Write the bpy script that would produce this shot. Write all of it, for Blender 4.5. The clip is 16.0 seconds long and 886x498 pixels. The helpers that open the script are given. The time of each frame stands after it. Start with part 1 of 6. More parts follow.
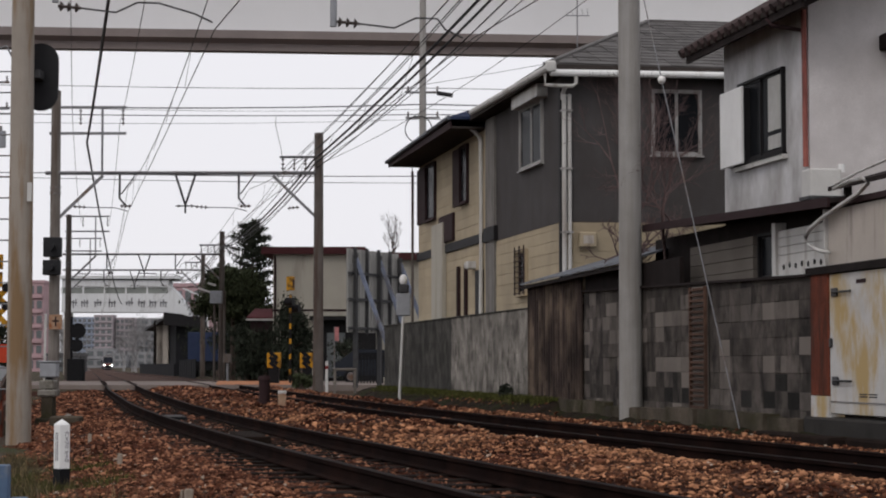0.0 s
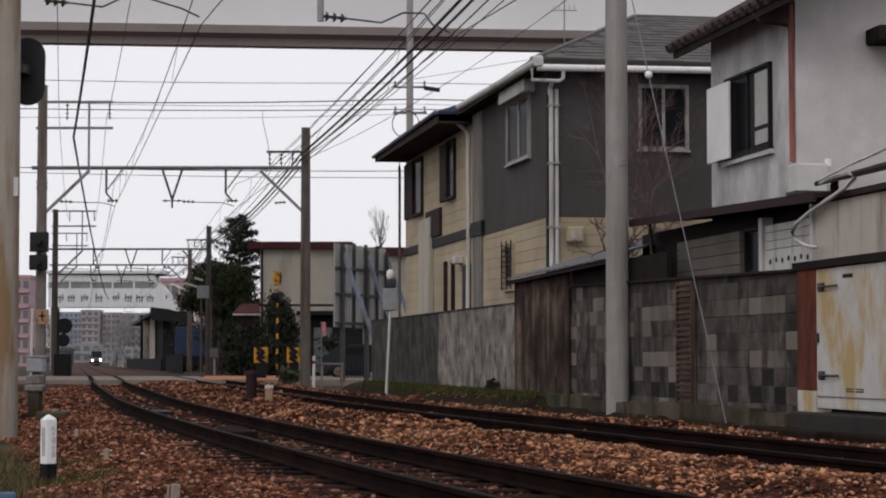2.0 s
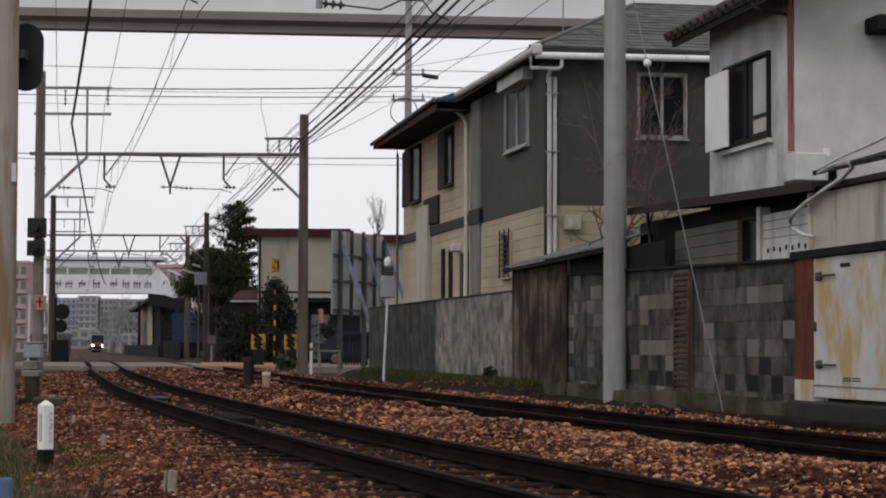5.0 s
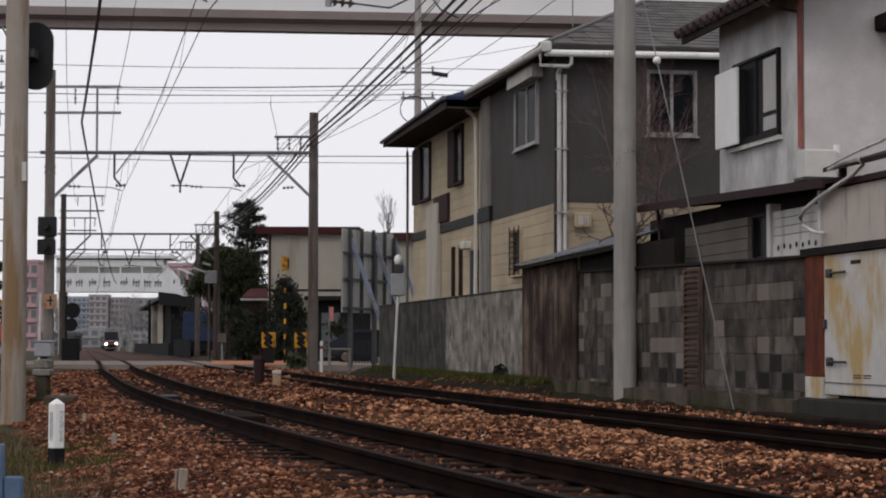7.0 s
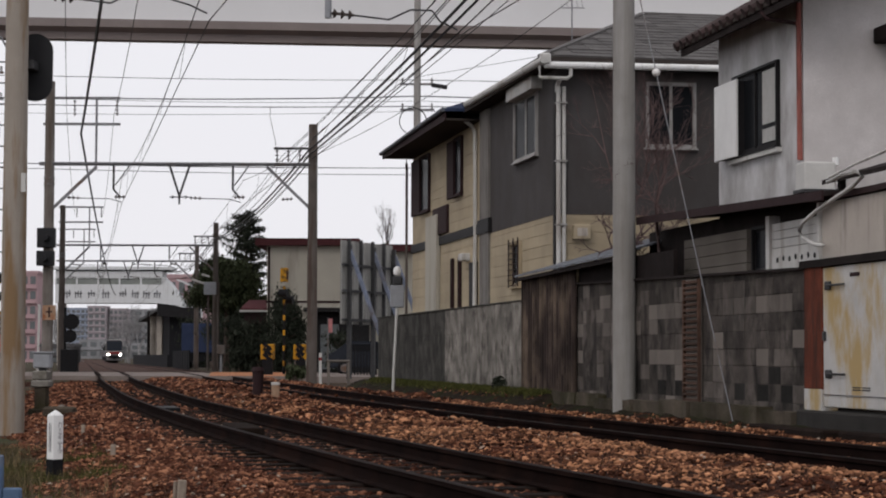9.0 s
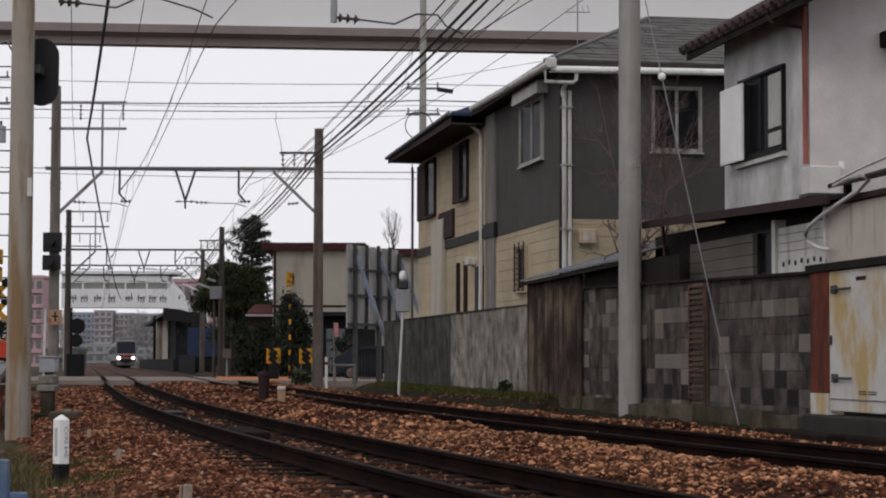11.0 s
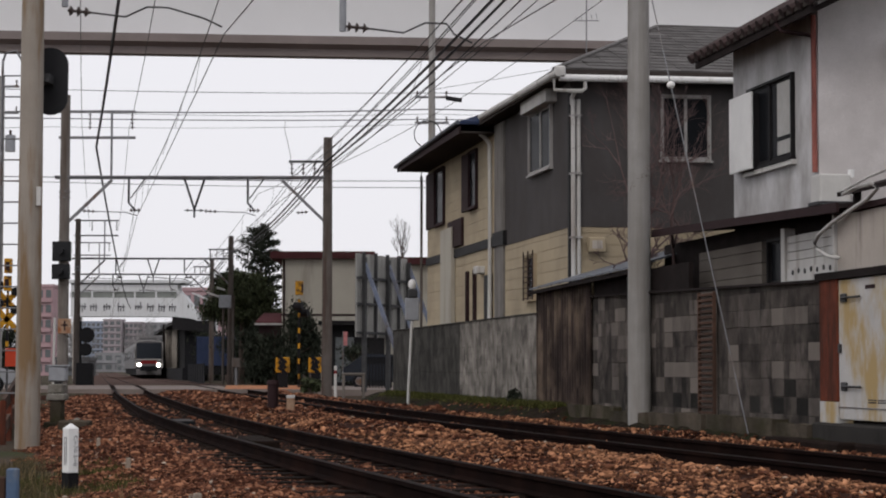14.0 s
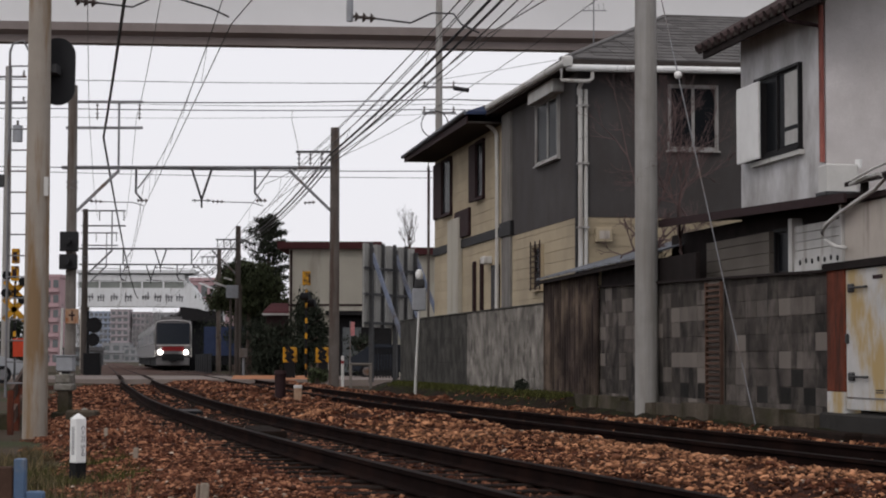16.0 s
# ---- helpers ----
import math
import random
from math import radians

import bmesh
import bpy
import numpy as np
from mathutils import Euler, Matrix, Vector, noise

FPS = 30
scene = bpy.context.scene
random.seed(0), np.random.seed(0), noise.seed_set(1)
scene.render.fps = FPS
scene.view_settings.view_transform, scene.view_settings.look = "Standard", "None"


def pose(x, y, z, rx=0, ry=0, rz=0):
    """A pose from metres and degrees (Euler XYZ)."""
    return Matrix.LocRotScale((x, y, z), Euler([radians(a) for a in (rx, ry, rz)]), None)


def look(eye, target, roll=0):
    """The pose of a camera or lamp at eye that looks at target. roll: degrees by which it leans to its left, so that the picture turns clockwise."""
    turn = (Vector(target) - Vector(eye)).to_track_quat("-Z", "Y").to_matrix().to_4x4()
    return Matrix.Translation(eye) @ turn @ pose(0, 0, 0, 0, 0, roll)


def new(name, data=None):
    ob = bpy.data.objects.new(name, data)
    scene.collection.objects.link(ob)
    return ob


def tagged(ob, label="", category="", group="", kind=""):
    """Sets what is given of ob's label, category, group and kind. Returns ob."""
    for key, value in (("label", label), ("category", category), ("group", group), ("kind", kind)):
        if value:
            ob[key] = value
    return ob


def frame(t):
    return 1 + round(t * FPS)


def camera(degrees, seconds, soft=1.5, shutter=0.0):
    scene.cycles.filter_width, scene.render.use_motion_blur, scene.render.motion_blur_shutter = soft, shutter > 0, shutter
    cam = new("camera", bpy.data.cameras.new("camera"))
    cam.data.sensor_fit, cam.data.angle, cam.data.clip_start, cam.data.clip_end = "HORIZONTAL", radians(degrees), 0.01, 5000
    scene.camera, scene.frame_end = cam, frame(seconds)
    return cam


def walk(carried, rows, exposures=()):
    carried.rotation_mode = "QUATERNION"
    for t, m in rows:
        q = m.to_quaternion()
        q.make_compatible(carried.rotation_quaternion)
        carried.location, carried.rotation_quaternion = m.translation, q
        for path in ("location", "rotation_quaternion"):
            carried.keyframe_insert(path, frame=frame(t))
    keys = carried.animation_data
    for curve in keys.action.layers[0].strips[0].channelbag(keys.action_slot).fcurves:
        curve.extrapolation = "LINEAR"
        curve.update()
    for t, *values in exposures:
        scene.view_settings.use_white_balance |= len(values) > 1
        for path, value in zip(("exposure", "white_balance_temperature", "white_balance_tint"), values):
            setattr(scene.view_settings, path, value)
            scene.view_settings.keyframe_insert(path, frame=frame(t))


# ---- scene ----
cam = camera(24.57, 16.0, soft=2.0)
EYE = (0.0, 0.0, 0.75)
# seconds, tilt, lean, turn of the hand-held camera, which stays in one spot
PATH = [
    (0.0, 93.243, -0.000, 0.000), (0.5, 93.245, -0.015, -0.050), (1.0, 93.224, -0.007, -0.171),
    (1.5, 93.122, 0.028, -0.289), (2.0, 93.097, 0.019, -0.364), (2.5, 93.099, -0.101, -0.347),
    (3.0, 93.201, -0.103, -0.376), (3.5, 93.160, -0.208, -0.465), (4.0, 92.988, -0.194, -0.488),
    (6.5, 92.675, -0.168, -0.219), (7.0, 92.686, -0.108, -0.151), (7.5, 92.739, -0.219, -0.206),
    (8.0, 92.805, -0.183, -0.163), (8.5, 92.907, -0.144, -0.130), (9.0, 93.017, -0.180, -0.180),
    (11.5, 93.222, -0.150, 0.005), (12.0, 93.330, -0.131, -0.042), (12.5, 93.211, -0.074, -0.001),
    (13.0, 93.218, -0.022, 0.093), (13.5, 93.353, -0.091, 0.162), (14.0, 93.379, -0.118, 0.242),
    (14.5, 93.392, -0.181, 0.312), (15.0, 93.283, -0.171, 0.335), (15.5, 93.179, -0.134, 0.369),
    (16.0, 93.101, -0.124, 0.443),
]
walk(cam, [(t, pose(*EYE, rx, ry, rz)) for t, rx, ry, rz in PATH], [(0.0, 0.0, 6500, 13.0), (16.0, 0.0, 6500, 13.0)])

# ---- light: an even overcast sky ----
world = bpy.data.worlds.new("overcast_sky")
scene.world = world
world.use_nodes = True
wt = world.node_tree
wt.nodes.clear()
w_out = wt.nodes.new("ShaderNodeOutputWorld")
w_bg = wt.nodes.new("ShaderNodeBackground")
w_sky = wt.nodes.new("ShaderNodeTexSky")
w_sky.sky_type = "NISHITA"
w_sky.sun_disc = False
w_sky.sun_elevation = radians(48)
w_sky.sun_rotation = radians(215)
w_sky.dust_density = 6.0
w_mix = wt.nodes.new("ShaderNodeMix")
w_mix.data_type = "RGBA"
w_mix.inputs[0].default_value = 0.93
w_mix.inputs[7].default_value = (8.75, 8.82, 9.1, 1)
wt.links.new(w_sky.outputs[0], w_mix.inputs[6])
wt.links.new(w_mix.outputs[2], w_bg.inputs[0])
w_bg.inputs[1].default_value = 0.102
wt.links.new(w_bg.outputs[0], w_out.inputs[0])
sun = new("sun", bpy.data.lights.new("sun", "SUN"))
sun.data.energy, sun.data.angle, sun.data.color = 0.7, radians(25), (1.0, 0.96, 0.9)
sun.matrix_world = look((-20, -30, 45), (0, 20, 0))
scene.view_settings.exposure = 0.0


# ---- materials ----
def material(name, base, rough=0.8, metal=0.0, vary=0.25, grain=6.0, fine=60.0, bump=0.3, second=None, amount=0.5,
             streak=False, island=0.0, each=0.0, tint=None, gap=0.02, spec=0.25, run=(5.3, 4.1, 0.45), own=False, ior=1.45, soft=0.16, blotch=0.0):
    """A weathered surface: two scales of tone, an optional second colour in stains or vertical streaks, fine relief."""
    m = bpy.data.materials.new(name)
    m.use_nodes = True
    nt = m.node_tree
    bs = nt.nodes["Principled BSDF"]
    bs.inputs["Roughness"].default_value = rough
    bs.inputs["Metallic"].default_value = metal
    bs.inputs["IOR"].default_value = ior
    bs.inputs["Specular IOR Level"].default_value = spec
    # alike pieces share a mesh, so the grain runs through them in the place's own space
    where = nt.nodes.new("ShaderNodeTexCoord").outputs["Object"] if own else nt.nodes.new("ShaderNodeNewGeometry").outputs["Position"]
    mp = nt.nodes.new("ShaderNodeMapping")
    nt.links.new(where, mp.inputs[0])

    def noise_at(scale, detail=4, stretch=None):
        n = nt.nodes.new("ShaderNodeTexNoise")
        n.inputs["Scale"].default_value = scale
        n.inputs["Detail"].default_value = detail
        n.inputs["Roughness"].default_value = 0.62
        src = mp
        if stretch:
            src = nt.nodes.new("ShaderNodeMapping")
            src.inputs["Scale"].default_value = stretch
            src.inputs["Rotation"].default_value = (0, 0, 0.73)
            nt.links.new(where, src.inputs[0])
        nt.links.new(src.outputs[0], n.inputs["Vector"])
        return n.outputs["Fac"]

    def mix(fac, a, b, mode="MIX"):
        x = nt.nodes.new("ShaderNodeMix")
        x.data_type, x.blend_type = "RGBA", mode
        for k, v in ((0, fac), (6, a), (7, b)):
            if isinstance(v, (int, float)):
                x.inputs[k].default_value = v
            elif isinstance(v, tuple):
                x.inputs[k].default_value = (*v, 1)
            else:
                nt.links.new(v, x.inputs[k])
        return x.outputs[2]

    def ramp(fac, lo, hi, a=0.0, b=1.0):
        r = nt.nodes.new("ShaderNodeMapRange")
        r.inputs[1].default_value, r.inputs[2].default_value = lo, hi
        r.inputs[3].default_value, r.inputs[4].default_value = a, b
        nt.links.new(fac, r.inputs[0])
        return r.outputs[0]

    dark = tuple(c * (1 - vary) for c in base)
    light = tuple(min(1, c * (1 + vary)) for c in base)
    col = mix(ramp(noise_at(grain), 0.3, 0.7), dark, light)
    col = mix(ramp(noise_at(fine, 3), 0.35, 0.65, 0, 0.5), col, tuple(c * (1 - vary * 0.8) for c in base))
    if second:
        st = noise_at(1.0, 5, run) if streak else noise_at(grain * 0.35, 6)
        col = mix(ramp(st, 0.7 - soft / 2 - 0.3 * amount, 0.7 + soft / 2 - 0.3 * amount), col, second)
    if blotch:
        # broad weathered patches
        col = mix(ramp(noise_at(grain * 0.5, 8), 0.42, 0.62, 0, blotch), col, tuple(c * 0.3 for c in base))
    if island or each:
        if island:
            g = nt.nodes.new("ShaderNodeNewGeometry")
            rnd = g.outputs["Random Per Island"]
        else:
            g = nt.nodes.new("ShaderNodeObjectInfo")
            rnd = g.outputs["Random"]
        k = max(island, each)
        if tint:
            col = mix(ramp(rnd, 0.62, 1.0, 0, 0.95), col, tint)
        col = mix(1.0, col, mix(rnd, (1 - k,) * 3, (1 + k,) * 3), "MULTIPLY")
    nt.links.new(col, bs.inputs["Base Color"])
    if bump:
        b = nt.nodes.new("ShaderNodeBump")
        b.inputs["Strength"].default_value = bump
        b.inputs["Distance"].default_value = gap
        nt.links.new(noise_at(fine, 5), b.inputs["Height"])
        nt.links.new(b.outputs[0], bs.inputs["Normal"])
    return m


def glowing(name, colour, power):
    m = bpy.data.materials.new(name)
    m.use_nodes = True
    bs = m.node_tree.nodes["Principled BSDF"]
    bs.inputs["Base Color"].default_value = (*colour, 1)
    bs.inputs["Emission Color"].default_value = (*colour, 1)
    bs.inputs["Emission Strength"].default_value = power
    return m


M = {}
M["dirt"] = material("dirt", (0.05, 0.036, 0.025), 0.95, grain=1.2, fine=25, bump=0.6, second=(0.032, 0.038, 0.015), amount=0.5, spec=0.1)
M["ballast_bed"] = material("ballast_bed", (0.045, 0.0185, 0.0118), 0.95, grain=5, fine=40, bump=1.0, vary=0.5, gap=0.05, spec=0.08)
M["stone"] = material("ballast_stone", (0.084, 0.03, 0.0165), 0.9, grain=0.9, fine=60, bump=0.3, vary=0.5, island=0.8, tint=(0.32, 0.155, 0.082), spec=0.1, second=(0.26, 0.126, 0.068), amount=0.56, soft=0.18)
M["stone_rusty"] = material("brake_dust_stone", (0.068, 0.024, 0.0142), 0.9, grain=0.9, fine=60, bump=0.3, vary=0.5, island=0.62, tint=(0.25, 0.118, 0.067), spec=0.08, second=(0.145, 0.06, 0.034), amount=0.52, soft=0.2)
M["rail"] = material("rail_steel", (0.0105, 0.0062, 0.0055), 0.95, 0.0, grain=3, fine=80, vary=0.4, second=(0.018, 0.009, 0.007), amount=0.42, bump=0.15, spec=0.02)
M["rail_head"] = material("rail_head", (0.014, 0.01, 0.009), 0.7, 0.0, grain=2, fine=60, vary=0.3, bump=0.03, spec=0.03)
M["sleeper"] = material("sleeper_wood", (0.016, 0.011, 0.009), 0.95, grain=4, fine=40, vary=0.4, bump=0.5, each=0.3, spec=0.05)
M["concrete"] = material("pole_concrete", (0.3, 0.29, 0.28), 0.85, grain=2.5, fine=70, vary=0.16, second=(0.2, 0.185, 0.165), amount=0.45, streak=True, bump=0.15, run=(7, 7, 0.5), soft=0.4)
M["concrete_old"] = material("pole_concrete_stained", (0.285, 0.25, 0.215), 0.85, grain=1.2, fine=70, vary=0.16, second=(0.2, 0.13, 0.072), amount=0.55, streak=True, bump=0.15, run=(4, 4, 0.5))
M["pole_dark"] = material("pole_weathered", (0.105, 0.09, 0.081), 0.85, grain=2, fine=50, vary=0.22, second=(0.07, 0.048, 0.039), amount=0.42, streak=True, bump=0.15, spec=0.12)
M["steel"] = material("galvanised_steel", (0.2, 0.2, 0.21), 0.55, 0.5, grain=4, fine=50, vary=0.2, second=(0.12, 0.07, 0.045), amount=0.3, bump=0.1)
M["steel_dark"] = material("dark_steel", (0.05, 0.05, 0.052), 0.6, 0.3, vary=0.25, bump=0.1)
M["cable"] = material("black_cable", (0.018, 0.018, 0.02), 0.6, vary=0.2, bump=0)
M["wire"] = material("copper_wire", (0.075, 0.07, 0.068), 0.6, 0.3, vary=0.2, bump=0)
M["porcelain"] = material("insulator", (0.06, 0.045, 0.04), 0.3, vary=0.2, bump=0)
M["white_porcelain"] = material("white_insulator", (0.75, 0.74, 0.72), 0.35, vary=0.08, bump=0)
M["block"] = material("concrete_block", (0.13, 0.112, 0.1), 0.92, grain=5.0, fine=60, vary=0.5, second=(0.026, 0.0235, 0.0225), amount=0.58, streak=True, bump=0.5, each=0.17, tint=(0.16, 0.14, 0.124), spec=0.1, run=(3.4, 3.4, 2.0), soft=0.2, blotch=0.75)
M["block_dark"] = material("dark_block", (0.03, 0.028, 0.026), 0.92, grain=4, fine=60, vary=0.4, bump=0.4, each=0.4, spec=0.1, blotch=0.3)
M["mortar"] = material("mortar", (0.095, 0.083, 0.073), 0.95, grain=5.0, fine=60, vary=0.5, second=(0.022, 0.02, 0.019), amount=0.58, streak=True, bump=0.4, spec=0.1, run=(3.4, 3.4, 2.0), soft=0.2, blotch=0.75)
M["panel"] = material("cast_wall_panel", (0.31, 0.285, 0.252), 0.9, grain=5.0, fine=40, vary=0.45, second=(0.075, 0.067, 0.059), amount=0.54, streak=True, bump=0.4, spec=0.1, each=0.08, run=(2.8, 2.8, 2.4), soft=0.2, blotch=0.7)
M["panel_dark"] = material("cast_wall_dark", (0.085, 0.08, 0.072), 0.92, grain=5, fine=40, vary=0.45, second=(0.028, 0.028, 0.024), amount=0.55, streak=True, bump=0.4, spec=0.1, run=(2.8, 2.8, 2.4), soft=0.2, blotch=0.6)
M["footing"] = material("concrete_footing", (0.095, 0.078, 0.06), 0.95, grain=4, fine=30, vary=0.45, second=(0.04, 0.037, 0.02), amount=0.55, bump=0.8, spec=0.1, each=0.3, blotch=0.6)
M["moss"] = material("moss_verge", (0.027, 0.0195, 0.0145), 0.95, grain=3, fine=30, vary=0.55, second=(0.024, 0.027, 0.012), amount=0.5, bump=1.0, gap=0.05, spec=0.05)
M["rust_sheet"] = material("rusty_sheet", (0.052, 0.038, 0.034), 0.88, grain=3.2, fine=40, vary=0.5, second=(0.14, 0.106, 0.08), amount=0.52, streak=True, bump=0.25, each=0.18, spec=0.1, run=(2.8, 2.8, 0.8), soft=0.2, blotch=0.8)
M["rust"] = material("rust_paint", (0.16, 0.045, 0.026), 0.85, grain=8, fine=50, vary=0.45, second=(0.06, 0.027, 0.02), amount=0.55, streak=True, bump=0.3, spec=0.1, run=(9, 9, 1.4), soft=0.2, blotch=0.45)
M["door_paint"] = material("white_rusty_paint", (0.47, 0.46, 0.445), 0.6, grain=3.2, fine=40, vary=0.12, second=(0.39, 0.28, 0.125), amount=0.58, streak=True, bump=0.12, run=(2.6, 2.6, 1.2), soft=0.18)
M["tan_panel"] = material("tan_panel", (0.42, 0.375, 0.33), 0.7, grain=2, fine=40, vary=0.1, second=(0.2, 0.175, 0.15), amount=0.35, streak=True, bump=0.1)
M["grey_siding"] = material("charcoal_stucco", (0.074, 0.069, 0.069), 0.9, grain=0.9, fine=120, vary=0.16, bump=0.4, gap=0.01, spec=0.15, second=(0.052, 0.045, 0.042), amount=0.45, streak=True, run=(1.5, 1.5, 0.6), soft=0.4)
M["cream_siding"] = material("cream_siding", (0.395, 0.325, 0.222), 0.8, grain=1.5, fine=60, vary=0.12, second=(0.27, 0.225, 0.16), amount=0.4, bump=0.15, each=0.06, soft=0.3)
M["white_wall"] = material("white_plaster", (0.57, 0.565, 0.57), 0.9, grain=1.6, fine=50, vary=0.16, second=(0.33, 0.315, 0.305), amount=0.54, streak=True, bump=0.2, run=(2.2, 2.2, 1.3), soft=0.3, blotch=0.12)
M["grey_wall"] = material("grey_mortar_wall", (0.6, 0.57, 0.565), 0.92, grain=1.1, fine=50, vary=0.2, second=(0.36, 0.335, 0.325), amount=0.56, bump=0.25, soft=0.3)
M["white_paint"] = material("white_paint", (0.74, 0.74, 0.73), 0.5, grain=3, fine=50, vary=0.07, second=(0.5, 0.47, 0.43), amount=0.2, streak=True, bump=0.08)
M["dull_white"] = material("dull_white_paint", (0.5, 0.49, 0.47), 0.6, grain=3, fine=50, vary=0.1, second=(0.32, 0.29, 0.26), amount=0.3, streak=True, bump=0.1)
M["sash_grey"] = material("weathered_sash", (0.33, 0.32, 0.31), 0.55, grain=3, fine=50, vary=0.15, second=(0.2, 0.18, 0.165), amount=0.35, streak=True, bump=0.08)
M["brown_trim"] = material("brown_trim", (0.033, 0.019, 0.02), 0.7, vary=0.2, bump=0.1, spec=0.08)
M["dark_trim"] = material("dark_trim", (0.016, 0.015, 0.016), 0.6, vary=0.2, bump=0.05, spec=0.12)
M["soffit"] = material("dark_soffit", (0.05, 0.042, 0.038), 0.85, vary=0.2, bump=0.1, spec=0.1)
M["shingle"] = material("grey_shingle", (0.1, 0.094, 0.092), 0.85, grain=3, fine=60, vary=0.3, bump=0.3, each=0.16, spec=0.15)
M["navy_roof"] = material("navy_roof", (0.02, 0.032, 0.075), 0.5, grain=3, fine=50, vary=0.2, bump=0.15)
M["brown_tile"] = material("brown_roof_tile", (0.045, 0.03, 0.029), 0.7, grain=4, fine=50, vary=0.35, bump=0.2, each=0.35, spec=0.15)
M["wood_dark"] = material("weathered_wood", (0.021, 0.0165, 0.0158), 0.9, grain=3, fine=50, vary=0.35, bump=0.3, each=0.3, spec=0.08)
M["wood_grey"] = material("grey_boards", (0.15, 0.132, 0.116), 0.9, grain=3, fine=50, vary=0.25, bump=0.2, each=0.14, spec=0.1, blotch=0.35)
M["glass"] = material("window_glass", (0.012, 0.013, 0.015), 0.18, vary=0.1, bump=0, spec=0.2, ior=1.09)
M["curtain_glass"] = material("curtained_glass", (0.32, 0.31, 0.29), 0.25, vary=0.15, grain=5, bump=0)
M["beige_wall"] = material("beige_sheet_wall", (0.39, 0.365, 0.31), 0.8, grain=0.7, fine=30, vary=0.07, second=(0.3, 0.275, 0.23), amount=0.35, streak=True, bump=0.1, run=(2, 2, 0.3))
M["red_roof"] = material("red_brown_roof", (0.075, 0.026, 0.028), 0.7, vary=0.2, bump=0.1, spec=0.1)
M["zinc"] = material("zinc_sheet", (0.12, 0.13, 0.15), 0.6, 0.2, grain=2, fine=30, vary=0.25, second=(0.06, 0.056, 0.055), amount=0.45, streak=True, bump=0.1, each=0.25)
M["girder"] = material("girder_paint", (0.67, 0.67, 0.68), 0.7, grain=0.25, fine=4, vary=0.05, bump=0)
M["girder_flange"] = material("girder_flange", (0.19, 0.16, 0.152), 0.75, grain=0.6, fine=10, vary=0.12, bump=0.05)
M["yellow"] = material("yellow_paint", (0.47, 0.235, 0.02), 0.7, vary=0.35, grain=8, second=(0.08, 0.045, 0.02), amount=0.42, bump=0.1, spec=0.1)
M["black"] = material("black_paint", (0.01, 0.01, 0.011), 0.6, vary=0.2, bump=0, own=True, spec=0.1)
M["red"] = material("red_paint", (0.17, 0.017, 0.018), 0.6, vary=0.12, bump=0, own=True, spec=0.1)
M["orange"] = material("orange_road_paint", (0.36, 0.155, 0.075), 0.8, vary=0.2, grain=2, bump=0.2, spec=0.1)
M["orange_sheet"] = material("orange_sheet", (0.42, 0.045, 0.016), 0.6, vary=0.12, bump=0.05)
M["blue"] = material("faded_blue_paint", (0.075, 0.12, 0.2), 0.6, vary=0.15, grain=8, second=(0.2, 0.2, 0.2), amount=0.3, bump=0.15)
M["asphalt"] = material("asphalt", (0.19, 0.158, 0.142), 0.9, grain=1, fine=40, vary=0.15, bump=0.4, spec=0.15)
M["box_grey"] = material("box_grey_paint", (0.27, 0.28, 0.3), 0.55, vary=0.12, bump=0.08)
M["trough"] = material("pale_concrete", (0.25, 0.235, 0.21), 0.9, vary=0.2, second=(0.12, 0.11, 0.09), amount=0.45, bump=0.3)
M["leaf"] = material("evergreen_leaf", (0.03, 0.035, 0.025), 0.85, vary=0.3, bump=0, island=0.7, spec=0.1)
M["pipe_pink"] = material("faded_red_pipe", (0.3, 0.1, 0.08), 0.7, grain=4, fine=50, vary=0.25, second=(0.12, 0.04, 0.035), amount=0.5, streak=True, bump=0.1)
M["windscreen"] = material("windscreen", (0.022, 0.026, 0.034), 0.15, vary=0.1, bump=0, own=True)
M["pole_mid"] = material("pole_grey_stained", (0.19, 0.172, 0.158), 0.85, grain=2, fine=50, vary=0.22, second=(0.09, 0.07, 0.058), amount=0.5, streak=True, bump=0.15, spec=0.12, run=(4, 4, 0.3), soft=0.25)
M["weathered_stake"] = material("weathered_stake", (0.3, 0.25, 0.2), 0.9, grain=12, fine=60, vary=0.3, second=(0.14, 0.1, 0.075), amount=0.5, streak=True, bump=0.3, run=(30, 30, 3), soft=0.25)
M["strut_blue"] = material("strut_blue", (0.16, 0.185, 0.25), 0.6, 0.1, grain=3, fine=40, vary=0.2, second=(0.1, 0.09, 0.09), amount=0.35, bump=0.1)
M["stone_pale"] = material("pale_stone", (0.36, 0.29, 0.23), 0.9, grain=3, fine=60, vary=0.3, bump=0.3, island=0.35, spec=0.1)
M["moss_green"] = material("moss_blade", (0.055, 0.062, 0.018), 0.9, vary=0.3, bump=0, island=0.5, tint=(0.09, 0.08, 0.03), spec=0.05)
M["dry_stalk"] = material("dry_stalk", (0.12, 0.085, 0.06), 0.9, vary=0.3, bump=0, island=0.5, spec=0.05)
M["leaf_light"] = material("shrub_leaf", (0.058, 0.068, 0.036), 0.85, vary=0.35, bump=0, island=0.7, spec=0.1)
M["grass"] = material("dry_grass", (0.08, 0.066, 0.034), 0.85, vary=0.3, bump=0, island=0.5, tint=(0.15, 0.11, 0.06), spec=0.1)
M["bark"] = material("bark", (0.075, 0.055, 0.045), 0.9, vary=0.3, bump=0.4)
M["twig"] = material("red_brown_twig", (0.135, 0.094, 0.091), 0.9, vary=0.3, bump=0, spec=0.05)
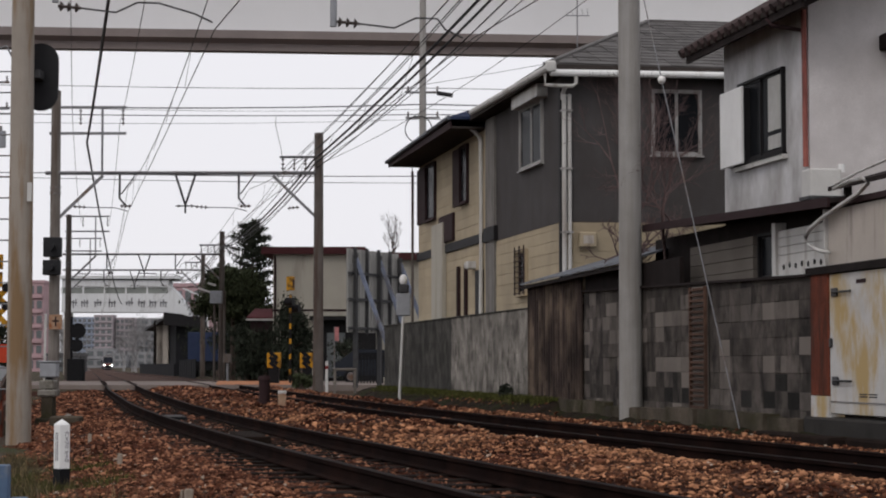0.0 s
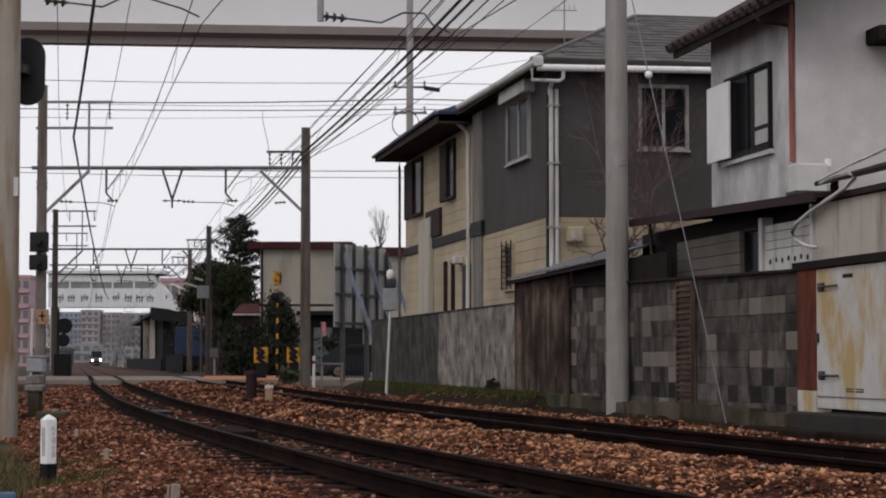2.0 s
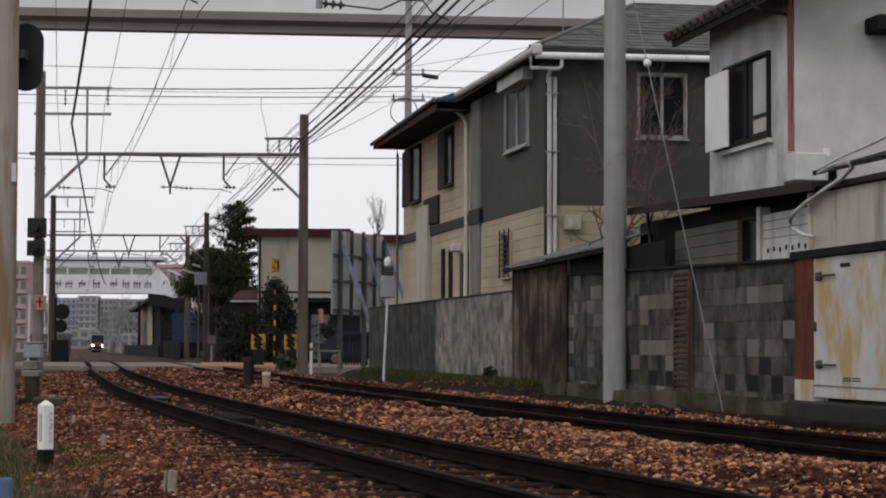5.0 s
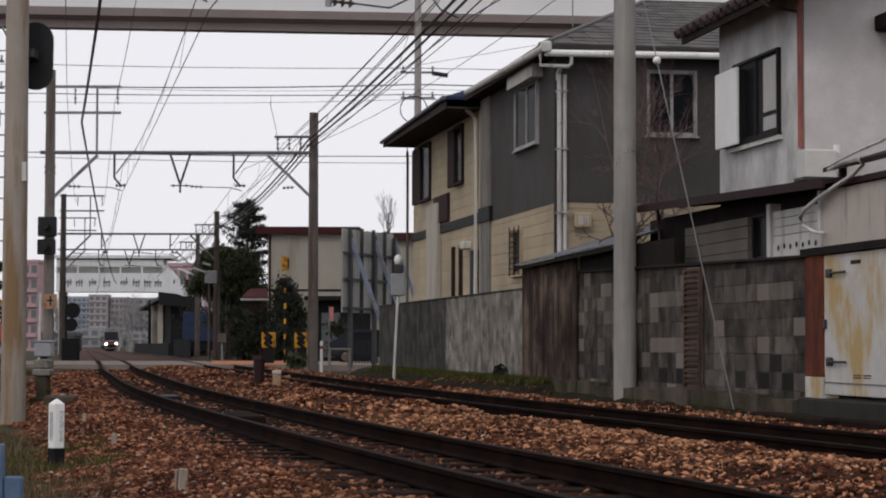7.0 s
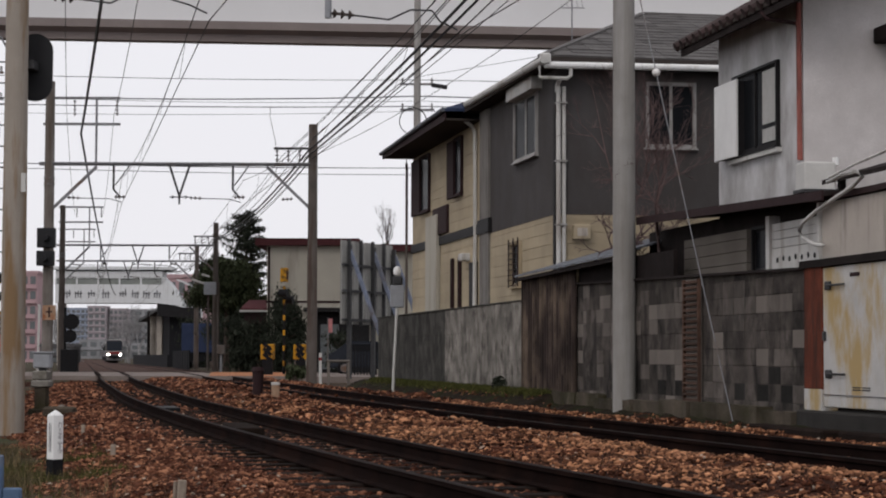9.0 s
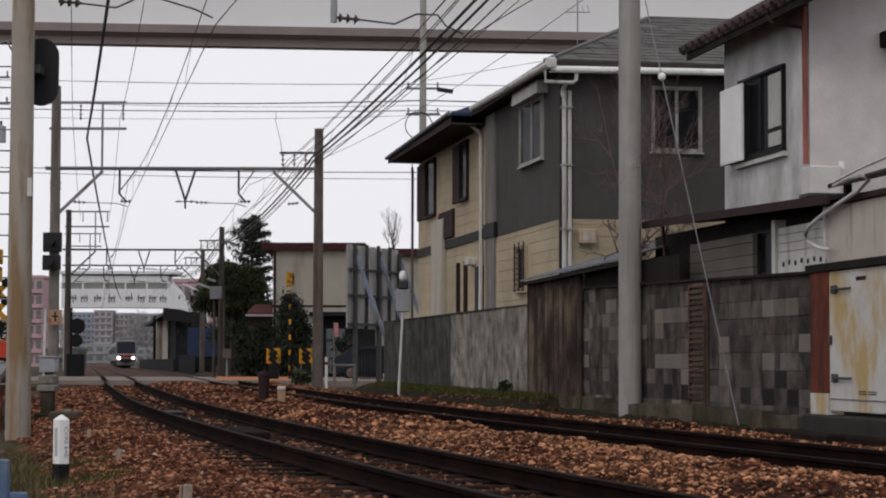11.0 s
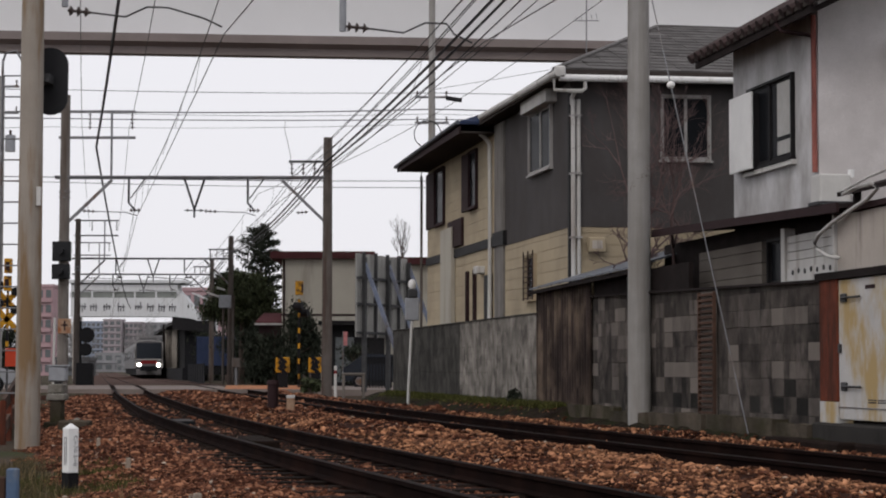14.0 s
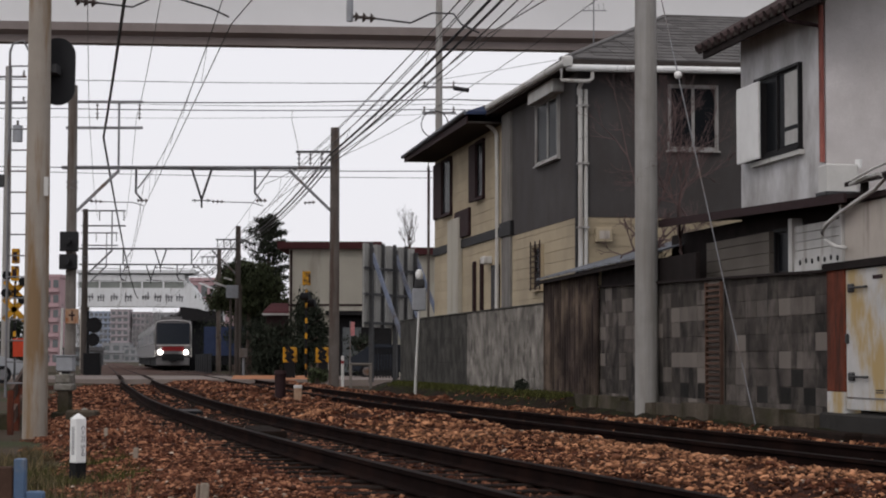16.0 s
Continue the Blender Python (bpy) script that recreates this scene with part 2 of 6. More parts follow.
M["train_body"] = material("train_steel", (0.115, 0.11, 0.112), 0.5, 0.1, vary=0.08, bump=0, own=True)
M["train_under"] = material("train_underframe", (0.015, 0.015, 0.016), 0.9, vary=0.2, bump=0, own=True, spec=0.1)
M["headlight"] = glowing("headlight_glow", (1.0, 0.95, 0.85), 40.0)
# the next three wall colours have the distance haze mixed in
M["rose_grey_haze_wall"] = material("rose_grey_haze_wall", (0.34, 0.3, 0.315), 0.85, vary=0.08, grain=0.3, bump=0)
M["pink_wall"] = material("pink_wall", (0.4, 0.27, 0.285), 0.85, vary=0.06, grain=0.5, bump=0)
M["blue_grey_haze_wall"] = material("blue_grey_haze_wall", (0.29, 0.33, 0.41), 0.85, vary=0.08, grain=0.3, bump=0)
M["bridge_white"] = material("bridge_white", (0.6, 0.61, 0.62), 0.7, vary=0.05, grain=0.6, second=(0.5, 0.5, 0.5), amount=0.3, streak=True, bump=0)
M["far_window"] = material("far_window", (0.13, 0.14, 0.145), 0.4, vary=0.2, bump=0)
M["lettering"] = material("grey_lettering", (0.13, 0.13, 0.14), 0.8, vary=0.1, bump=0)
M["fence_blue"] = material("slate_blue_sheet", (0.028, 0.037, 0.066), 0.7, vary=0.2, bump=0.05, each=0.2, spec=0.1)
M["platform_dark"] = material("platform_dark", (0.016, 0.016, 0.018), 0.9, vary=0.2, bump=0.1, spec=0.08)
M["signal_black"] = material("signal_black", (0.014, 0.014, 0.016), 0.55, vary=0.15, bump=0.03)
M["car_paint"] = material("dark_car_paint", (0.02, 0.023, 0.03), 0.2, vary=0.1, bump=0)


# ---- building helpers ----
def part(name, bm, mat, parent=None, label="", smooth=False):
    """Links a bmesh as one mesh object, under a thing if one is given."""
    me = bpy.data.meshes.new(name)
    bm.normal_update()
    bm.to_mesh(me)
    bm.free()
    if smooth:
        for p in me.polygons:
            p.use_smooth = True
    me.materials.append(M[mat] if isinstance(mat, str) else mat)
    ob = new(name, me)
    ob.parent = parent
    if label:
        tagged(ob, label)
    return ob


def thing(name, m, label, category, group="", kind=""):
    ob = new(name)
    ob.matrix_world = m
    ob.empty_display_size = 0.2
    return tagged(ob, label, category, group, kind)


def again(ob, m):
    """A lone mesh piece that shares its mesh with ob."""
    c = ob.copy()
    scene.collection.objects.link(c)
    c.matrix_local = m
    return c


def box(bm, x0, x1, y0, y1, z0, z1, bevel=0.0):
    r = bmesh.ops.create_cube(bm, size=1, matrix=Matrix.LocRotScale(((x0 + x1) / 2, (y0 + y1) / 2, (z0 + z1) / 2), None, (abs(x1 - x0), abs(y1 - y0), abs(z1 - z0))))
    if bevel:
        es = list({e for v in r["verts"] for e in v.link_edges})
        bmesh.ops.bevel(bm, geom=es, offset=bevel, segments=1, affect="EDGES")
    return bm


def rod(bm, a, b, r0, r1=None, seg=8, caps=True):
    a, b = Vector(a), Vector(b)
    d = b - a
    m = Matrix.Translation((a + b) / 2) @ d.to_track_quat("Z", "Y").to_matrix().to_4x4()
    bmesh.ops.create_cone(bm, cap_ends=caps, segments=seg, radius1=r0, radius2=r0 if r1 is None else r1, depth=d.length, matrix=m)
    return bm


def beam(bm, a, b, wide, high):
    """A squared bar from a to b."""
    a, b = Vector(a), Vector(b)
    d = b - a
    q = d.to_track_quat("Y", "Z")
    bmesh.ops.create_cube(bm, size=1, matrix=Matrix.LocRotScale((a + b) / 2, q, (wide, d.length, high)))
    return bm


def tube(bm, pts, r, seg=5):
    pts = [Vector(p) for p in pts]
    rings = []
    for i, p in enumerate(pts):
        d = (pts[min(i + 1, len(pts) - 1)] - pts[max(i - 1, 0)]).normalized()
        q = d.to_track_quat("Z", "Y")
        rings.append([bm.verts.new(p + q @ Vector((math.cos(k * math.tau / seg) * r, math.sin(k * math.tau / seg) * r, 0))) for k in range(seg)])
    for u, v in zip(rings, rings[1:]):
        for k in range(seg):
            bm.faces.new((u[k], u[(k + 1) % seg], v[(k + 1) % seg], v[k]))
    bm.faces.new(rings[0][::-1])
    bm.faces.new(rings[-1])
    return bm


def sag(a, b, drop, n=14):
    a, b = Vector(a), Vector(b)
    return [a.lerp(b, i / n) - Vector((0, 0, drop * 4 * (i / n) * (1 - i / n))) for i in range(n + 1)]


def prism(bm, pts, vec):
    """A closed solid from a flat outline, pushed along vec."""
    vec = Vector(vec)
    a = [bm.verts.new(p) for p in pts]
    b = [bm.verts.new(Vector(p) + vec) for p in pts]
    bm.faces.new(a)
    bm.faces.new(b[::-1])
    n = len(pts)
    for i in range(n):
        bm.faces.new((a[i], b[i], b[(i + 1) % n], a[(i + 1) % n]))
    bmesh.ops.recalc_face_normals(bm, faces=bm.faces[:])
    return bm


def B():
    return bmesh.new()


# ---- plan: two tracks that bend towards the right-hand wall ----
def centre(y):
    """x of the near track's centre line."""
    if y > 62:
        return -9.637 - 0.1735 * (y - 62)
    return 1.709 - 0.183 * y + (0.00125 * (42.7 - y) ** 2 if y < 42.7 else 0)


def grade(y):
    """The line falls gently beyond the crossing."""
    return -0.0021 * (min(y, 500) - 95) if y > 95 else 0.0


def on_track(off, y, z=0.0):
    s = (centre(y + 0.5) - centre(y - 0.5))
    n = math.hypot(1, s)
    return Vector((centre(y) + off / n, y - s * off / n, z + grade(y)))


SPACING = 3.7
STRIP = pose(7.83, 0, 0, 0, 0, 10.204)  # the row of plots: x into the plots, y along the boundary wall


def strip(x, y, z=0.0):
    return STRIP @ Vector((x, y, z))


def plot(x, y, z=0.0):
    """A pose on the row of plots."""
    return STRIP @ pose(x, y, z)


M["ladder_rust"] = material("ladder_rust", (0.085, 0.05, 0.037), 0.85, grain=3, fine=50, vary=0.45, second=(0.035, 0.022, 0.017), amount=0.5, bump=0.2, each=0.4, spec=0.1)
# wall colour that imitates the darker haze low in the distance
M["haze_dark"] = material("far_dark_haze_wall", (0.09, 0.088, 0.09), 0.9, vary=0.2, grain=0.5, bump=0)

M["train_rim"] = material("train_front_rim", (0.42, 0.41, 0.4), 0.5, vary=0.05, bump=0, own=True)
M["hoarding"] = material("hoarding_sheet", (0.27, 0.265, 0.25), 0.6, 0.0, grain=2, fine=30, vary=0.15, second=(0.16, 0.155, 0.15), amount=0.35, streak=True, bump=0.1, each=0.25, soft=0.3)
# plain grey with the distance haze put into the colour
M["haze_grey_fill"] = material("haze_grey_fill", (0.27, 0.27, 0.28), 0.9, vary=0.25, grain=0.3, bump=0)

M["far_ballast"] = material("far_ballast", (0.06, 0.032, 0.024), 0.95, grain=0.8, fine=8, vary=0.3, bump=0, spec=0.1)
M["truck_blue"] = material("truck_blue", (0.03, 0.042, 0.085), 0.6, vary=0.15, grain=2, bump=0, spec=0.15)
M["silver_paint"] = material("silver_car_paint", (0.35, 0.36, 0.38), 0.3, 0.3, vary=0.05, bump=0)
M["banner_pink"] = material("banner_cloth", (0.5, 0.2, 0.2), 0.8, vary=0.3, grain=6, bump=0)

# bark lightened to grey: the haze over distant trees, painted in
M["haze_grey_tree"] = material("haze_grey_tree", (0.22, 0.215, 0.215), 0.9, vary=0.3, grain=0.6, bump=0, island=0.3)
M["bridge_glazing"] = material("bridge_glazing", (0.2, 0.215, 0.2), 0.5, vary=0.2, grain=0.6, bump=0)
M["pilaster"] = material("grey_pilaster", (0.19, 0.178, 0.165), 0.9, grain=2, fine=50, vary=0.2, second=(0.085, 0.078, 0.074), amount=0.4, streak=True, bump=0.2, spec=0.1)
M["red_tiles"] = material("faded_red_tiles", (0.12, 0.04, 0.045), 0.8, vary=0.25, grain=3, bump=0.1, spec=0.1)
M["rusty_white"] = material("rusty_white", (0.33, 0.22, 0.15), 0.85, grain=12, fine=60, vary=0.2, second=(0.25, 0.09, 0.04), amount=0.5, bump=0.15, spec=0.1)

# ---- ground ----
def smooth_step(a, b, v):
    t = min(1, max(0, (v - a) / (b - a)))
    return t * t * (3 - 2 * t)


STRIP_INV = STRIP.inverted()


def ground_z(x, y):
    p = STRIP_INV @ Vector((x, y, 0))
    rise = smooth_step(-0.3, -0.02, p.x) * (1 - smooth_step(44, 54, p.y))
    far = smooth_step(71.5, 74, y)
    return (-0.36 + 0.3 * far) * (1 - rise) + 0.16 * rise + grade(y)


def build_ground():
    ys = [-80, -30, -8] + [i * 1.0 for i in range(0, 72)] + [75, 80, 90, 100, 120, 160, 220, 320, 500, 900, 1600, 3500]
    offs = [-3000, -900, -300, -100, -40, -20, -12, -8] + [-6 + 0.35 * i for i in range(44)] + [10.5, 14, 20, 40, 100, 300, 900, 3000]
    bm = B()
    grid = []
    for y in ys:
        row = []
        for o in offs:
            p = on_track(o, y) if abs(o) < 30 else Vector((centre(y) + o, y, 0))
            n = noise.fractal(p * 0.9, 1, 2, 3) * 0.03 if abs(o) < 12 and 0 < y < 70 else 0
            row.append(bm.verts.new((p.x, p.y, ground_z(p.x, p.y) + n)))
        grid.append(row)
    for a, b in zip(grid, grid[1:]):
        for i in range(len(offs) - 1):
            bm.faces.new((a[i], a[i + 1], b[i + 1], b[i]))
    tagged(part("ground", bm, "dirt", smooth=True), "brown earth ground with thin moss beside the railway", "ground", kind="structure")


def bed_z(off, y):
    """Height of the ballast: packed under the sleepers, heaped between the tracks, falling away at the shoulders."""
    p = Vector((off, y * 0.8, 0))
    n = noise.fractal(p * 0.9, 1, 2, 4) * 0.05
    if off < -1.2:
        z = -0.17 - 0.26 * smooth_step(-1.2, -3.2, off)
    elif off < 0.75:
        z = -0.165
        n *= 0.3
    elif off < 2.9:
        z = -0.165 + 0.13 * smooth_step(0.75, 1.4, off) * (1 - 0.35 * smooth_step(2.3, 2.9, off))
        n *= 1.9
    elif off < 4.5:
        z = -0.13
        n *= 0.3
    else:
        z = -0.13 + 0.1 * smooth_step(4.45, 4.9, off) - 0.25 * smooth_step(5.0, 5.8, off)
    return z + n


def build_ballast():
    bm = B()
    ys = [-40 + 1.5 * i for i in range(28)] + [2 + 0.25 * i for i in range(90)] + [24.5 + 0.8 * i for i in range(60)]
    offs = [-3.6 + 0.12 * i for i in range(80)]
    grid = [[bm.verts.new(on_track(o, y, bed_z(o, y) if y < 71 else -0.2)) for o in offs] for y in ys]
    for a, b in zip(grid, grid[1:]):
        for i in range(len(offs) - 1):
            bm.faces.new((a[i], a[i + 1], b[i + 1], b[i]))
    tagged(part("ballast_bed", bm, "ballast_bed", smooth=True), "rust-brown packed ballast bed under two tracks", "ballast", kind="structure")
    bm = B()
    ys = [90.5, 100, 120, 150, 190, 240, 320, 450, 700]
    offs = [-2.4, -1.6, 0, 1.85, 3.7, 5.3]
    grid = [[bm.verts.new(on_track(o, y, -0.02 if -2 < o < 5 else -0.05)) for o in offs] for y in ys]
    for a, b in zip(grid, grid[1:]):
        for i in range(len(offs) - 1):
            bm.faces.new((a[i], a[i + 1], b[i + 1], b[i]))
    tagged(part("ballast_bed", bm, "far_ballast"), "red-brown ballast bed beyond the crossing", "ballast", kind="structure")
    # broken stone, merged: nobody could count it
    rng = np.random.default_rng(4)
    phi = (1 + 5 ** 0.5) / 2
    ico = np.array([(-1, phi, 0), (1, phi, 0), (-1, -phi, 0), (1, -phi, 0), (0, -1, phi), (0, 1, phi), (0, -1, -phi), (0, 1, -phi),
                    (phi, 0, -1), (phi, 0, 1), (-phi, 0, -1), (-phi, 0, 1)]) / math.hypot(1, phi)
    hull = bmesh.new()
    for v in ico:
        hull.verts.new(v)
    bmesh.ops.convex_hull(hull, input=hull.verts[:])
    hull.verts.index_update()
    tri = np.array([[v.index for v in f.verts] for f in hull.faces])
    ico = np.array([v.co[:] for v in hull.verts])
    hull.free()
    zones = [(10.2, 14.0, 900, 0.0175), (14.0, 22.0, 950, 0.0182), (22.0, 36.0, 360, 0.0245), (36.0, 70.0, 64, 0.042)]
    centres, sizes, stained = [], [], []
    for y0, y1, per, r in zones:
        n = int((y1 - y0) * 8.8 * per)
        off = rng.uniform(-3.3, 5.6, n)
        yy = rng.uniform(y0, y1, n)
        for o, y in zip(off, yy):
            inside = -0.75 < o < 0.75 or 2.95 < o < 4.45
            if inside and rng.random() < 0.62:
                continue
            if min(abs(o - 0.5335), abs(o + 0.5335), abs(o - SPACING - 0.5335), abs(o - SPACING + 0.5335)) < 0.13:
                continue
            if min(abs(o - 0.5335), abs(o + 0.5335)) < 0.3 and rng.random() < 0.4:
                continue
            if o < -2.2 and rng.random() < (-2.2 - o) / 1.1:
                continue
            z = bed_z(o, y)
            centres.append(on_track(o, y, z + rng.uniform(-0.4, 0.7) * r))
            sizes.append(r * rng.uniform(0.35, 1.0) * (1.75 if rng.random() < 0.3 else 1.1))
            stained.append(o < 0.75 + rng.normal() * 0.12 or (2.95 < o < 4.45 and rng.random() < 0.7) or rng.random() < 0.85 * smooth_step(24, 40, y))
    for _ in range(5200):
        s = rng.uniform(17, 44)
        x = -0.85 + (0.58 if s < 33.2 else 0.67) * rng.random() ** 1.5
        if noise.noise(Vector((s * 0.5, x, 7))) < -0.05:
            continue
        p = strip(x, s)
        centres.append(Vector((p.x, p.y, (-0.26 + 0.26 * smooth_step(-0.66, -0.25, x) if s < 33.2 else -0.26 + 0.38 * smooth_step(-0.78, -0.25, x)) + rng.uniform(-0.02, 0.015))))
        sizes.append(rng.uniform(0.01, 0.034))
        stained.append(rng.random() < 0.6)
    c = np.array(centres)
    n = len(c)
    q = rng.normal(size=(n, 4))
    q /= np.linalg.norm(q, axis=1)[:, None]
    w, x, y, z = q.T
    rot = np.stack([1 - 2 * (y * y + z * z), 2 * (x * y - z * w), 2 * (x * z + y * w), 2 * (x * y + z * w), 1 - 2 * (x * x + z * z), 2 * (y * z - x * w),
                    2 * (x * z - y * w), 2 * (y * z + x * w), 1 - 2 * (x * x + y * y)], 1).reshape(n, 3, 3)
    local = ico[None] * rng.uniform(0.45, 1.35, (n, 12, 1)) * rng.uniform(0.45, 1.6, (n, 1, 3)) * np.array(sizes)[:, None, None]
    verts = np.einsum("nij,nkj->nki", rot, local) * np.array([1, 1, 0.62]) + c[:, None]
    stained = np.array(stained)
    pale = (rng.random(n) < 0.011) & (c[:, 1] < 40)
    for pick, mat, label in ((pale, "stone_pale", "scattered pale broken stones in the ballast"), (~stained & ~pale, "stone", "loose tan and rust-brown crushed ballast stones"), (stained & ~pale, "stone_rusty", "dark rust-stained crushed ballast stones along the rails")):
        v = verts[pick]
        k = len(v)
        f = (tri[None] + (np.arange(k) * 12)[:, None, None]).reshape(-1, 3)
        me = bpy.data.meshes.new("ballast_stones")
        me.vertices.add(k * 12)
        me.vertices.foreach_set("co", v.reshape(-1))
        me.loops.add(len(f) * 3)
        me.loops.foreach_set("vertex_index", f.reshape(-1).astype(np.int32))
        me.polygons.add(len(f))
        me.polygons.foreach_set("loop_start", np.arange(0, len(f) * 3, 3, dtype=np.int32))
        me.update()
        me.validate()
        me.materials.append(M[mat])
        tagged(new("ballast_stones", me), label, "ballast", kind="stuff")


# ---- railway ----
def rail_mesh(off, y0, y1):
    """A flat-bottomed rail swept along the track; the head comes as a second mesh."""
    half = [(-0.061, -0.14), (0.061, -0.14), (0.061, -0.128), (0.012, -0.112), (0.009, -0.04), (0.032, -0.03), (0.031, -0.004)]
    prof = half + [(-0.031, -0.004), (-0.032, -0.03), (-0.009, -0.04), (-0.012, -0.112), (-0.061, -0.128)]
    ys, y = [], y0
    while y < y1:
        ys.append(y)
        y += 0.8 if y < 66 else 12
    ys.append(y1)
    bm, bh = B(), B()
    rings = [[bm.verts.new(on_track(off + px, y, pz)) for px, pz in prof] for y in ys]
    for a, b in zip(rings, rings[1:]):
        for i in range(len(prof)):
            bm.faces.new((a[i], a[(i + 1) % len(prof)], b[(i + 1) % len(prof)], b[i]))
    bm.faces.new(rings[0])
    bm.faces.new(rings[-1][::-1])
    bmesh.ops.recalc_face_normals(bm, faces=bm.faces[:])
    cap = [(-0.029, -0.002), (-0.02, 0.002), (0.02, 0.002), (0.029, -0.002)]
    rings = [[bh.verts.new(on_track(off + px, y, pz)) for px, pz in cap] for y in ys]
    for a, b in zip(rings, rings[1:]):
        for i in range(len(cap) - 1):
            bh.faces.new((a[i], a[i + 1], b[i + 1], b[i]))
    bmesh.ops.recalc_face_normals(bh, faces=bh.faces[:])
    return bm, bh


def build_track(off, label):
    t = thing("railway_track", pose(0, 0, 0), label, "railway track", "railway tracks")
    for side in (-0.5335, 0.5335):
        bm, bh = rail_mesh(off + side, -38.0, 900)
        r = part("rail", bm, "rail", t, "dark rusty steel rail")
        part("running_surface", bh, "rail_head", r, "dull polished rail top", smooth=True)
    proto = None
    y = -36.0
    while y < 118:
        if not 71.5 < y < 91:
            s = math.atan(centre(y + 0.5) - centre(y - 0.5))
            m = pose(*on_track(off, y, -0.22), 0, 0, -math.degrees(s))
            if proto is None:
                proto = part("sleeper", box(B(), -1.05, 1.05, -0.11, 0.11, -0.1, 0.075, 0.012), "sleeper", t)
                proto.matrix_local = m
            else:
                again(proto, m)
        y += 1.28 if y > 60 or y < 4 else 0.64
    return t


def build_crossing():
    bm = B()
    pts = [(-70, 73.5), (6, 73.5), (6, 90), (-70, 90)]
    prism(bm, [(x, y, -0.3) for x, y in pts], (0, 0, 0.305))
    road = part("road", bm, "asphalt")
    tagged(road, "grey asphalt road across both tracks", "road", kind="structure")
    # the flangeways: dark steel strips along the four rails
    for off in (-0.5335, 0.5335, SPACING - 0.5335, SPACING + 0.5335):
        bm = B()
        ys = [73.4 + 1.67 * i for i in range(11)]
        for y0, y1 in zip(ys, ys[1:]):
            prism(bm, [on_track(off + d, y, 0.004) for d, y in ((-0.1, y0), (0.1, y0), (0.1, y1), (-0.1, y1))], (0, 0, 0.008))
        part("flangeway", bm, "rail", road, "dark steel flangeway along the rail")
    bm = B()
    prism(bm, [(-8.3, 74.5, 0.006), (-5.3, 74.5, 0.006), (-5.6, 89.5, 0.006), (-9.9, 89.5, 0.006)], (0, 0, 0.015))
    tagged(part("road_marking", bm, "orange"), "orange painted patch on the crossing road", "road marking", kind="structure")


# ---- masts and wires ----
def tapered_pole(bm, h, r0, r1, seg=20):
    rod(bm, (0, 0, 0), (0, 0, h), r0, r1, seg)
    return bm


def insulator(bm, a, b, r=0.06, n=3):
    a, b = Vector(a), Vector(b)
    rod(bm, a, b, r * 0.3, seg=6)
    d = (b - a).normalized()
    for i in range(n):
        p = a.lerp(b, (i + 0.5) / n)
        rod(bm, p - d * 0.02, p + d * 0.02, r, r * 0.55, 8)


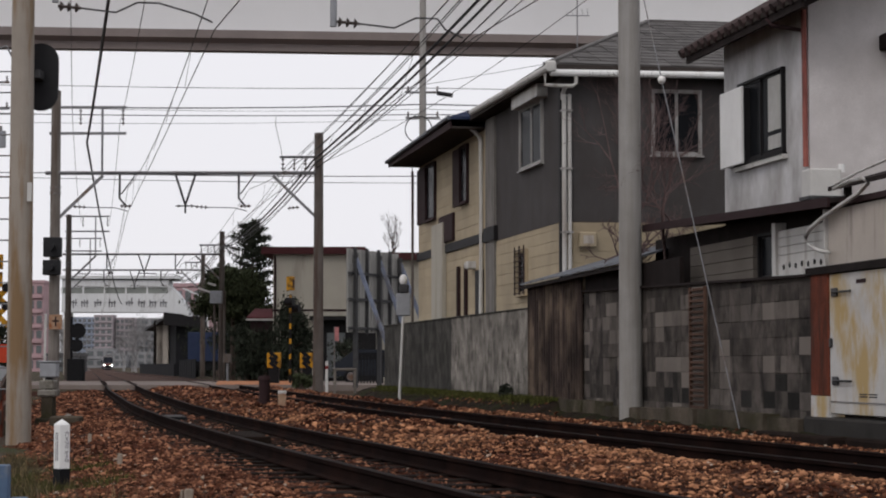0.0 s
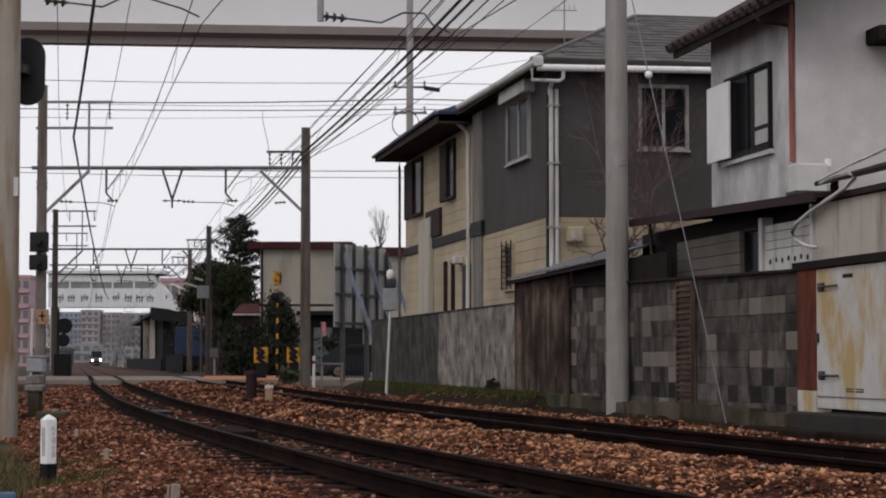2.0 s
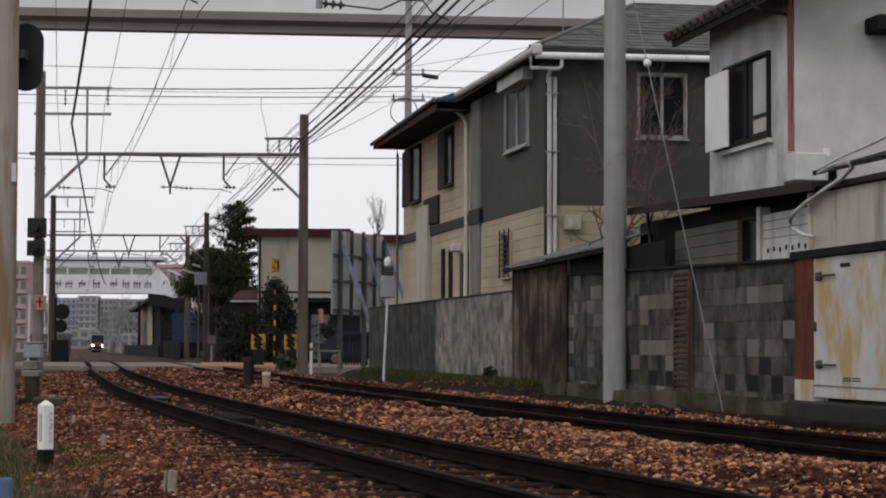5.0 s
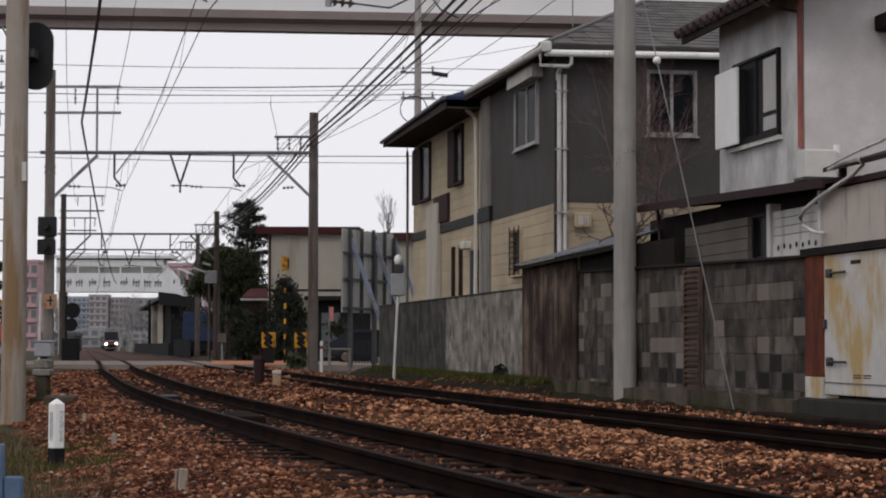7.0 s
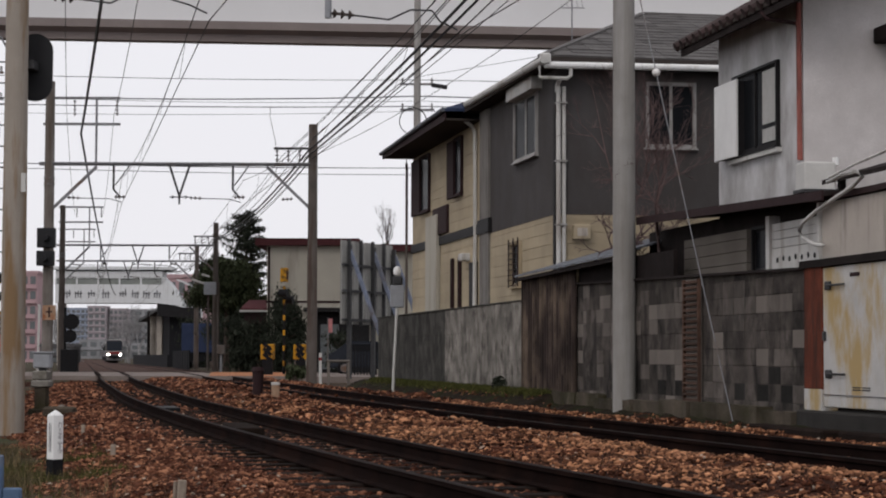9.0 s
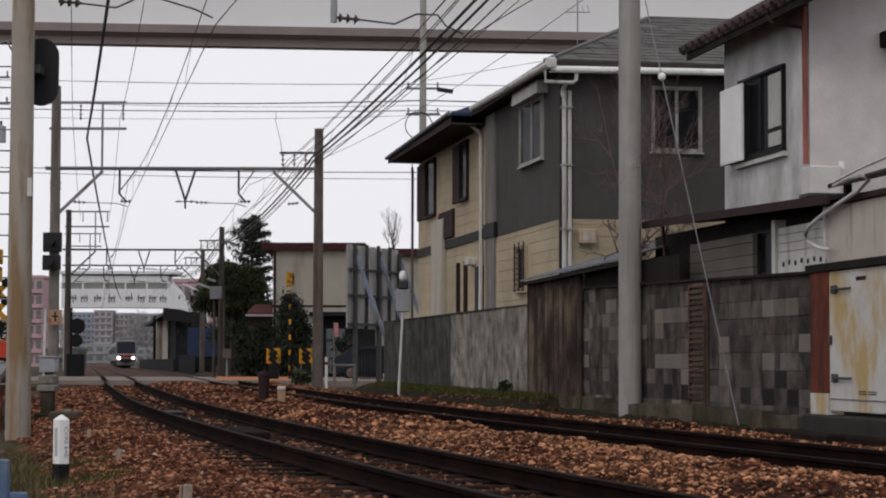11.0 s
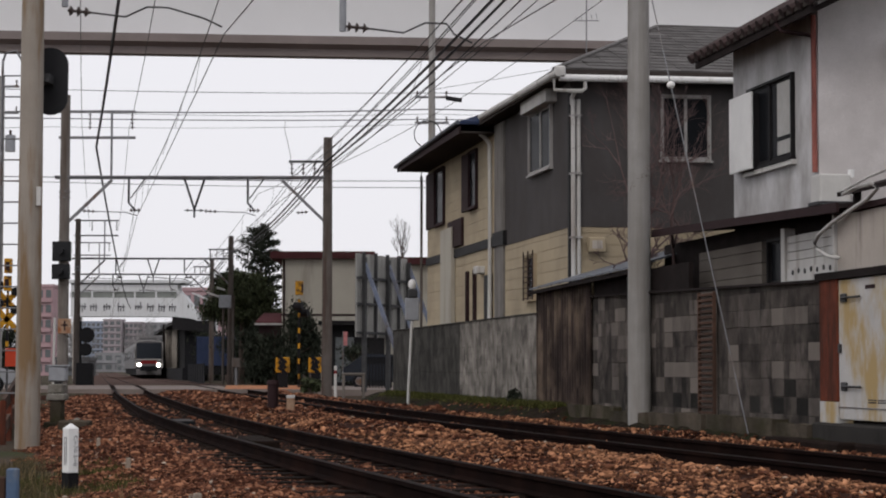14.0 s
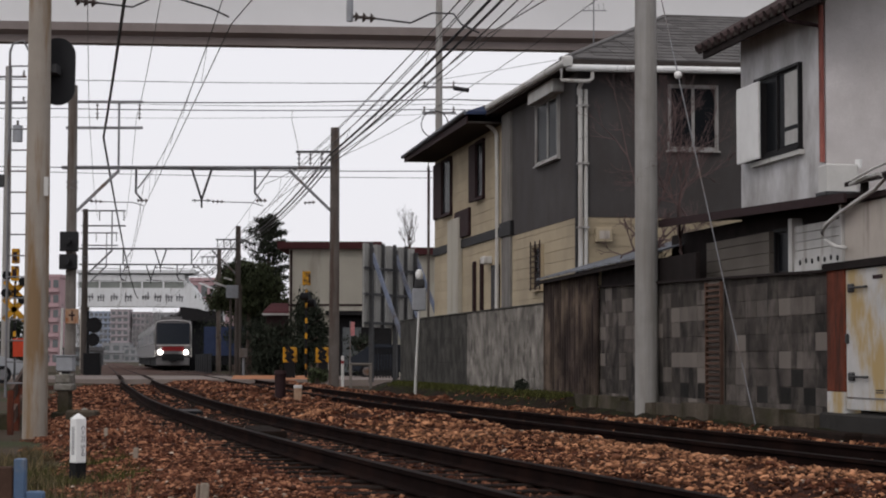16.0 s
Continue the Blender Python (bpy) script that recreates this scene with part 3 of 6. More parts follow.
def portal(y, left, right, zl, zr, top_l, top_r, beam_z, mats, arms=True, gear=True):
    """Two masts and a light steel beam across both tracks, with drop brackets for the wires."""
    mid = on_track(SPACING / 2, y)
    t = thing("catenary_portal", pose(mid.x, y, 0), "weathered catenary portal with two masts and a thin steel beam", "catenary portal", "catenary portals along the line")
    L, R = left - mid.x, right - mid.x
    a = part("mast", tapered_pole(B(), top_l - zl, 0.175, 0.14), mats[0], t, "tall stained concrete mast")
    a.location = (L, 0, zl)
    b = part("mast", tapered_pole(B(), top_r - zr, 0.165, 0.135), mats[1], t, "grey weathered concrete mast")
    b.location = (R, 0, zr)
    bm = B()
    for dy in (-0.09, 0.09):
        beam(bm, (L - 0.3, dy, beam_z + 0.05), (R + 0.1, dy, beam_z + 0.05), 0.05, 0.05)
    beam(bm, (L - 0.3, 0, beam_z), (R + 0.1, 0, beam_z), 0.12, 0.05)
    part("beam", bm, "steel", t, "thin grey steel beam")
    if not gear:
        return t
    part("knee_brace", beam(B(), (L, 0, beam_z - 1.45), (L + 1.45, 0, beam_z - 0.05), 0.07, 0.09), "steel", t)
    part("knee_brace", beam(B(), (R, 0, beam_z - 1.4), (R - 1.4, 0, beam_z - 0.05), 0.07, 0.09), "steel", t)
    for band in (0.45, 0.62):
        part("mast_band", rod(B(), (L, 0, beam_z - band), (L, 0, beam_z - band + 0.06), 0.175, seg=16), "steel", t)
    for off in (0, SPACING):
        c = on_track(off, y)
        cx = c.x - mid.x
        bm = B()
        rod(bm, (cx - 0.25, 0, beam_z), (cx - 0.25, 0, beam_z - 0.75), 0.035)
        rod(bm, (cx - 0.25, 0, beam_z - 0.75), (cx - 0.05, 0, beam_z - 0.98), 0.03)
        rod(bm, (cx + 0.25, 0, beam_z), (cx - 0.2, 0, beam_z - 0.62), 0.02)
        part("drop_bracket", bm, "steel_dark", t)
        bm = B()
        insulator(bm, (cx - 0.22, 0, beam_z - 0.98), (cx + 0.12, 0, beam_z - 0.98), 0.07)
        part("insulator", bm, "porcelain", t)
    bm = B()
    c = (L + R) / 2 - 0.05
    rod(bm, (c - 0.31, 0, beam_z), (c, 0, beam_z - 0.95), 0.035)
    rod(bm, (c + 0.31, 0, beam_z), (c, 0, beam_z - 0.95), 0.035)
    rod(bm, (c, 0, beam_z - 0.9), (c, 0, beam_z - 1.2), 0.03)
    insulator(bm, (c - 0.3, 0, beam_z - 0.98), (c + 0.3, 0, beam_z - 0.98), 0.06)
    part("v_hanger", bm, "steel_dark", t)
    for x0, off in ((L + 0.55, 0.0), (c + 0.3, SPACING)):
        end = on_track(off, y)
        bm = B()
        insulator(bm, (x0, 0, beam_z - 1.0), (x0 + 0.4, 0, beam_z - 1.02), 0.06)
        part("insulator", bm, "porcelain", t)
        part("pull_off_rod", tube(B(), [(x0 + 0.4, 0, beam_z - 1.02), (end.x - mid.x - 0.35, 0, beam_z - 1.04), (end.x - mid.x, 0, 5.42)], 0.014, 5), "steel_dark", t)
    bm = B()
    insulator(bm, (R - 0.95, 0, beam_z - 1.05), (R - 0.6, 0, beam_z - 1.02), 0.06)
    part("insulator", bm, "porcelain", t)
    if arms:
        # feeder arms over the left mast, cable arm on the right one
        bm = B()
        for z in (beam_z + 1.25, beam_z + 2.05):
            beam(bm, (L - 0.2, 0, z), (L + 2.15, 0, z), 0.07, 0.08)
        rod(bm, (L + 1.42, 0, beam_z), (L + 1.42, 0, beam_z + 2.05), 0.035)
        part("feeder_arm", bm, "steel", t)
        for dx in (0.75, 2.05):
            bm = B()
            insulator(bm, (L + dx, 0, beam_z + 2.0), (L + dx, 0, beam_z + 1.5), 0.055, 4)
            part("insulator", bm, "porcelain", t)
        bm = B()
        beam(bm, (R - 1.2, 0, beam_z + 0.52), (R + 0.1, 0, beam_z + 0.52), 0.06, 0.07)
        part("cable_arm", bm, "steel_dark", t)
        for dx in (-1.1, -0.75, -0.4):
            bm = B()
            insulator(bm, (R + dx, 0, beam_z + 0.5), (R + dx, 0, beam_z + 0.1), 0.06, 3)
            part("insulator", bm, "porcelain", t)
    return t


def near_portal():
    """The portal over the camera's foreground: its beam is above the view, the drop tubes and steady arms hang into it."""
    t = portal(28.2, -5.865, 2.6, -0.5, -0.3, 11.0, 12.0, 7.9, ("concrete_old", "concrete"), arms=False, gear=False)
    mid = on_track(SPACING / 2, 28.2)
    for tube_x, end_x, z0 in ((-1.53, 0.28, 5.5), (-5.42, -3.22, 5.72)):
        x0, x1 = tube_x - mid.x, end_x - mid.x
        part("drop_tube", rod(B(), (x0, 0, z0 - 0.04 + (0.12 if tube_x < -3 else 0)), (x0, 0, 7.9), 0.048, seg=12), "box_grey", t, "grey painted drop tube")
        bm = B()
        insulator(bm, (x0 + 0.04, 0, z0 + 0.03), (x0 + 0.36, 0, z0), 0.075, 3)
        part("insulator", bm, "porcelain", t)
        pts = [(x0 + 0.36, 0, z0), (x0 + 0.85, 0, z0 - 0.06), (x0 + 1.15, 0, z0 + 0.08), (x0 + 1.45, 0, z0 + 0.07), (x1 - x0 + x0 - 0.25, 0, z0 - 0.08), (x1, 0, z0 - 0.2)]
        part("steady_arm", tube(B(), pts, 0.014, 6), "steel_dark", t, "curved dark steady arm")
    part("mast_band", rod(B(), (2.6 - mid.x, 0, 2.76), (2.6 - mid.x, 0, 2.79), 0.162, seg=20), "concrete", t)
    b = B()
    box(b, -5.84 - mid.x + 0.09, -5.84 - mid.x + 0.15, -0.17, -0.12, 3.0, 3.26)
    part("number_plate_band", b, "dull_white", t, "small white plate on the mast")


def wire(name, pts, r, mat, label):
    return tagged(part(name, tube(B(), pts, r, 5), mat), label, "overhead wire", "overhead wires")


def build_wires():
    spans = [(28.2, 62.0), (62.0, 108.0)]
    for off in (0.0, SPACING):
        contact, messenger = [], []
        for y in (4, 28.2, 62, 108, 150, 195, 300, 600):
            contact.append(on_track(off, y, 5.42 if y < 30 else 5.38))
        fine = []
        for p, q in zip(contact, contact[1:]):
            fine += sag(p, q, 0.02, 6)[:-1]
        wire("contact_wire", fine + [contact[-1]], 0.0085, "wire", "thin grooved copper contact wire over the track")
        run = []
        ends = [on_track(off, y, 6.15) for y in (4, 28.2, 62, 108, 150, 195, 300)]
        for p, q in zip(ends, ends[1:]):
            run += sag(p, q, 0.45, 12)[:-1]
        wire("messenger_wire", run + [ends[-1]], 0.0085, "wire", "slack messenger wire above the contact wire")
        for y0, y1 in spans:
            p, q = on_track(off, y0, 6.15), on_track(off, y1, 6.15)
            for k in range(1, 7):
                u = k / 7
                top = p.lerp(q, u) - Vector((0, 0, 0.45 * 4 * u * (1 - u)))
                low = on_track(off, top.y, 5.25)
                tagged(part("dropper", rod(B(), top, low, 0.004, seg=4), "wire"), "thin dropper between messenger and contact wire", "overhead wire", "droppers")
    # the thick black feeder on the left
    a, b, c = (-3.58, 24.0, 8.3), (-10.9, 62.0, 7.52), (-30.0, 190.0, 6.35)
    wire("feeder_cable", sag(a, b, 0.25) + sag(b, c, 0.9)[1:], 0.036, "cable", "thick black feeder cable")
    for dx, z in ((-11.35, 8.25), (-9.9, 8.1)):
        wire("feeder_wire", sag((dx + 6.1, 28.2, 8.3), (dx, 62, z), 0.4) + sag((dx, 62, z), (dx - 7.9, 108, z), 0.5)[1:], 0.009, "wire", "thin feeder wire strung between the masts")
    # bundle of cables on the right masts
    for x0, z0, x1, z1, r in ((2.05, 8.0, -4.5, 7.0, 0.009), (2.15, 7.9, -4.25, 6.95, 0.012), (2.3, 7.65, -3.98, 6.98, 0.032), (2.4, 7.5, -3.9, 6.9, 0.027),
                              (2.5, 7.3, -3.85, 6.75, 0.014), (2.5, 6.95, -3.62, 7.05, 0.009), (1.9, 7.75, -4.75, 6.85, 0.009)):
        p, q = (x0, 27.2, z0), (x1, 62, z1)
        e, g = (x1 - 7.98, 108, z1 - 0.1), (x1 - 15.4, 150, z1 - 0.1)
        wire("power_cable", sag(p, q, 0.2) + sag(q, e, 0.45)[1:] + sag(e, g, 0.45)[1:], r, "cable", "black cable strung along the masts")
    # lines across the railway between the street poles
    for zl, zr, r, d in ((11.86, 12.07, 0.014, 0.06), (11.0, 11.4, 0.024, 0.1), (10.98, 11.2, 0.009, 0.12), (10.7, 10.98, 0.019, 0.06), (10.36, 10.79, 0.009, 0.1), (8.35, 8.44, 0.018, 0.05), (8.15, 8.16, 0.013, 0.05)):
        wire("street_cable", sag((-30, 78.5, 2 * zl - zr + 0.2), (-15.96, 80.6, zl), d) + sag((-15.96, 80.6, zl), (-0.79, 83, zr), d)[1:] + sag((-0.79, 83, zr), (18, 86, zr + 0.3), d)[1:],
             r, "cable", "street cable crossing high over the railway")
    wire("jumper_wire", [(-6.76, 82, 10.82), (-6.62, 80, 10.2), (-5.6, 70, 8.2), (-4.89, 62, 6.8)], 0.012, "wire", "thin jumper hanging from the street cable to the portal")
    # loose drop lines to the houses
    wire("service_wire", sag((-3.7, 62, 6.9), (5.5, 36, 9.6), 0.5), 0.008, "cable", "thin black service wire to the houses")
    wire("service_wire", sag((-0.83, 83, 12.2), (18, 80, 15.3), 0.1), 0.01, "cable", "thin black service wire to the houses")
    wire("guy_wire", [strip(-0.25, 23.685, -0.02), (2.74, 28.1, 6.08)], 0.008, "steel", "slanting galvanised guy wire of the concrete mast")
    m = B()
    bmesh.ops.create_icosphere(m, subdivisions=2, radius=0.055)
    g = part("guy_insulator", m, "white_porcelain", None, smooth=True)
    tagged(g, "white porcelain guy insulator on the guy wire", "insulator")
    lo, hi = strip(-0.25, 23.685, -0.02), Vector((2.74, 28.1, 6.08))
    g.location = lo.lerp(hi, 0.745)


# ---- the boundary wall ----
def build_wall():
    w = thing("boundary_wall", plot(0, 0, 0), "old stained concrete block wall along the railway", "wall", kind="structure")
    T = 0.12
    part("wall_core", box(B(), 0.005, T - 0.015, 22.0, 52.6, 0.02, 1.68), "mortar", w)
    part("footing", box(B(), -0.08, T, 33.0, 52.7, -0.3, 0.17, 0.02), "footing", w, "mossy concrete footing")
    rng = random.Random(41)
    y = 22.05
    while y < 33.0:
        l = rng.uniform(0.7, 1.5)
        bm = box(B(), -rng.uniform(0.13, 0.25), T, y, min(33.0, y + l - 0.03), -0.3, rng.uniform(0.15, 0.22))
        bmesh.ops.subdivide_edges(bm, edges=bm.edges[:], cuts=3, use_grid_fill=True)
        for v in bm.verts:
            v.co += noise.noise_vector(v.co * 5) * 0.022
        part("footing", bm, "footing", w, "broken mossy concrete ledge")
        y += l
    part("coping", box(B(), -0.02, T + 0.02, 35.7, 52.65, 1.705, 1.735, 0.008), "panel_dark", w)
    part("coping", prism(B(), [(0.0, 21.95, 1.645), (0.0, 21.95, 1.68), (0.0, 31.9, 1.86), (0.0, 31.9, 1.645)], (T, 0, 0)), "mortar", w, "sloping mortar bed")
    part("coping", beam(B(), (T / 2, 21.95, 1.695), (T / 2, 31.9, 1.875), T + 0.1, 0.03), "wood_dark", w, "thin dark timber coping")
    # dark cast panels at the far end
    y = 43.2
    while y < 52.4:
        for z0, z1 in ((0.17, 0.68), (0.685, 1.2), (1.205, 1.705)):
            part("panel", box(B(), 0, T, y, min(52.6, y + 1.56), z0, z1, 0.006), "panel_dark", w)
        y += 1.565
    return w


def build_wall_pieces(w):
    T = 0.12
    rng = random.Random(8)
    light = part("slab", box(B(), 0, T, 0, 0.934, 0, 0.2555, 0.003), "panel", w)
    first = True
    for i in range(8):
        for j in range(6):
            m = pose(0.004 * rng.uniform(-1, 1), 35.72 + i * 0.936, 0.172 + j * 0.2565)
            if first:
                light.matrix_local, first = m, False
            else:
                again(light, m)
    blk = part("block", box(B(), 0, T, 0, 0.394, 0, 0.196, 0.003), "block", w)
    dark = part("block", box(B(), 0.006, T, 0, 0.392, 0, 0.194, 0.005), "block_dark", w)
    half = part("block", box(B(), -0.004, T, 0, 0.193, 0, 0.193, 0.006), "block", w)
    used = set()

    def lay(p, m):
        if p.name in used:
            again(p, m)
        else:
            used.add(p.name)
            p.matrix_local = m
    for j in range(9):
        z = 0.05 + j * 0.2 - (0.008 if j == 8 else 0)
        for i in range(25):
            y = 22.02 + i * 0.398
            if y > 31.6 or (j == 8 and y < 30.3):
                continue
            if j in (1, 2):
                d = (i + j) % 2 == 0
                lay(dark if (d and rng.random() < 0.9) or (j == 1 and rng.random() < 0.5) else blk, pose(rng.uniform(-0.004, 0.004), y, z))
            elif rng.random() < 0.12:
                lay(half, pose(0, y, z))
                lay(half, pose(rng.uniform(-0.006, 0.006), y + 0.199, z))
            else:
                lay(blk, pose(rng.uniform(-0.006, 0.006), y, z))


def build_shed_front():
    """Rusty corrugated sheets that close the shed between the block wall and the pale slabs."""
    t = thing("lean_to_shed", plot(0, 31.9, 0), "lean-to shed of rusty corrugated sheets with a low roof", "shed")
    n = 22
    for i in range(n):
        y0 = i * 3.72 / n
        bm = B()
        prism(bm, [(-0.05, y0, 0.15), (-0.085, y0 + 0.042, 0.15), (-0.085, y0 + 0.085, 0.15), (-0.05, y0 + 0.127, 0.15), (-0.05, y0 + 0.168, 0.15), (-0.02, y0 + 0.168, 0.15), (-0.02, y0, 0.15)],
              (0, 0, 1.95 + 0.02 * (i % 3 == 0)))
        part("sheet", bm, "rust_sheet", t)
    part("end_wall", box(B(), 0.0, 1.6, 3.66, 3.72, 0.2, 2.05), "rust_sheet", t)
    part("back_wall", box(B(), 1.5, 1.6, -7, 3.7, 0.2, 2.2), "wood_dark", t)
    bm = B()
    prism(bm, [(-0.22, -3.0, 2.16), (-0.22, 3.6, 2.1), (1.7, 3.6, 2.66), (1.7, -3.0, 2.72)], (0, 0, 0.03))
    part("roof", bm, "zinc", t, "low grey sheet-metal roof")
    part("fascia", beam(B(), (-0.185, -2.95, 2.12), (-0.185, 3.58, 2.06), 0.03, 0.06), "wood_dark", t)
    part("upper_wall", box(B(), 0.02, 0.08, -5.0, 0.0, 1.75, 2.15), "wood_dark", t, "dark weathered boards")


def window(t, axis, x, y0, y1, z0, z1, frame_mat, panes=2, glass="glass", depth=0.06, bar=0.036, out=-1):
    """A framed window on a wall plane; axis 'x': the wall faces -x at x, spans y; axis 'y': faces -y at x, spans y as x."""
    def put(bm, a0, a1, n0, n1, c0, c1):
        if axis == "x":
            box(bm, x + n0, x + n1, a0, a1, c0, c1)
        else:
            box(bm, a0, a1, x + n0, x + n1, c0, c1)
    root = None
    bm = B()
    for a0, a1, c0, c1 in ((y0, y1, z1 - bar, z1), (y0, y1, z0, z0 + bar), (y0, y0 + bar, z0 + bar, z1 - bar), (y1 - bar, y1, z0 + bar, z1 - bar)):
        put(bm, a0, a1, -depth, 0.03, c0, c1)
    root = part("window", bm, frame_mat, t)
    w = (y1 - y0 - 2 * bar) / panes
    for k in range(panes):
        a = y0 + bar + k * w
        bm = B()
        put(bm, a + 0.012, a + w - 0.012, -0.012 - 0.014 * (k % 2), 0.005 - 0.014 * (k % 2), z0 + bar + 0.01, z1 - bar - 0.01)
        part("pane", bm, glass, root)
        bm = B()
        for a0, a1, c0, c1 in ((a, a + 0.025, z0 + bar, z1 - bar), (a + w - 0.025, a + w, z0 + bar, z1 - bar), (a, a + w, z1 - bar - 0.025, z1 - bar), (a, a + w, z0 + bar, z0 + bar + 0.03)):
            put(bm, a0, a1, -0.02 - 0.014 * (k % 2), 0.0 - 0.014 * (k % 2), c0, c1)
        part("sash", bm, frame_mat, root)
    bm = B()
    put(bm, y0 - 0.03, y1 + 0.03, -depth - 0.03, 0.0, z0 - 0.03, z0 - 0.002)
    part("sill", bm, frame_mat, root)
    return root


def gutter(t, a, b, r=0.055, mat="white_paint"):
    a, b = Vector(a), Vector(b)
    bm = B()
    rod(bm, a, b, r, seg=10)
    return part("gutter", bm, mat, t, "pale half-round gutter", smooth=False)


def courses(t, name, mat, make, z0, z1, step):
    z = z0
    while z < z1 - 0.02:
        part(name, make(z, min(z1, z + step - 0.008)), mat, t)
        z += step


def hip_roof(t, x0, x1, y0, y1, z, over, rise, mat, ridge_in, rows=16):
    """A hipped roof with its ridge along x, in lapped shingle courses, over a dark soffit and fascia."""
    X0, X1, Y0, Y1 = x0 - over, x1 + over, y0 - over, y1 + over
    ym = (Y0 + Y1) / 2
    run = ym - Y0
    bm = B()
    box(bm, X0 + 0.03, X1 - 0.03, Y0 + 0.03, Y1 - 0.03, z - 0.03, z)
    part("soffit", bm, "soffit", t)
    bm = B()
    for a in ((X0, X0 + 0.03, Y0, Y1), (X1 - 0.03, X1, Y0, Y1), (X0, X1, Y0, Y0 + 0.03), (X0, X1, Y1 - 0.03, Y1)):
        box(bm, *a, z - 0.06, z + 0.1)
    part("fascia", bm, "soffit", t)
    roof = part("roof", prism(B(), [(X0, Y0, z + 0.08), (X0 + run * ridge_in, ym, z + rise), (X0, Y1, z + 0.08)], (0.01, 0, 0)), mat, t)
    for i in range(rows):
        u0, u1 = i / rows, (i + 1.15) / rows
        u1 = min(u1, 1)
        zz0, zz1 = z + 0.1 + (rise - 0.1) * u0, z + 0.1 + (rise - 0.1) * u1
        for side in ("near", "far", "end", "back"):
            bm = B()
            if side in ("near", "far"):
                f = (lambda u: Y0 + run * u) if side == "near" else (lambda u: Y1 - run * u)
                pts = [(X0 + run * ridge_in * u0, f(u0), zz0 + 0.02), (X1 - run * ridge_in * u0, f(u0), zz0 + 0.02), (X1 - run * ridge_in * u1, f(u1), zz1), (X0 + run * ridge_in * u1, f(u1), zz1)]
            else:
                f = (lambda u: X0 + run * ridge_in * u) if side == "end" else (lambda u: X1 - run * ridge_in * u)
                pts = [(f(u0), Y0 + run * u0, zz0 + 0.02), (f(u0), Y1 - run * u0, zz0 + 0.02), (f(u1), Y1 - run * u1, zz1), (f(u1), Y0 + run * u1, zz1)]
            prism(bm, pts, (0, 0, -0.025))
            part("shingle_course", bm, mat, roof)
    # single shingles on the slope that faces the line's near end, clear of the hips
    rng = random.Random(77)
    dy, dz = run / rows, (rise - 0.1) / rows
    tab = None
    for i in range(rows):
        u = (i + 1) / rows
        x = X0 + run * ridge_in * u + 0.06 + 0.2 * (i % 2)
        while x + 0.42 < min(X1 - run * ridge_in * u, X0 + 5.2):
            m = pose(x, Y0 + dy * i, z + 0.128 + dz * i + rng.uniform(0, 0.006), rng.uniform(-0.4, 0.4), 0, 0)
            if tab is None:
                tab = part("shingle", prism(B(), [(0, -0.01, 0), (0.39, -0.01, 0), (0.39, dy * 1.05, dz * 1.05 - 0.012), (0, dy * 1.05, dz * 1.05 - 0.012)], (0, 0, -0.014)), mat, roof)
                tab.matrix_local = m
            else:
                again(tab, m)
            x += 0.4
    bm = B()
    for a, b in (((X0, Y0, z + 0.1), (X0 + run * ridge_in, ym, z + rise)), ((X0, Y1, z + 0.1), (X0 + run * ridge_in, ym, z + rise)),
                 ((X0 + run * ridge_in, ym, z + rise), (X1 - run * ridge_in, ym, z + rise)), ((X1, Y0, z + 0.1), (X1 - run * ridge_in, ym, z + rise))):
        beam(bm, a, b, 0.14, 0.06)
    part("ridge_cap", bm, mat, roof)
    return roof


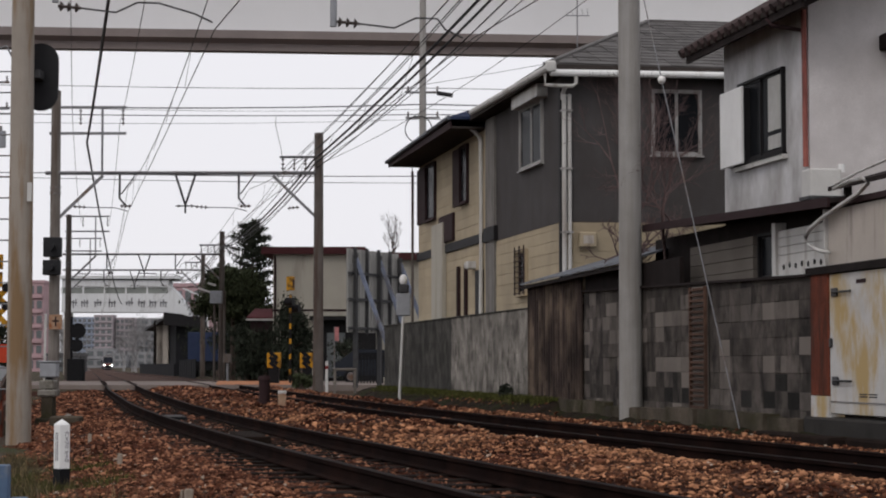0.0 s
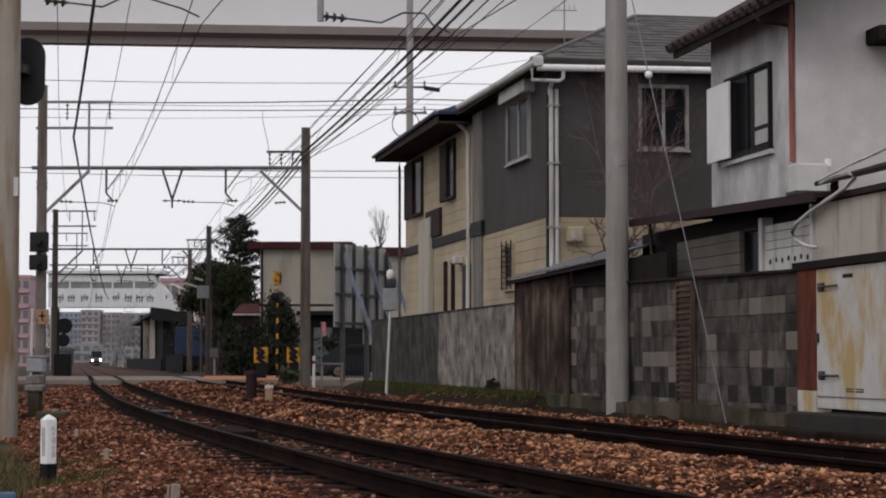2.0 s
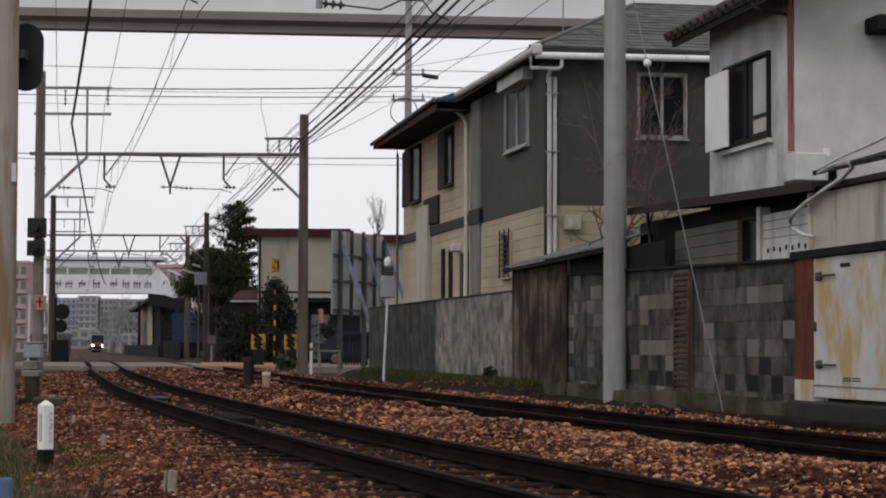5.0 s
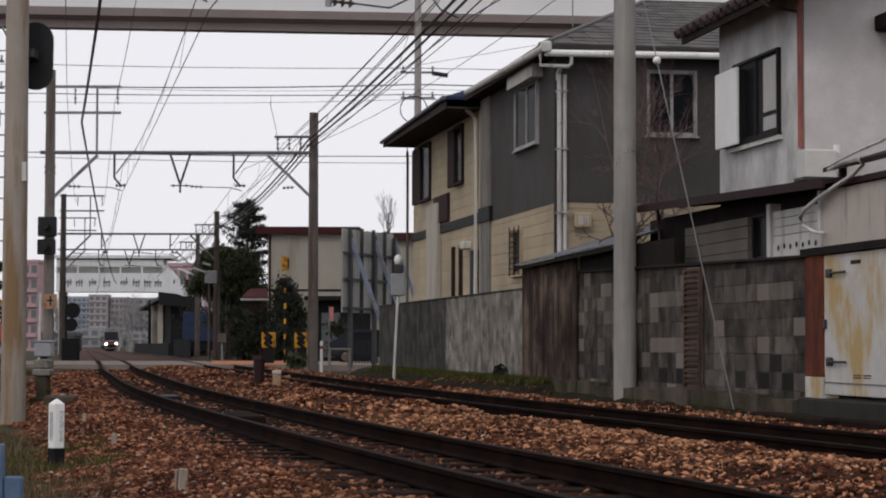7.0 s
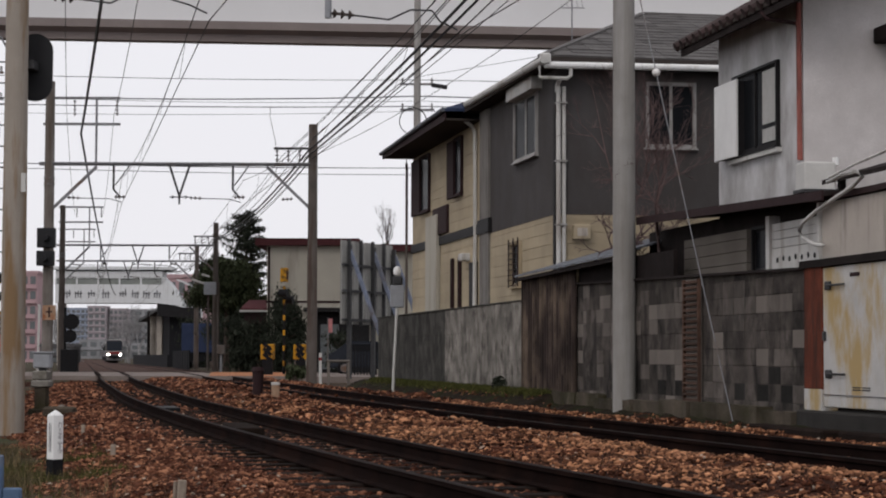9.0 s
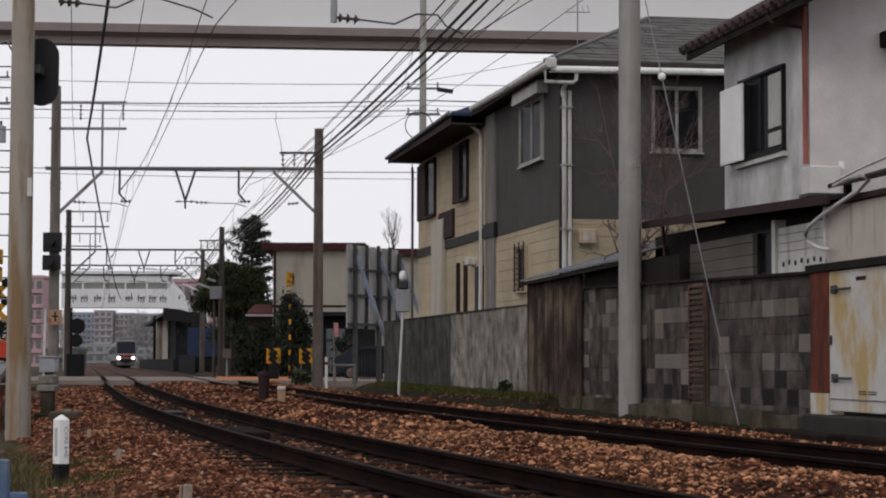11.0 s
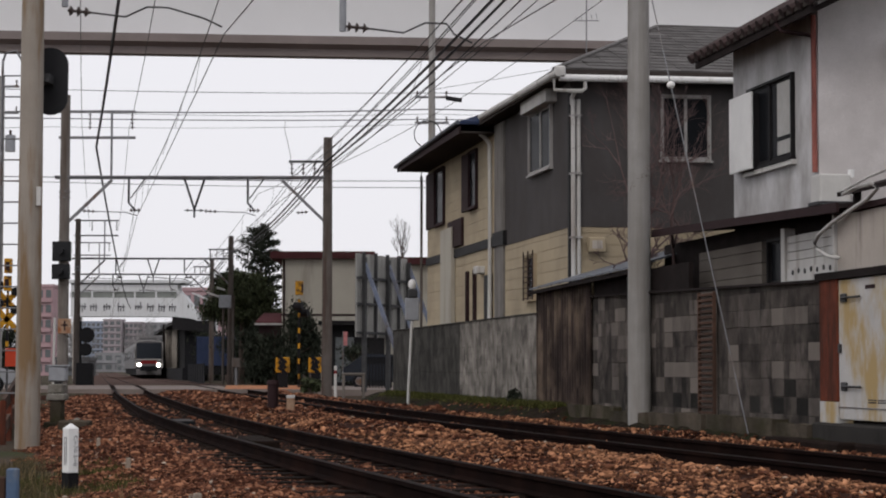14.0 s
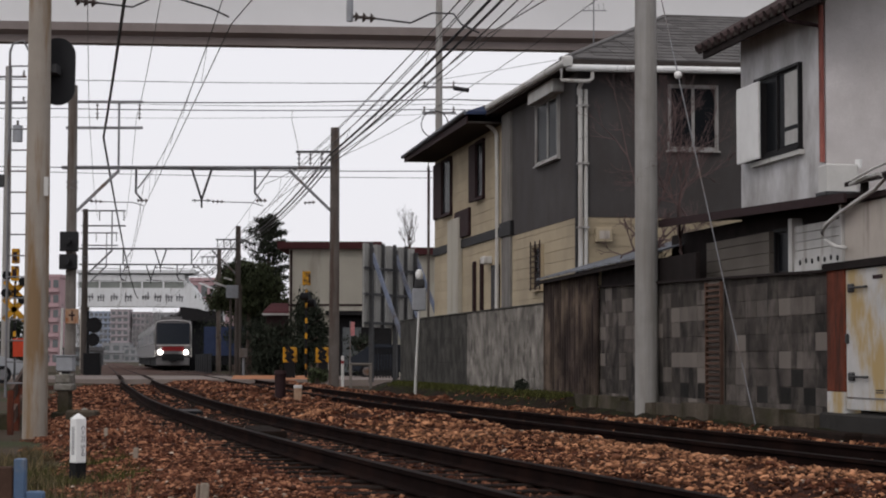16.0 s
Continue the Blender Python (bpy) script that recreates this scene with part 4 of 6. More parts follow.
def grey_house():
    # plan: x 0 at the wall facing the railway, y 0 at the wall facing the camera
    t = thing("house", plot(0.5, 35.42, 0), "two-storey house, charcoal upper walls over cream siding, grey hipped roof", "house", "houses beside the railway")
    W, D = 6.6, 6.36
    part("wall", box(B(), 0, W, 0, D, 0.1, 3.2), "cream_siding", t, "cream lower walls")
    part("upper_wall", box(B(), -0.01, W + 0.01, -0.01, D + 0.01, 3.2, 5.72), "grey_siding", t, "dark charcoal stucco upper walls")
    courses(t, "siding_board", "cream_siding", lambda a, b: box(B(), 0.0, 2.6, -0.014, 0.0, a, b), 1.9, 3.18, 0.2)
    courses(t, "siding_board", "cream_siding", lambda a, b: box(B(), -0.014, 0.0, 0.03, D - 0.86, a, b), 1.5, 3.18, 0.2)
    part("corner_board", box(B(), -0.06, 0.0, D - 0.85, D, 1.6, 5.7), "pilaster", t, "grey stone-like pilaster")
    part("band", box(B(), -0.09, 0.0, D - 1.0, D + 0.1, 3.22, 3.5), "dark_trim", t)
    hip_roof(t, 0, W, 0, D, 5.78, 0.34, 1.5, "shingle", 0.8)
    gutter(t, (-0.36, -0.62, 5.78), (-0.36, D - 0.1, 5.85), 0.065, "dull_white")
    gutter(t, (-0.3, -0.42, 5.72), (W, -0.42, 5.78), 0.06)
    part("gutter_corner", box(B(), -0.38, -0.2, -0.5, -0.34, 5.72, 5.92, 0.03), "dull_white", t, "pale gutter corner box")
    bm = B()
    tube(bm, [(-0.36, -0.3, 5.75), (-0.36, -0.3, 5.52), (0.1, -0.4, 5.5), (0.16, -0.4, 5.55), (0.16, -0.42, 5.72)], 0.034, 8)
    tube(bm, [(0.0, -0.3, 5.5), (0.0, -0.1, 5.42), (0.0, -0.1, 5.3)], 0.04, 8)
    tube(bm, [(0.12, -0.08, 5.4), (0.12, -0.08, 1.9)], 0.036, 8)
    tube(bm, [(0.02, -0.1, 5.4), (0.02, -0.1, 1.9)], 0.04, 8)
    part("downpipe", bm, "dull_white", t, "pale downpipe at the corner")
    # dark strip painting the downpipe's shadow line along the corner
    part("corner_trim", box(B(), -0.03, 0.0, -0.03, 0.1, 2.0, 5.5), "dark_trim", t)
    for z in (3.0, 4.1, 5.1):
        part("pipe_clip", box(B(), -0.03, 0.17, -0.15, -0.0, z, z + 0.03), "sash_grey", t)
    window(t, "y", -0.01, 1.6, 2.5, 4.38, 5.53, "sash_grey", 2)
    window(t, "x", -0.01, 1.3, 3.15, 4.36, 5.52, "sash_grey", 2)
    part("shutter_box", box(B(), -0.22, 0, 1.0, 3.1, 5.5, 5.74, 0.01), "dull_white", t, "pale roller shutter box")
    g = window(t, "x", -0.018, 2.62, 3.42, 2.04, 2.88, "cream_siding", 1)
    for k in range(9):
        part("grille_bar", box(B(), -0.12, -0.108, 2.6, 3.44, 2.06 + k * 0.1, 2.074 + k * 0.1), "brown_trim", g)
    for y in (2.62, 3.02, 3.42):
        part("grille_bar", box(B(), -0.105, -0.085, y - 0.012, y + 0.012, 2.02, 2.95), "brown_trim", g)
    ac = part("meter_box", box(B(), 0.28, 0.58, -0.16, -0.014, 2.76, 3.02, 0.02), "cream_siding", t, "cream meter box")
    part("meter_dial", box(B(), 0.34, 0.52, -0.17, -0.16, 2.82, 2.96), "tan_panel", ac)


def cream_house():
    t = thing("house", plot(0.5, 42.0, 0), "two-storey cream house with navy roof and brown shutters", "house", "houses beside the railway")
    W, D = 5.6, 8.3
    part("wall", box(B(), 0, W, 0, D, 0.1, 5.56), "cream_siding", t, "cream walls")
    courses(t, "siding_board", "cream_siding", lambda a, b: box(B(), -0.014, 0.0, 0.3, D - 0.05, a, b), 1.5, 3.24, 0.22)
    courses(t, "siding_board", "cream_siding", lambda a, b: box(B(), -0.014, 0.0, 0.02, D - 0.05, a, b), 3.45, 5.5, 0.22)
    part("band", box(B(), -0.05, 0.0, 0, D, 3.25, 3.44), "dark_trim", t, "dark band between the storeys")
    # roof with its eave along the railway
    bm = B()
    prism(bm, [(-0.75, -0.05, 5.74), (-0.75, D + 0.1, 5.64), (2.6, D - 2.2, 6.95), (2.6, 1.2, 6.95)], (0, 0, 0.06))
    prism(bm, [(-0.75, -0.05, 5.74), (2.6, 1.2, 6.95), (W + 0.6, -0.05, 5.74)], (0, 0, 0.06))
    prism(bm, [(W + 0.6, -0.05, 5.74), (2.6, 1.2, 6.95), (2.6, D - 2.2, 6.95), (W + 0.6, D + 0.1, 5.64)], (0, 0, 0.06))
    prism(bm, [(W + 0.6, D + 0.1, 5.64), (2.6, D - 2.2, 6.95), (-0.75, D + 0.1, 5.64)], (0, 0, 0.06))
    part("roof", bm, "navy_roof", t, "navy blue roof")
    part("soffit", box(B(), -0.72, W + 0.5, 0.0, D + 0.06, 5.56, 5.6), "soffit", t)
    part("fascia", box(B(), -0.75, -0.72, -0.02, D + 0.08, 5.55, 5.7), "brown_trim", t)
    gutter(t, (-0.79, -0.05, 5.77), (-0.79, D + 0.1, 5.68), 0.045, "zinc")
    # upper windows with brown shutters
    for y0, y1, z0, z1 in ((5.75, 8.25, 4.13, 5.47), (1.75, 3.5, 4.2, 5.46)):
        part("shutter", box(B(), -0.06, 0, (y0 + y1) / 2, y1, z0, z1, 0.012), "brown_trim", t, "dark brown shutter case")
        window(t, "x", -0.02, y0, (y0 + y1) / 2, z0, z1, "brown_trim", 1)
    part("wall_cabinet", box(B(), -0.08, 0, 3.4, 5.15, 3.48, 4.1, 0.015), "brown_trim", t, "dark wall-hung box")
    part("pillar", box(B(), -0.12, -0.016, 4.45, 5.85, 0.2, 3.95, 0.01), "beige_wall", t, "plain grey-beige pillar")
    for y0, y1 in ((1.9, 2.07), (2.75, 2.92)):
        window(t, "x", -0.016, y0, y1, 1.6, 2.87, "brown_trim", 1)
    part("downpipe", tube(B(), [(-0.3, 0.2, 5.6), (-0.12, 0.22, 5.45), (-0.07, 0.22, 5.35), (-0.07, 0.22, 1.7)], 0.045, 8), "dull_white", t, "pale downpipe")
    part("downpipe", tube(B(), [(-0.2, D - 0.2, 5.6), (-0.2, D - 0.22, 5.4), (-0.15, D + 0.04, 5.3), (-0.15, D + 0.04, 0.4)], 0.032, 8), "pole_dark", t, "brown downpipe")
    part("door", box(B(), -0.05, 0.0, 0.22, 0.95, 0.4, 2.7, 0.01), "dark_trim", t, "dark side door")
    part("wall_lamp", box(B(), -0.2, 0.0, 1.0, 1.35, 2.74, 2.9, 0.02), "dull_white", t)


def white_house():
    # plan: x 0 at the wall facing the railway, y 0 at the near corner
    t = thing("house", plot(1.2, 25.26, 0), "old two-storey house with patched white and grey plaster walls", "house", "houses beside the railway")
    D, W = 3.33, 6.5
    part("wall", box(B(), 0, W, 0, D, 0.1, 2.75), "wood_dark", t, "dark timber lower walls")
    part("upper_wall", box(B(), -0.004, 0.12, 0.12, D, 2.72, 5.3), "white_wall", t, "white plaster wall")
    part("gutter_bend", tube(B(), [(-0.42, 0.35, 5.08), (-0.38, 0.25, 4.98), (-0.08, 0.05, 4.9), (-0.05, 0.02, 4.84)], 0.025, 8), "brown_trim", t, "dark brown bend from the eave")
    bm = B()
    prism(bm, [(0.0, -0.006, 2.72), (W, -0.006, 2.72), (W, -0.006, 5.1), (2.9, -0.006, 6.96), (0.0, -0.006, 5.32)], (0, 0.12, 0))
    part("gable_wall", bm, "grey_wall", t, "grey mortar gable wall with hairline cracks")
    part("far_wall", box(B(), 0.12, W, D - 0.12, D, 2.72, 5.2), "white_wall", t)
    for pts in ([(0.36, 4.86), (0.43, 4.88), (0.53, 4.79), (0.73, 4.61), (0.82, 4.5), (0.95, 4.42), (1.0, 4.1), (1.01, 3.3)], [(0.09, 4.16), (0.3, 4.01), (0.37, 3.92), (0.56, 3.74)], [(0.25, 3.47), (0.37, 3.33), (0.53, 3.13)]):
        part("crack", tube(B(), [(x, -0.002, z) for x, z in pts], 0.0035, 4), "lettering", t)
    # plain dark box for a small eave corner in front of the gable
    part("window_hood", box(B(), 0.92, 2.6, -0.45, 0.0, 4.66, 4.86, 0.02), "wood_dark", t, "small dark roof corner on the gable wall")
    # tiled roof, eave towards the railway
    bm = B()
    prism(bm, [(-0.42, -0.9, 5.12), (-0.42, D + 0.6, 5.12), (2.9, D + 0.6, 7.0), (2.9, -0.9, 7.0)], (0, 0, 0.06))
    prism(bm, [(W + 0.7, -0.9, 5.0), (2.9, -0.9, 7.0), (2.9, D + 0.6, 7.0), (W + 0.7, D + 0.6, 5.0)], (0, 0, 0.06))
    roof = part("roof", bm, "soffit", t, "brown tiled roof with a dark boarded underside")
    n = 17
    for i in range(n):
        y = -0.87 + i * (D + 1.44) / (n - 1)
        r = part("tile_roll", rod(B(), (-0.46, y, 5.16), (2.9, y, 7.07), 0.07, seg=8), "brown_tile", roof)
    part("eave_board", box(B(), -0.4, -0.36, -0.85, D + 0.5, 5.02, 5.13), "wood_dark", t)
    for k in range(9):
        y = -0.7 + k * 0.5
        part("rafter", beam(B(), (-0.36, y, 5.06), (0.0, y, 5.24), 0.05, 0.07), "wood_dark", t)
    window(t, "x", -0.002, 0.82, 2.6, 3.46, 4.56, "dark_trim", 2)
    part("curtain", box(B(), -0.035, -0.028, 0.86, 1.42, 3.78, 4.48), "curtain_glass", t, "pale curtain behind the sash")
    part("lower_curtain", box(B(), -0.035, -0.028, 0.86, 1.42, 3.54, 3.72), "curtain_glass", t)
    part("rain_shutter_box", box(B(), -0.16, -0.12, 2.14, 3.06, 3.44, 4.48, 0.008), "white_paint", t, "white rain-shutter panel")
    # the depth behind the white panel is a separate dark box
    part("shutter_case", box(B(), -0.12, 0.0, 2.16, 3.04, 3.46, 4.46), "dark_trim", t)
    part("shutter_case_base", box(B(), -0.08, 0.0, 0.76, 2.7, 3.37, 3.43), "dull_white", t)
    part("drainpipe", tube(B(), [(-0.05, 0.02, 5.15), (-0.05, 0.0, 3.19)], 0.036, 8), "pipe_pink", t, "rust-red drainpipe at the corner")
    # air conditioner on a bracket
    a = part("air_conditioner", box(B(), -0.12, 0.28, -0.36, -0.02, 2.76, 3.14, 0.02), "dull_white", t, "off-white outdoor air conditioner")
    part("pipe_cover", rod(B(), (0.3, -0.3, 3.1), (0.3, -0.3, 3.2), 0.04, seg=12), "white_paint", a)
    part("valve_cover", box(B(), 0.28, 0.34, -0.39, -0.36, 2.86, 3.02, 0.01), "white_paint", a)
    part("bracket", box(B(), -0.15, 0.4, -0.4, -0.02, 2.76, 2.8), "steel_dark", a)


def annex():
    """The single-storey part along the wall, with its lower roofs and the tan balcony panel."""
    t = thing("annex", plot(0.35, 20.0, 0), "low timber annex with dark roof, grey boards and louvred window", "house")
    part("wall", box(B(), 0.1, 0.85, 2.2, 9.5, 0.2, 2.52), "wood_dark", t, "dark timber wall")
    bm = B()
    prism(bm, [(-0.3, 1.6, 2.44), (-0.3, 8.7, 2.62), (0.95, 8.7, 2.72), (0.95, 1.6, 2.58)], (0, 0, 0.05))
    part("roof", bm, "wood_dark", t, "dark low roof")
    part("fascia", beam(B(), (-0.31, 1.6, 2.45), (-0.31, 8.7, 2.635), 0.03, 0.1), "brown_trim", t, "brown roof edge")
    courses(t, "board", "wood_grey", lambda a, b: box(B(), 0.0, 0.1, 4.95, 7.5, a, b), 1.6, 2.3, 0.15)
    window(t, "x", 0.1, 4.2, 4.9, 1.75, 2.32, "dark_trim", 1)
    part("white_post", box(B(), -0.03, 0.1, 4.05, 4.18, 1.6, 2.4), "dull_white", t)
    courses(t, "louvre_board", "dull_white", lambda a, b: box(B(), 0.0, 0.09, 2.25, 4.05, a, b), 1.92, 2.3, 0.1)
    p = part("grille_panel", box(B(), -0.02, 0.06, 2.4, 4.0, 1.7, 1.92), "dull_white", t, "pale panel with round cut-outs")
    for k in range(7):
        part("cut_out", rod(B(), (-0.026, 2.6 + k * 0.2, 1.87 + 0.015 * (k % 2)), (-0.02, 2.6 + k * 0.2, 1.87 + 0.015 * (k % 2)), 0.032, seg=10), "dark_trim", p)
    b = thing("balcony", plot(0.2, 19.0, 0), "tan balcony panel with a dark roof above", "balcony")
    part("panel", box(B(), 0, 0.06, -0.5, 3.05, 1.75, 2.4, 0.01), "tan_panel", b, "tan sheet panel")
    part("edge_pipe", box(B(), -0.03, 0.05, 3.06, 3.12, 1.72, 2.42), "dull_white", b)
    part("rail", box(B(), -0.05, 0.1, -0.5, 3.15, 2.41, 2.47), "brown_trim", b)
    part("floor", box(B(), 0, 1.2, -0.5, 3.1, 1.65, 1.74), "wood_dark", b)
    bm = B()
    prism(bm, [(0.1, -0.6, 2.62), (0.1, 3.3, 2.62), (1.6, 3.3, 3.05), (1.6, -0.6, 3.05)], (0, 0, 0.05))
    part("roof", bm, "wood_dark", b, "dark sheet roof")
    part("post", box(B(), 0.15, 0.22, 2.9, 2.97, 1.7, 2.65), "wood_dark", b)
    bm = B()
    tube(bm, [strip(0.05, 21.43, 2.62), strip(0.05, 20.78, 2.69), strip(0.05, 20.08, 2.74), strip(0.05, 19.63, 2.78)], 0.014, 6)
    tagged(part("cable_conduit", bm, "dull_white"), "pale conduit along the roof edge", "conduit")
    bm = B()
    tube(bm, [strip(0.1, yy, zz) for yy, zz in ((21.61, 2.59), (21.13, 2.63), (20.8, 2.63), (20.65, 2.57), (20.91, 2.49), (21.37, 2.41), (21.94, 2.31), (22.35, 2.21), (22.46, 2.13), (22.36, 2.04), (22.04, 1.96), (21.76, 1.93))], 0.022, 8)
    tagged(part("hose", bm, "dull_white", smooth=True), "looping white drain hose of the air conditioner", "hose")


def steel_gate():
    t = thing("steel_gate", plot(0, 18.2, 0), "rust-streaked white steel gate with a rusty post", "gate")
    part("leaf", box(B(), -0.02, 0.03, 0.1, 3.25, 0.24, 1.68, 0.008), "door_paint", t, "white paint with yellow-brown rust stains")
    part("post", box(B(), -0.035, 0.14, 3.26, 3.78, 0.42, 1.76, 0.01), "rust", t, "peeling red-brown rust")
    part("post_base", box(B(), -0.034, 0.139, 3.262, 3.778, 0.2, 0.42), "door_paint", t)
    part("lintel", box(B(), -0.06, 0.2, -0.2, 3.85, 1.69, 1.77), "wood_dark", t)
    part("kick_rail", box(B(), -0.028, -0.018, 0.12, 3.24, 0.36, 0.372), "steel", t)
    for z in (1.49, 0.58):
        k = part("bolt", rod(B(), (-0.05, 2.6, z), (-0.05, 3.1, z), 0.012), "steel_dark", t, "dark sliding bolt")
        part("bolt_plate", box(B(), -0.045, -0.02, 3.0, 3.16, z - 0.045, z + 0.045, 0.01), "steel_dark", k)
    part("latch", box(B(), -0.05, -0.02, 3.16, 3.22, 0.92, 1.02, 0.01), "steel_dark", t)
    for y in (2.25, 2.0):
        for z in (0.42, 0.445):
            part("vent_slot", box(B(), -0.024, -0.018, y, y + 0.2, z, z + 0.012), "steel_dark", t)
    part("name_plate", box(B(), -0.026, -0.018, 2.25, 2.5, 1.56, 1.6), "brown_trim", t)
    # threshold and rubble below the gate
    part("threshold", box(B(), -0.12, 0.3, -0.5, 3.8, -0.4, 0.2, 0.02), "block_dark", t, "dark stained threshold")


def ladder():
    t = thing("wall_ladder", plot(-0.06, 25.56, 0.16), "rusty many-runged ladder fixed flat on the block wall", "ladder")
    part("backing", box(B(), 0.02, 0.045, 0.02, 0.62, 0.0, 1.56), "block", t)
    for y in (0.0, 0.62):
        part("stile", box(B(), -0.02, 0.02, y, y + 0.022, 0.0, 1.56), "ladder_rust", t)
    r = part("rung", box(B(), -0.015, 0.015, 0.05, 0.62, 0, 0.03), "ladder_rust", t)
    for k in range(22):
        m = pose(0, 0, 0.04 + k * 0.07)
        if k == 0:
            r.matrix_local = m
        else:
            again(r, m)


def moss_verge():
    bm = B()
    ys = [17 + 0.2 * i for i in range(187)]
    prev = None
    for y in ys:
        n = noise.noise(Vector((y, 3, 1)))
        row = [bm.verts.new(strip(x + (0.06 * n if x < -0.1 else 0), y, z + 0.05 * noise.noise(Vector((y * 2.3, x * 9, 0))))) for x, z in (((-0.62, -0.3), (-0.48, -0.12), (-0.36, -0.04), (-0.24, 0.01), (-0.07, 0.02)) if y < 33 else ((-0.75, -0.3), (-0.55, -0.02), (-0.36, 0.08), (-0.22, 0.14), (-0.07, 0.17)))]
        if prev:
            for i in range(4):
                bm.faces.new((prev[i], prev[i + 1], row[i + 1], row[i]))
        prev = row
    tagged(part("verge", bm, "moss", smooth=True), "mossy earth verge at the foot of the wall", "verge", kind="structure")

# ---- crossing, street and distance ----
def viaduct():
    t = thing("viaduct", pose(0, 90.6, 14.52, 0, 0, 5.5), "pale steel viaduct girder with a brown lower flange", "viaduct")
    part("web", box(B(), -75, 60, 0.0, 0.4, 0.95, 4.2), "girder", t, "pale grey girder web")
    part("deck", box(B(), -75, 60, -1.0, 9, 4.2, 4.7), "girder", t)
    bm = B()
    prism(bm, [(-75, -0.5, 0.62), (-75, -0.5, 0.98), (-75, 0.6, 0.98), (-75, 0.6, 0.12), (-75, -0.1, 0.12), (-75, -0.1, 0.45)], (135, 0, 0))
    part("flange", bm, "girder_flange", t, "dull brown lower flange")
    for x in (-72, 57):
        part("pier", box(B(), x - 1.5, x + 1.5, 0, 7, -14.9, 0.98), "girder", t)


def street_pole(x, y, h, label):
    t = thing("utility_pole", pose(x, y, -0.1), label, "utility pole")
    part("shaft", tapered_pole(B(), h, 0.17, 0.13), "concrete", t)
    for z in (10.9, 11.95):
        part("crossarm", box(B(), -0.7, 0.7, -0.05, 0.05, z, z + 0.08), "steel", t)
        for dx in (-0.6, 0.6):
            bm = B()
            insulator(bm, (dx, 0, z + 0.08), (dx, 0, z + 0.3), 0.06)
            part("insulator", bm, "porcelain", t)
    return t


def cable_coil():
    pts = []
    for k in range(49):
        a = k / 48 * math.tau * 2
        pts.append((-1.0 + 0.55 * math.cos(a), 82.84, 10.35 + 0.55 * math.sin(a)))
    tagged(part("cable_coil", tube(B(), pts, 0.022, 5), "cable"), "spare loop of black cable hung at the pole", "cable coil")
    tagged(part("splice_case", rod(B(), (-0.25, 82.9, 11.85), (0.4, 82.9, 11.75), 0.09, seg=10), "cable"), "dark splice case on the street cable", "splice case")


def beige_building():
    t = thing("building", pose(-3.5, 100, -0.1), "beige flat-fronted shop building with a red-brown roof edge", "building")
    # x from -4.9 (left corner) to 3.0
    part("wall", box(B(), -4.85, -0.9, 0, 9, 0, 6.25), "beige_wall", t, "beige sheet walls")
    part("wing", box(B(), -0.9, 4.0, 0.6, 9, 0, 6.1), "beige_wall", t)
    part("roof_edge", box(B(), -5.4, -0.3, -0.5, 9.5, 6.25, 6.6), "red_roof", t, "red-brown roof edge")
    part("roof_edge", box(B(), -0.3, 4.3, 0.1, 9.5, 6.0, 6.35), "red_roof", t)
    part("canopy", box(B(), -3.0, 0.5, -0.9, 0, 3.0, 3.2), "dark_trim", t, "dark entrance canopy")
    part("band", box(B(), -4.9, -0.9, -0.04, 0, 3.45, 3.55), "brown_trim", t)
    d = part("entrance", box(B(), -2.6, 0.2, -0.05, 0, 0.0, 3.0), "dark_trim", t)
    part("entrance_pane", box(B(), -2.2, -1.3, -0.08, -0.05, 0.2, 2.4), "far_window", d)
    part("wall_lamp", box(B(), -1.15, -0.95, -0.25, 0, 3.7, 4.2), "dark_trim", t)
    part("downpipe", rod(B(), (-4.75, -0.08, 0), (-4.75, -0.08, 6.2), 0.05), "brown_trim", t)


def hoarding():
    t = thing("hoarding", pose(-2.45, 72, 0.0, 0, 0, 66), "back of a grey sheet hoarding with slanting blue steel struts", "hoarding")
    w = 4.2
    n = 9
    for i in range(n):
        x = -w / 2 + i * w / n
        part("sheet", box(B(), x, x + w / n - 0.11, -0.03, 0.03, 1.85, 4.75 - 0.02 * (i % 2)), "hoarding", t)
        part("stud", box(B(), x - 0.05, x + 0.02, -0.14, -0.03, 1.8, 4.8), "steel_dark", t) if i % 2 else None
    for z in (1.95, 2.95, 3.85):
        part("rail", box(B(), -w / 2, w / 2, -0.12, -0.03, z, z + 0.09), "steel_dark", t)
    for x in (-1.7, 0.2, 1.9):
        part("strut", beam(B(), (x, -0.15, 4.4), (x, -1.9, 0.0), 0.1, 0.12), "strut_blue", t, "pale blue slanting strut")
        part("post", box(B(), x - 0.06, x + 0.06, -0.2, -0.06, -0.05, 4.6), "steel_dark", t)


def striped_post(t, h, r):
    z, k = 0.0, 0
    while z < h:
        part("post_stripe" if k % 2 else "post_section", rod(B(), (0, 0, z), (0, 0, min(h, z + (0.2 if k % 2 else 0.4))), r, seg=10), "yellow" if k % 2 else "black", t)
        z += 0.2 if k % 2 else 0.4
        k += 1


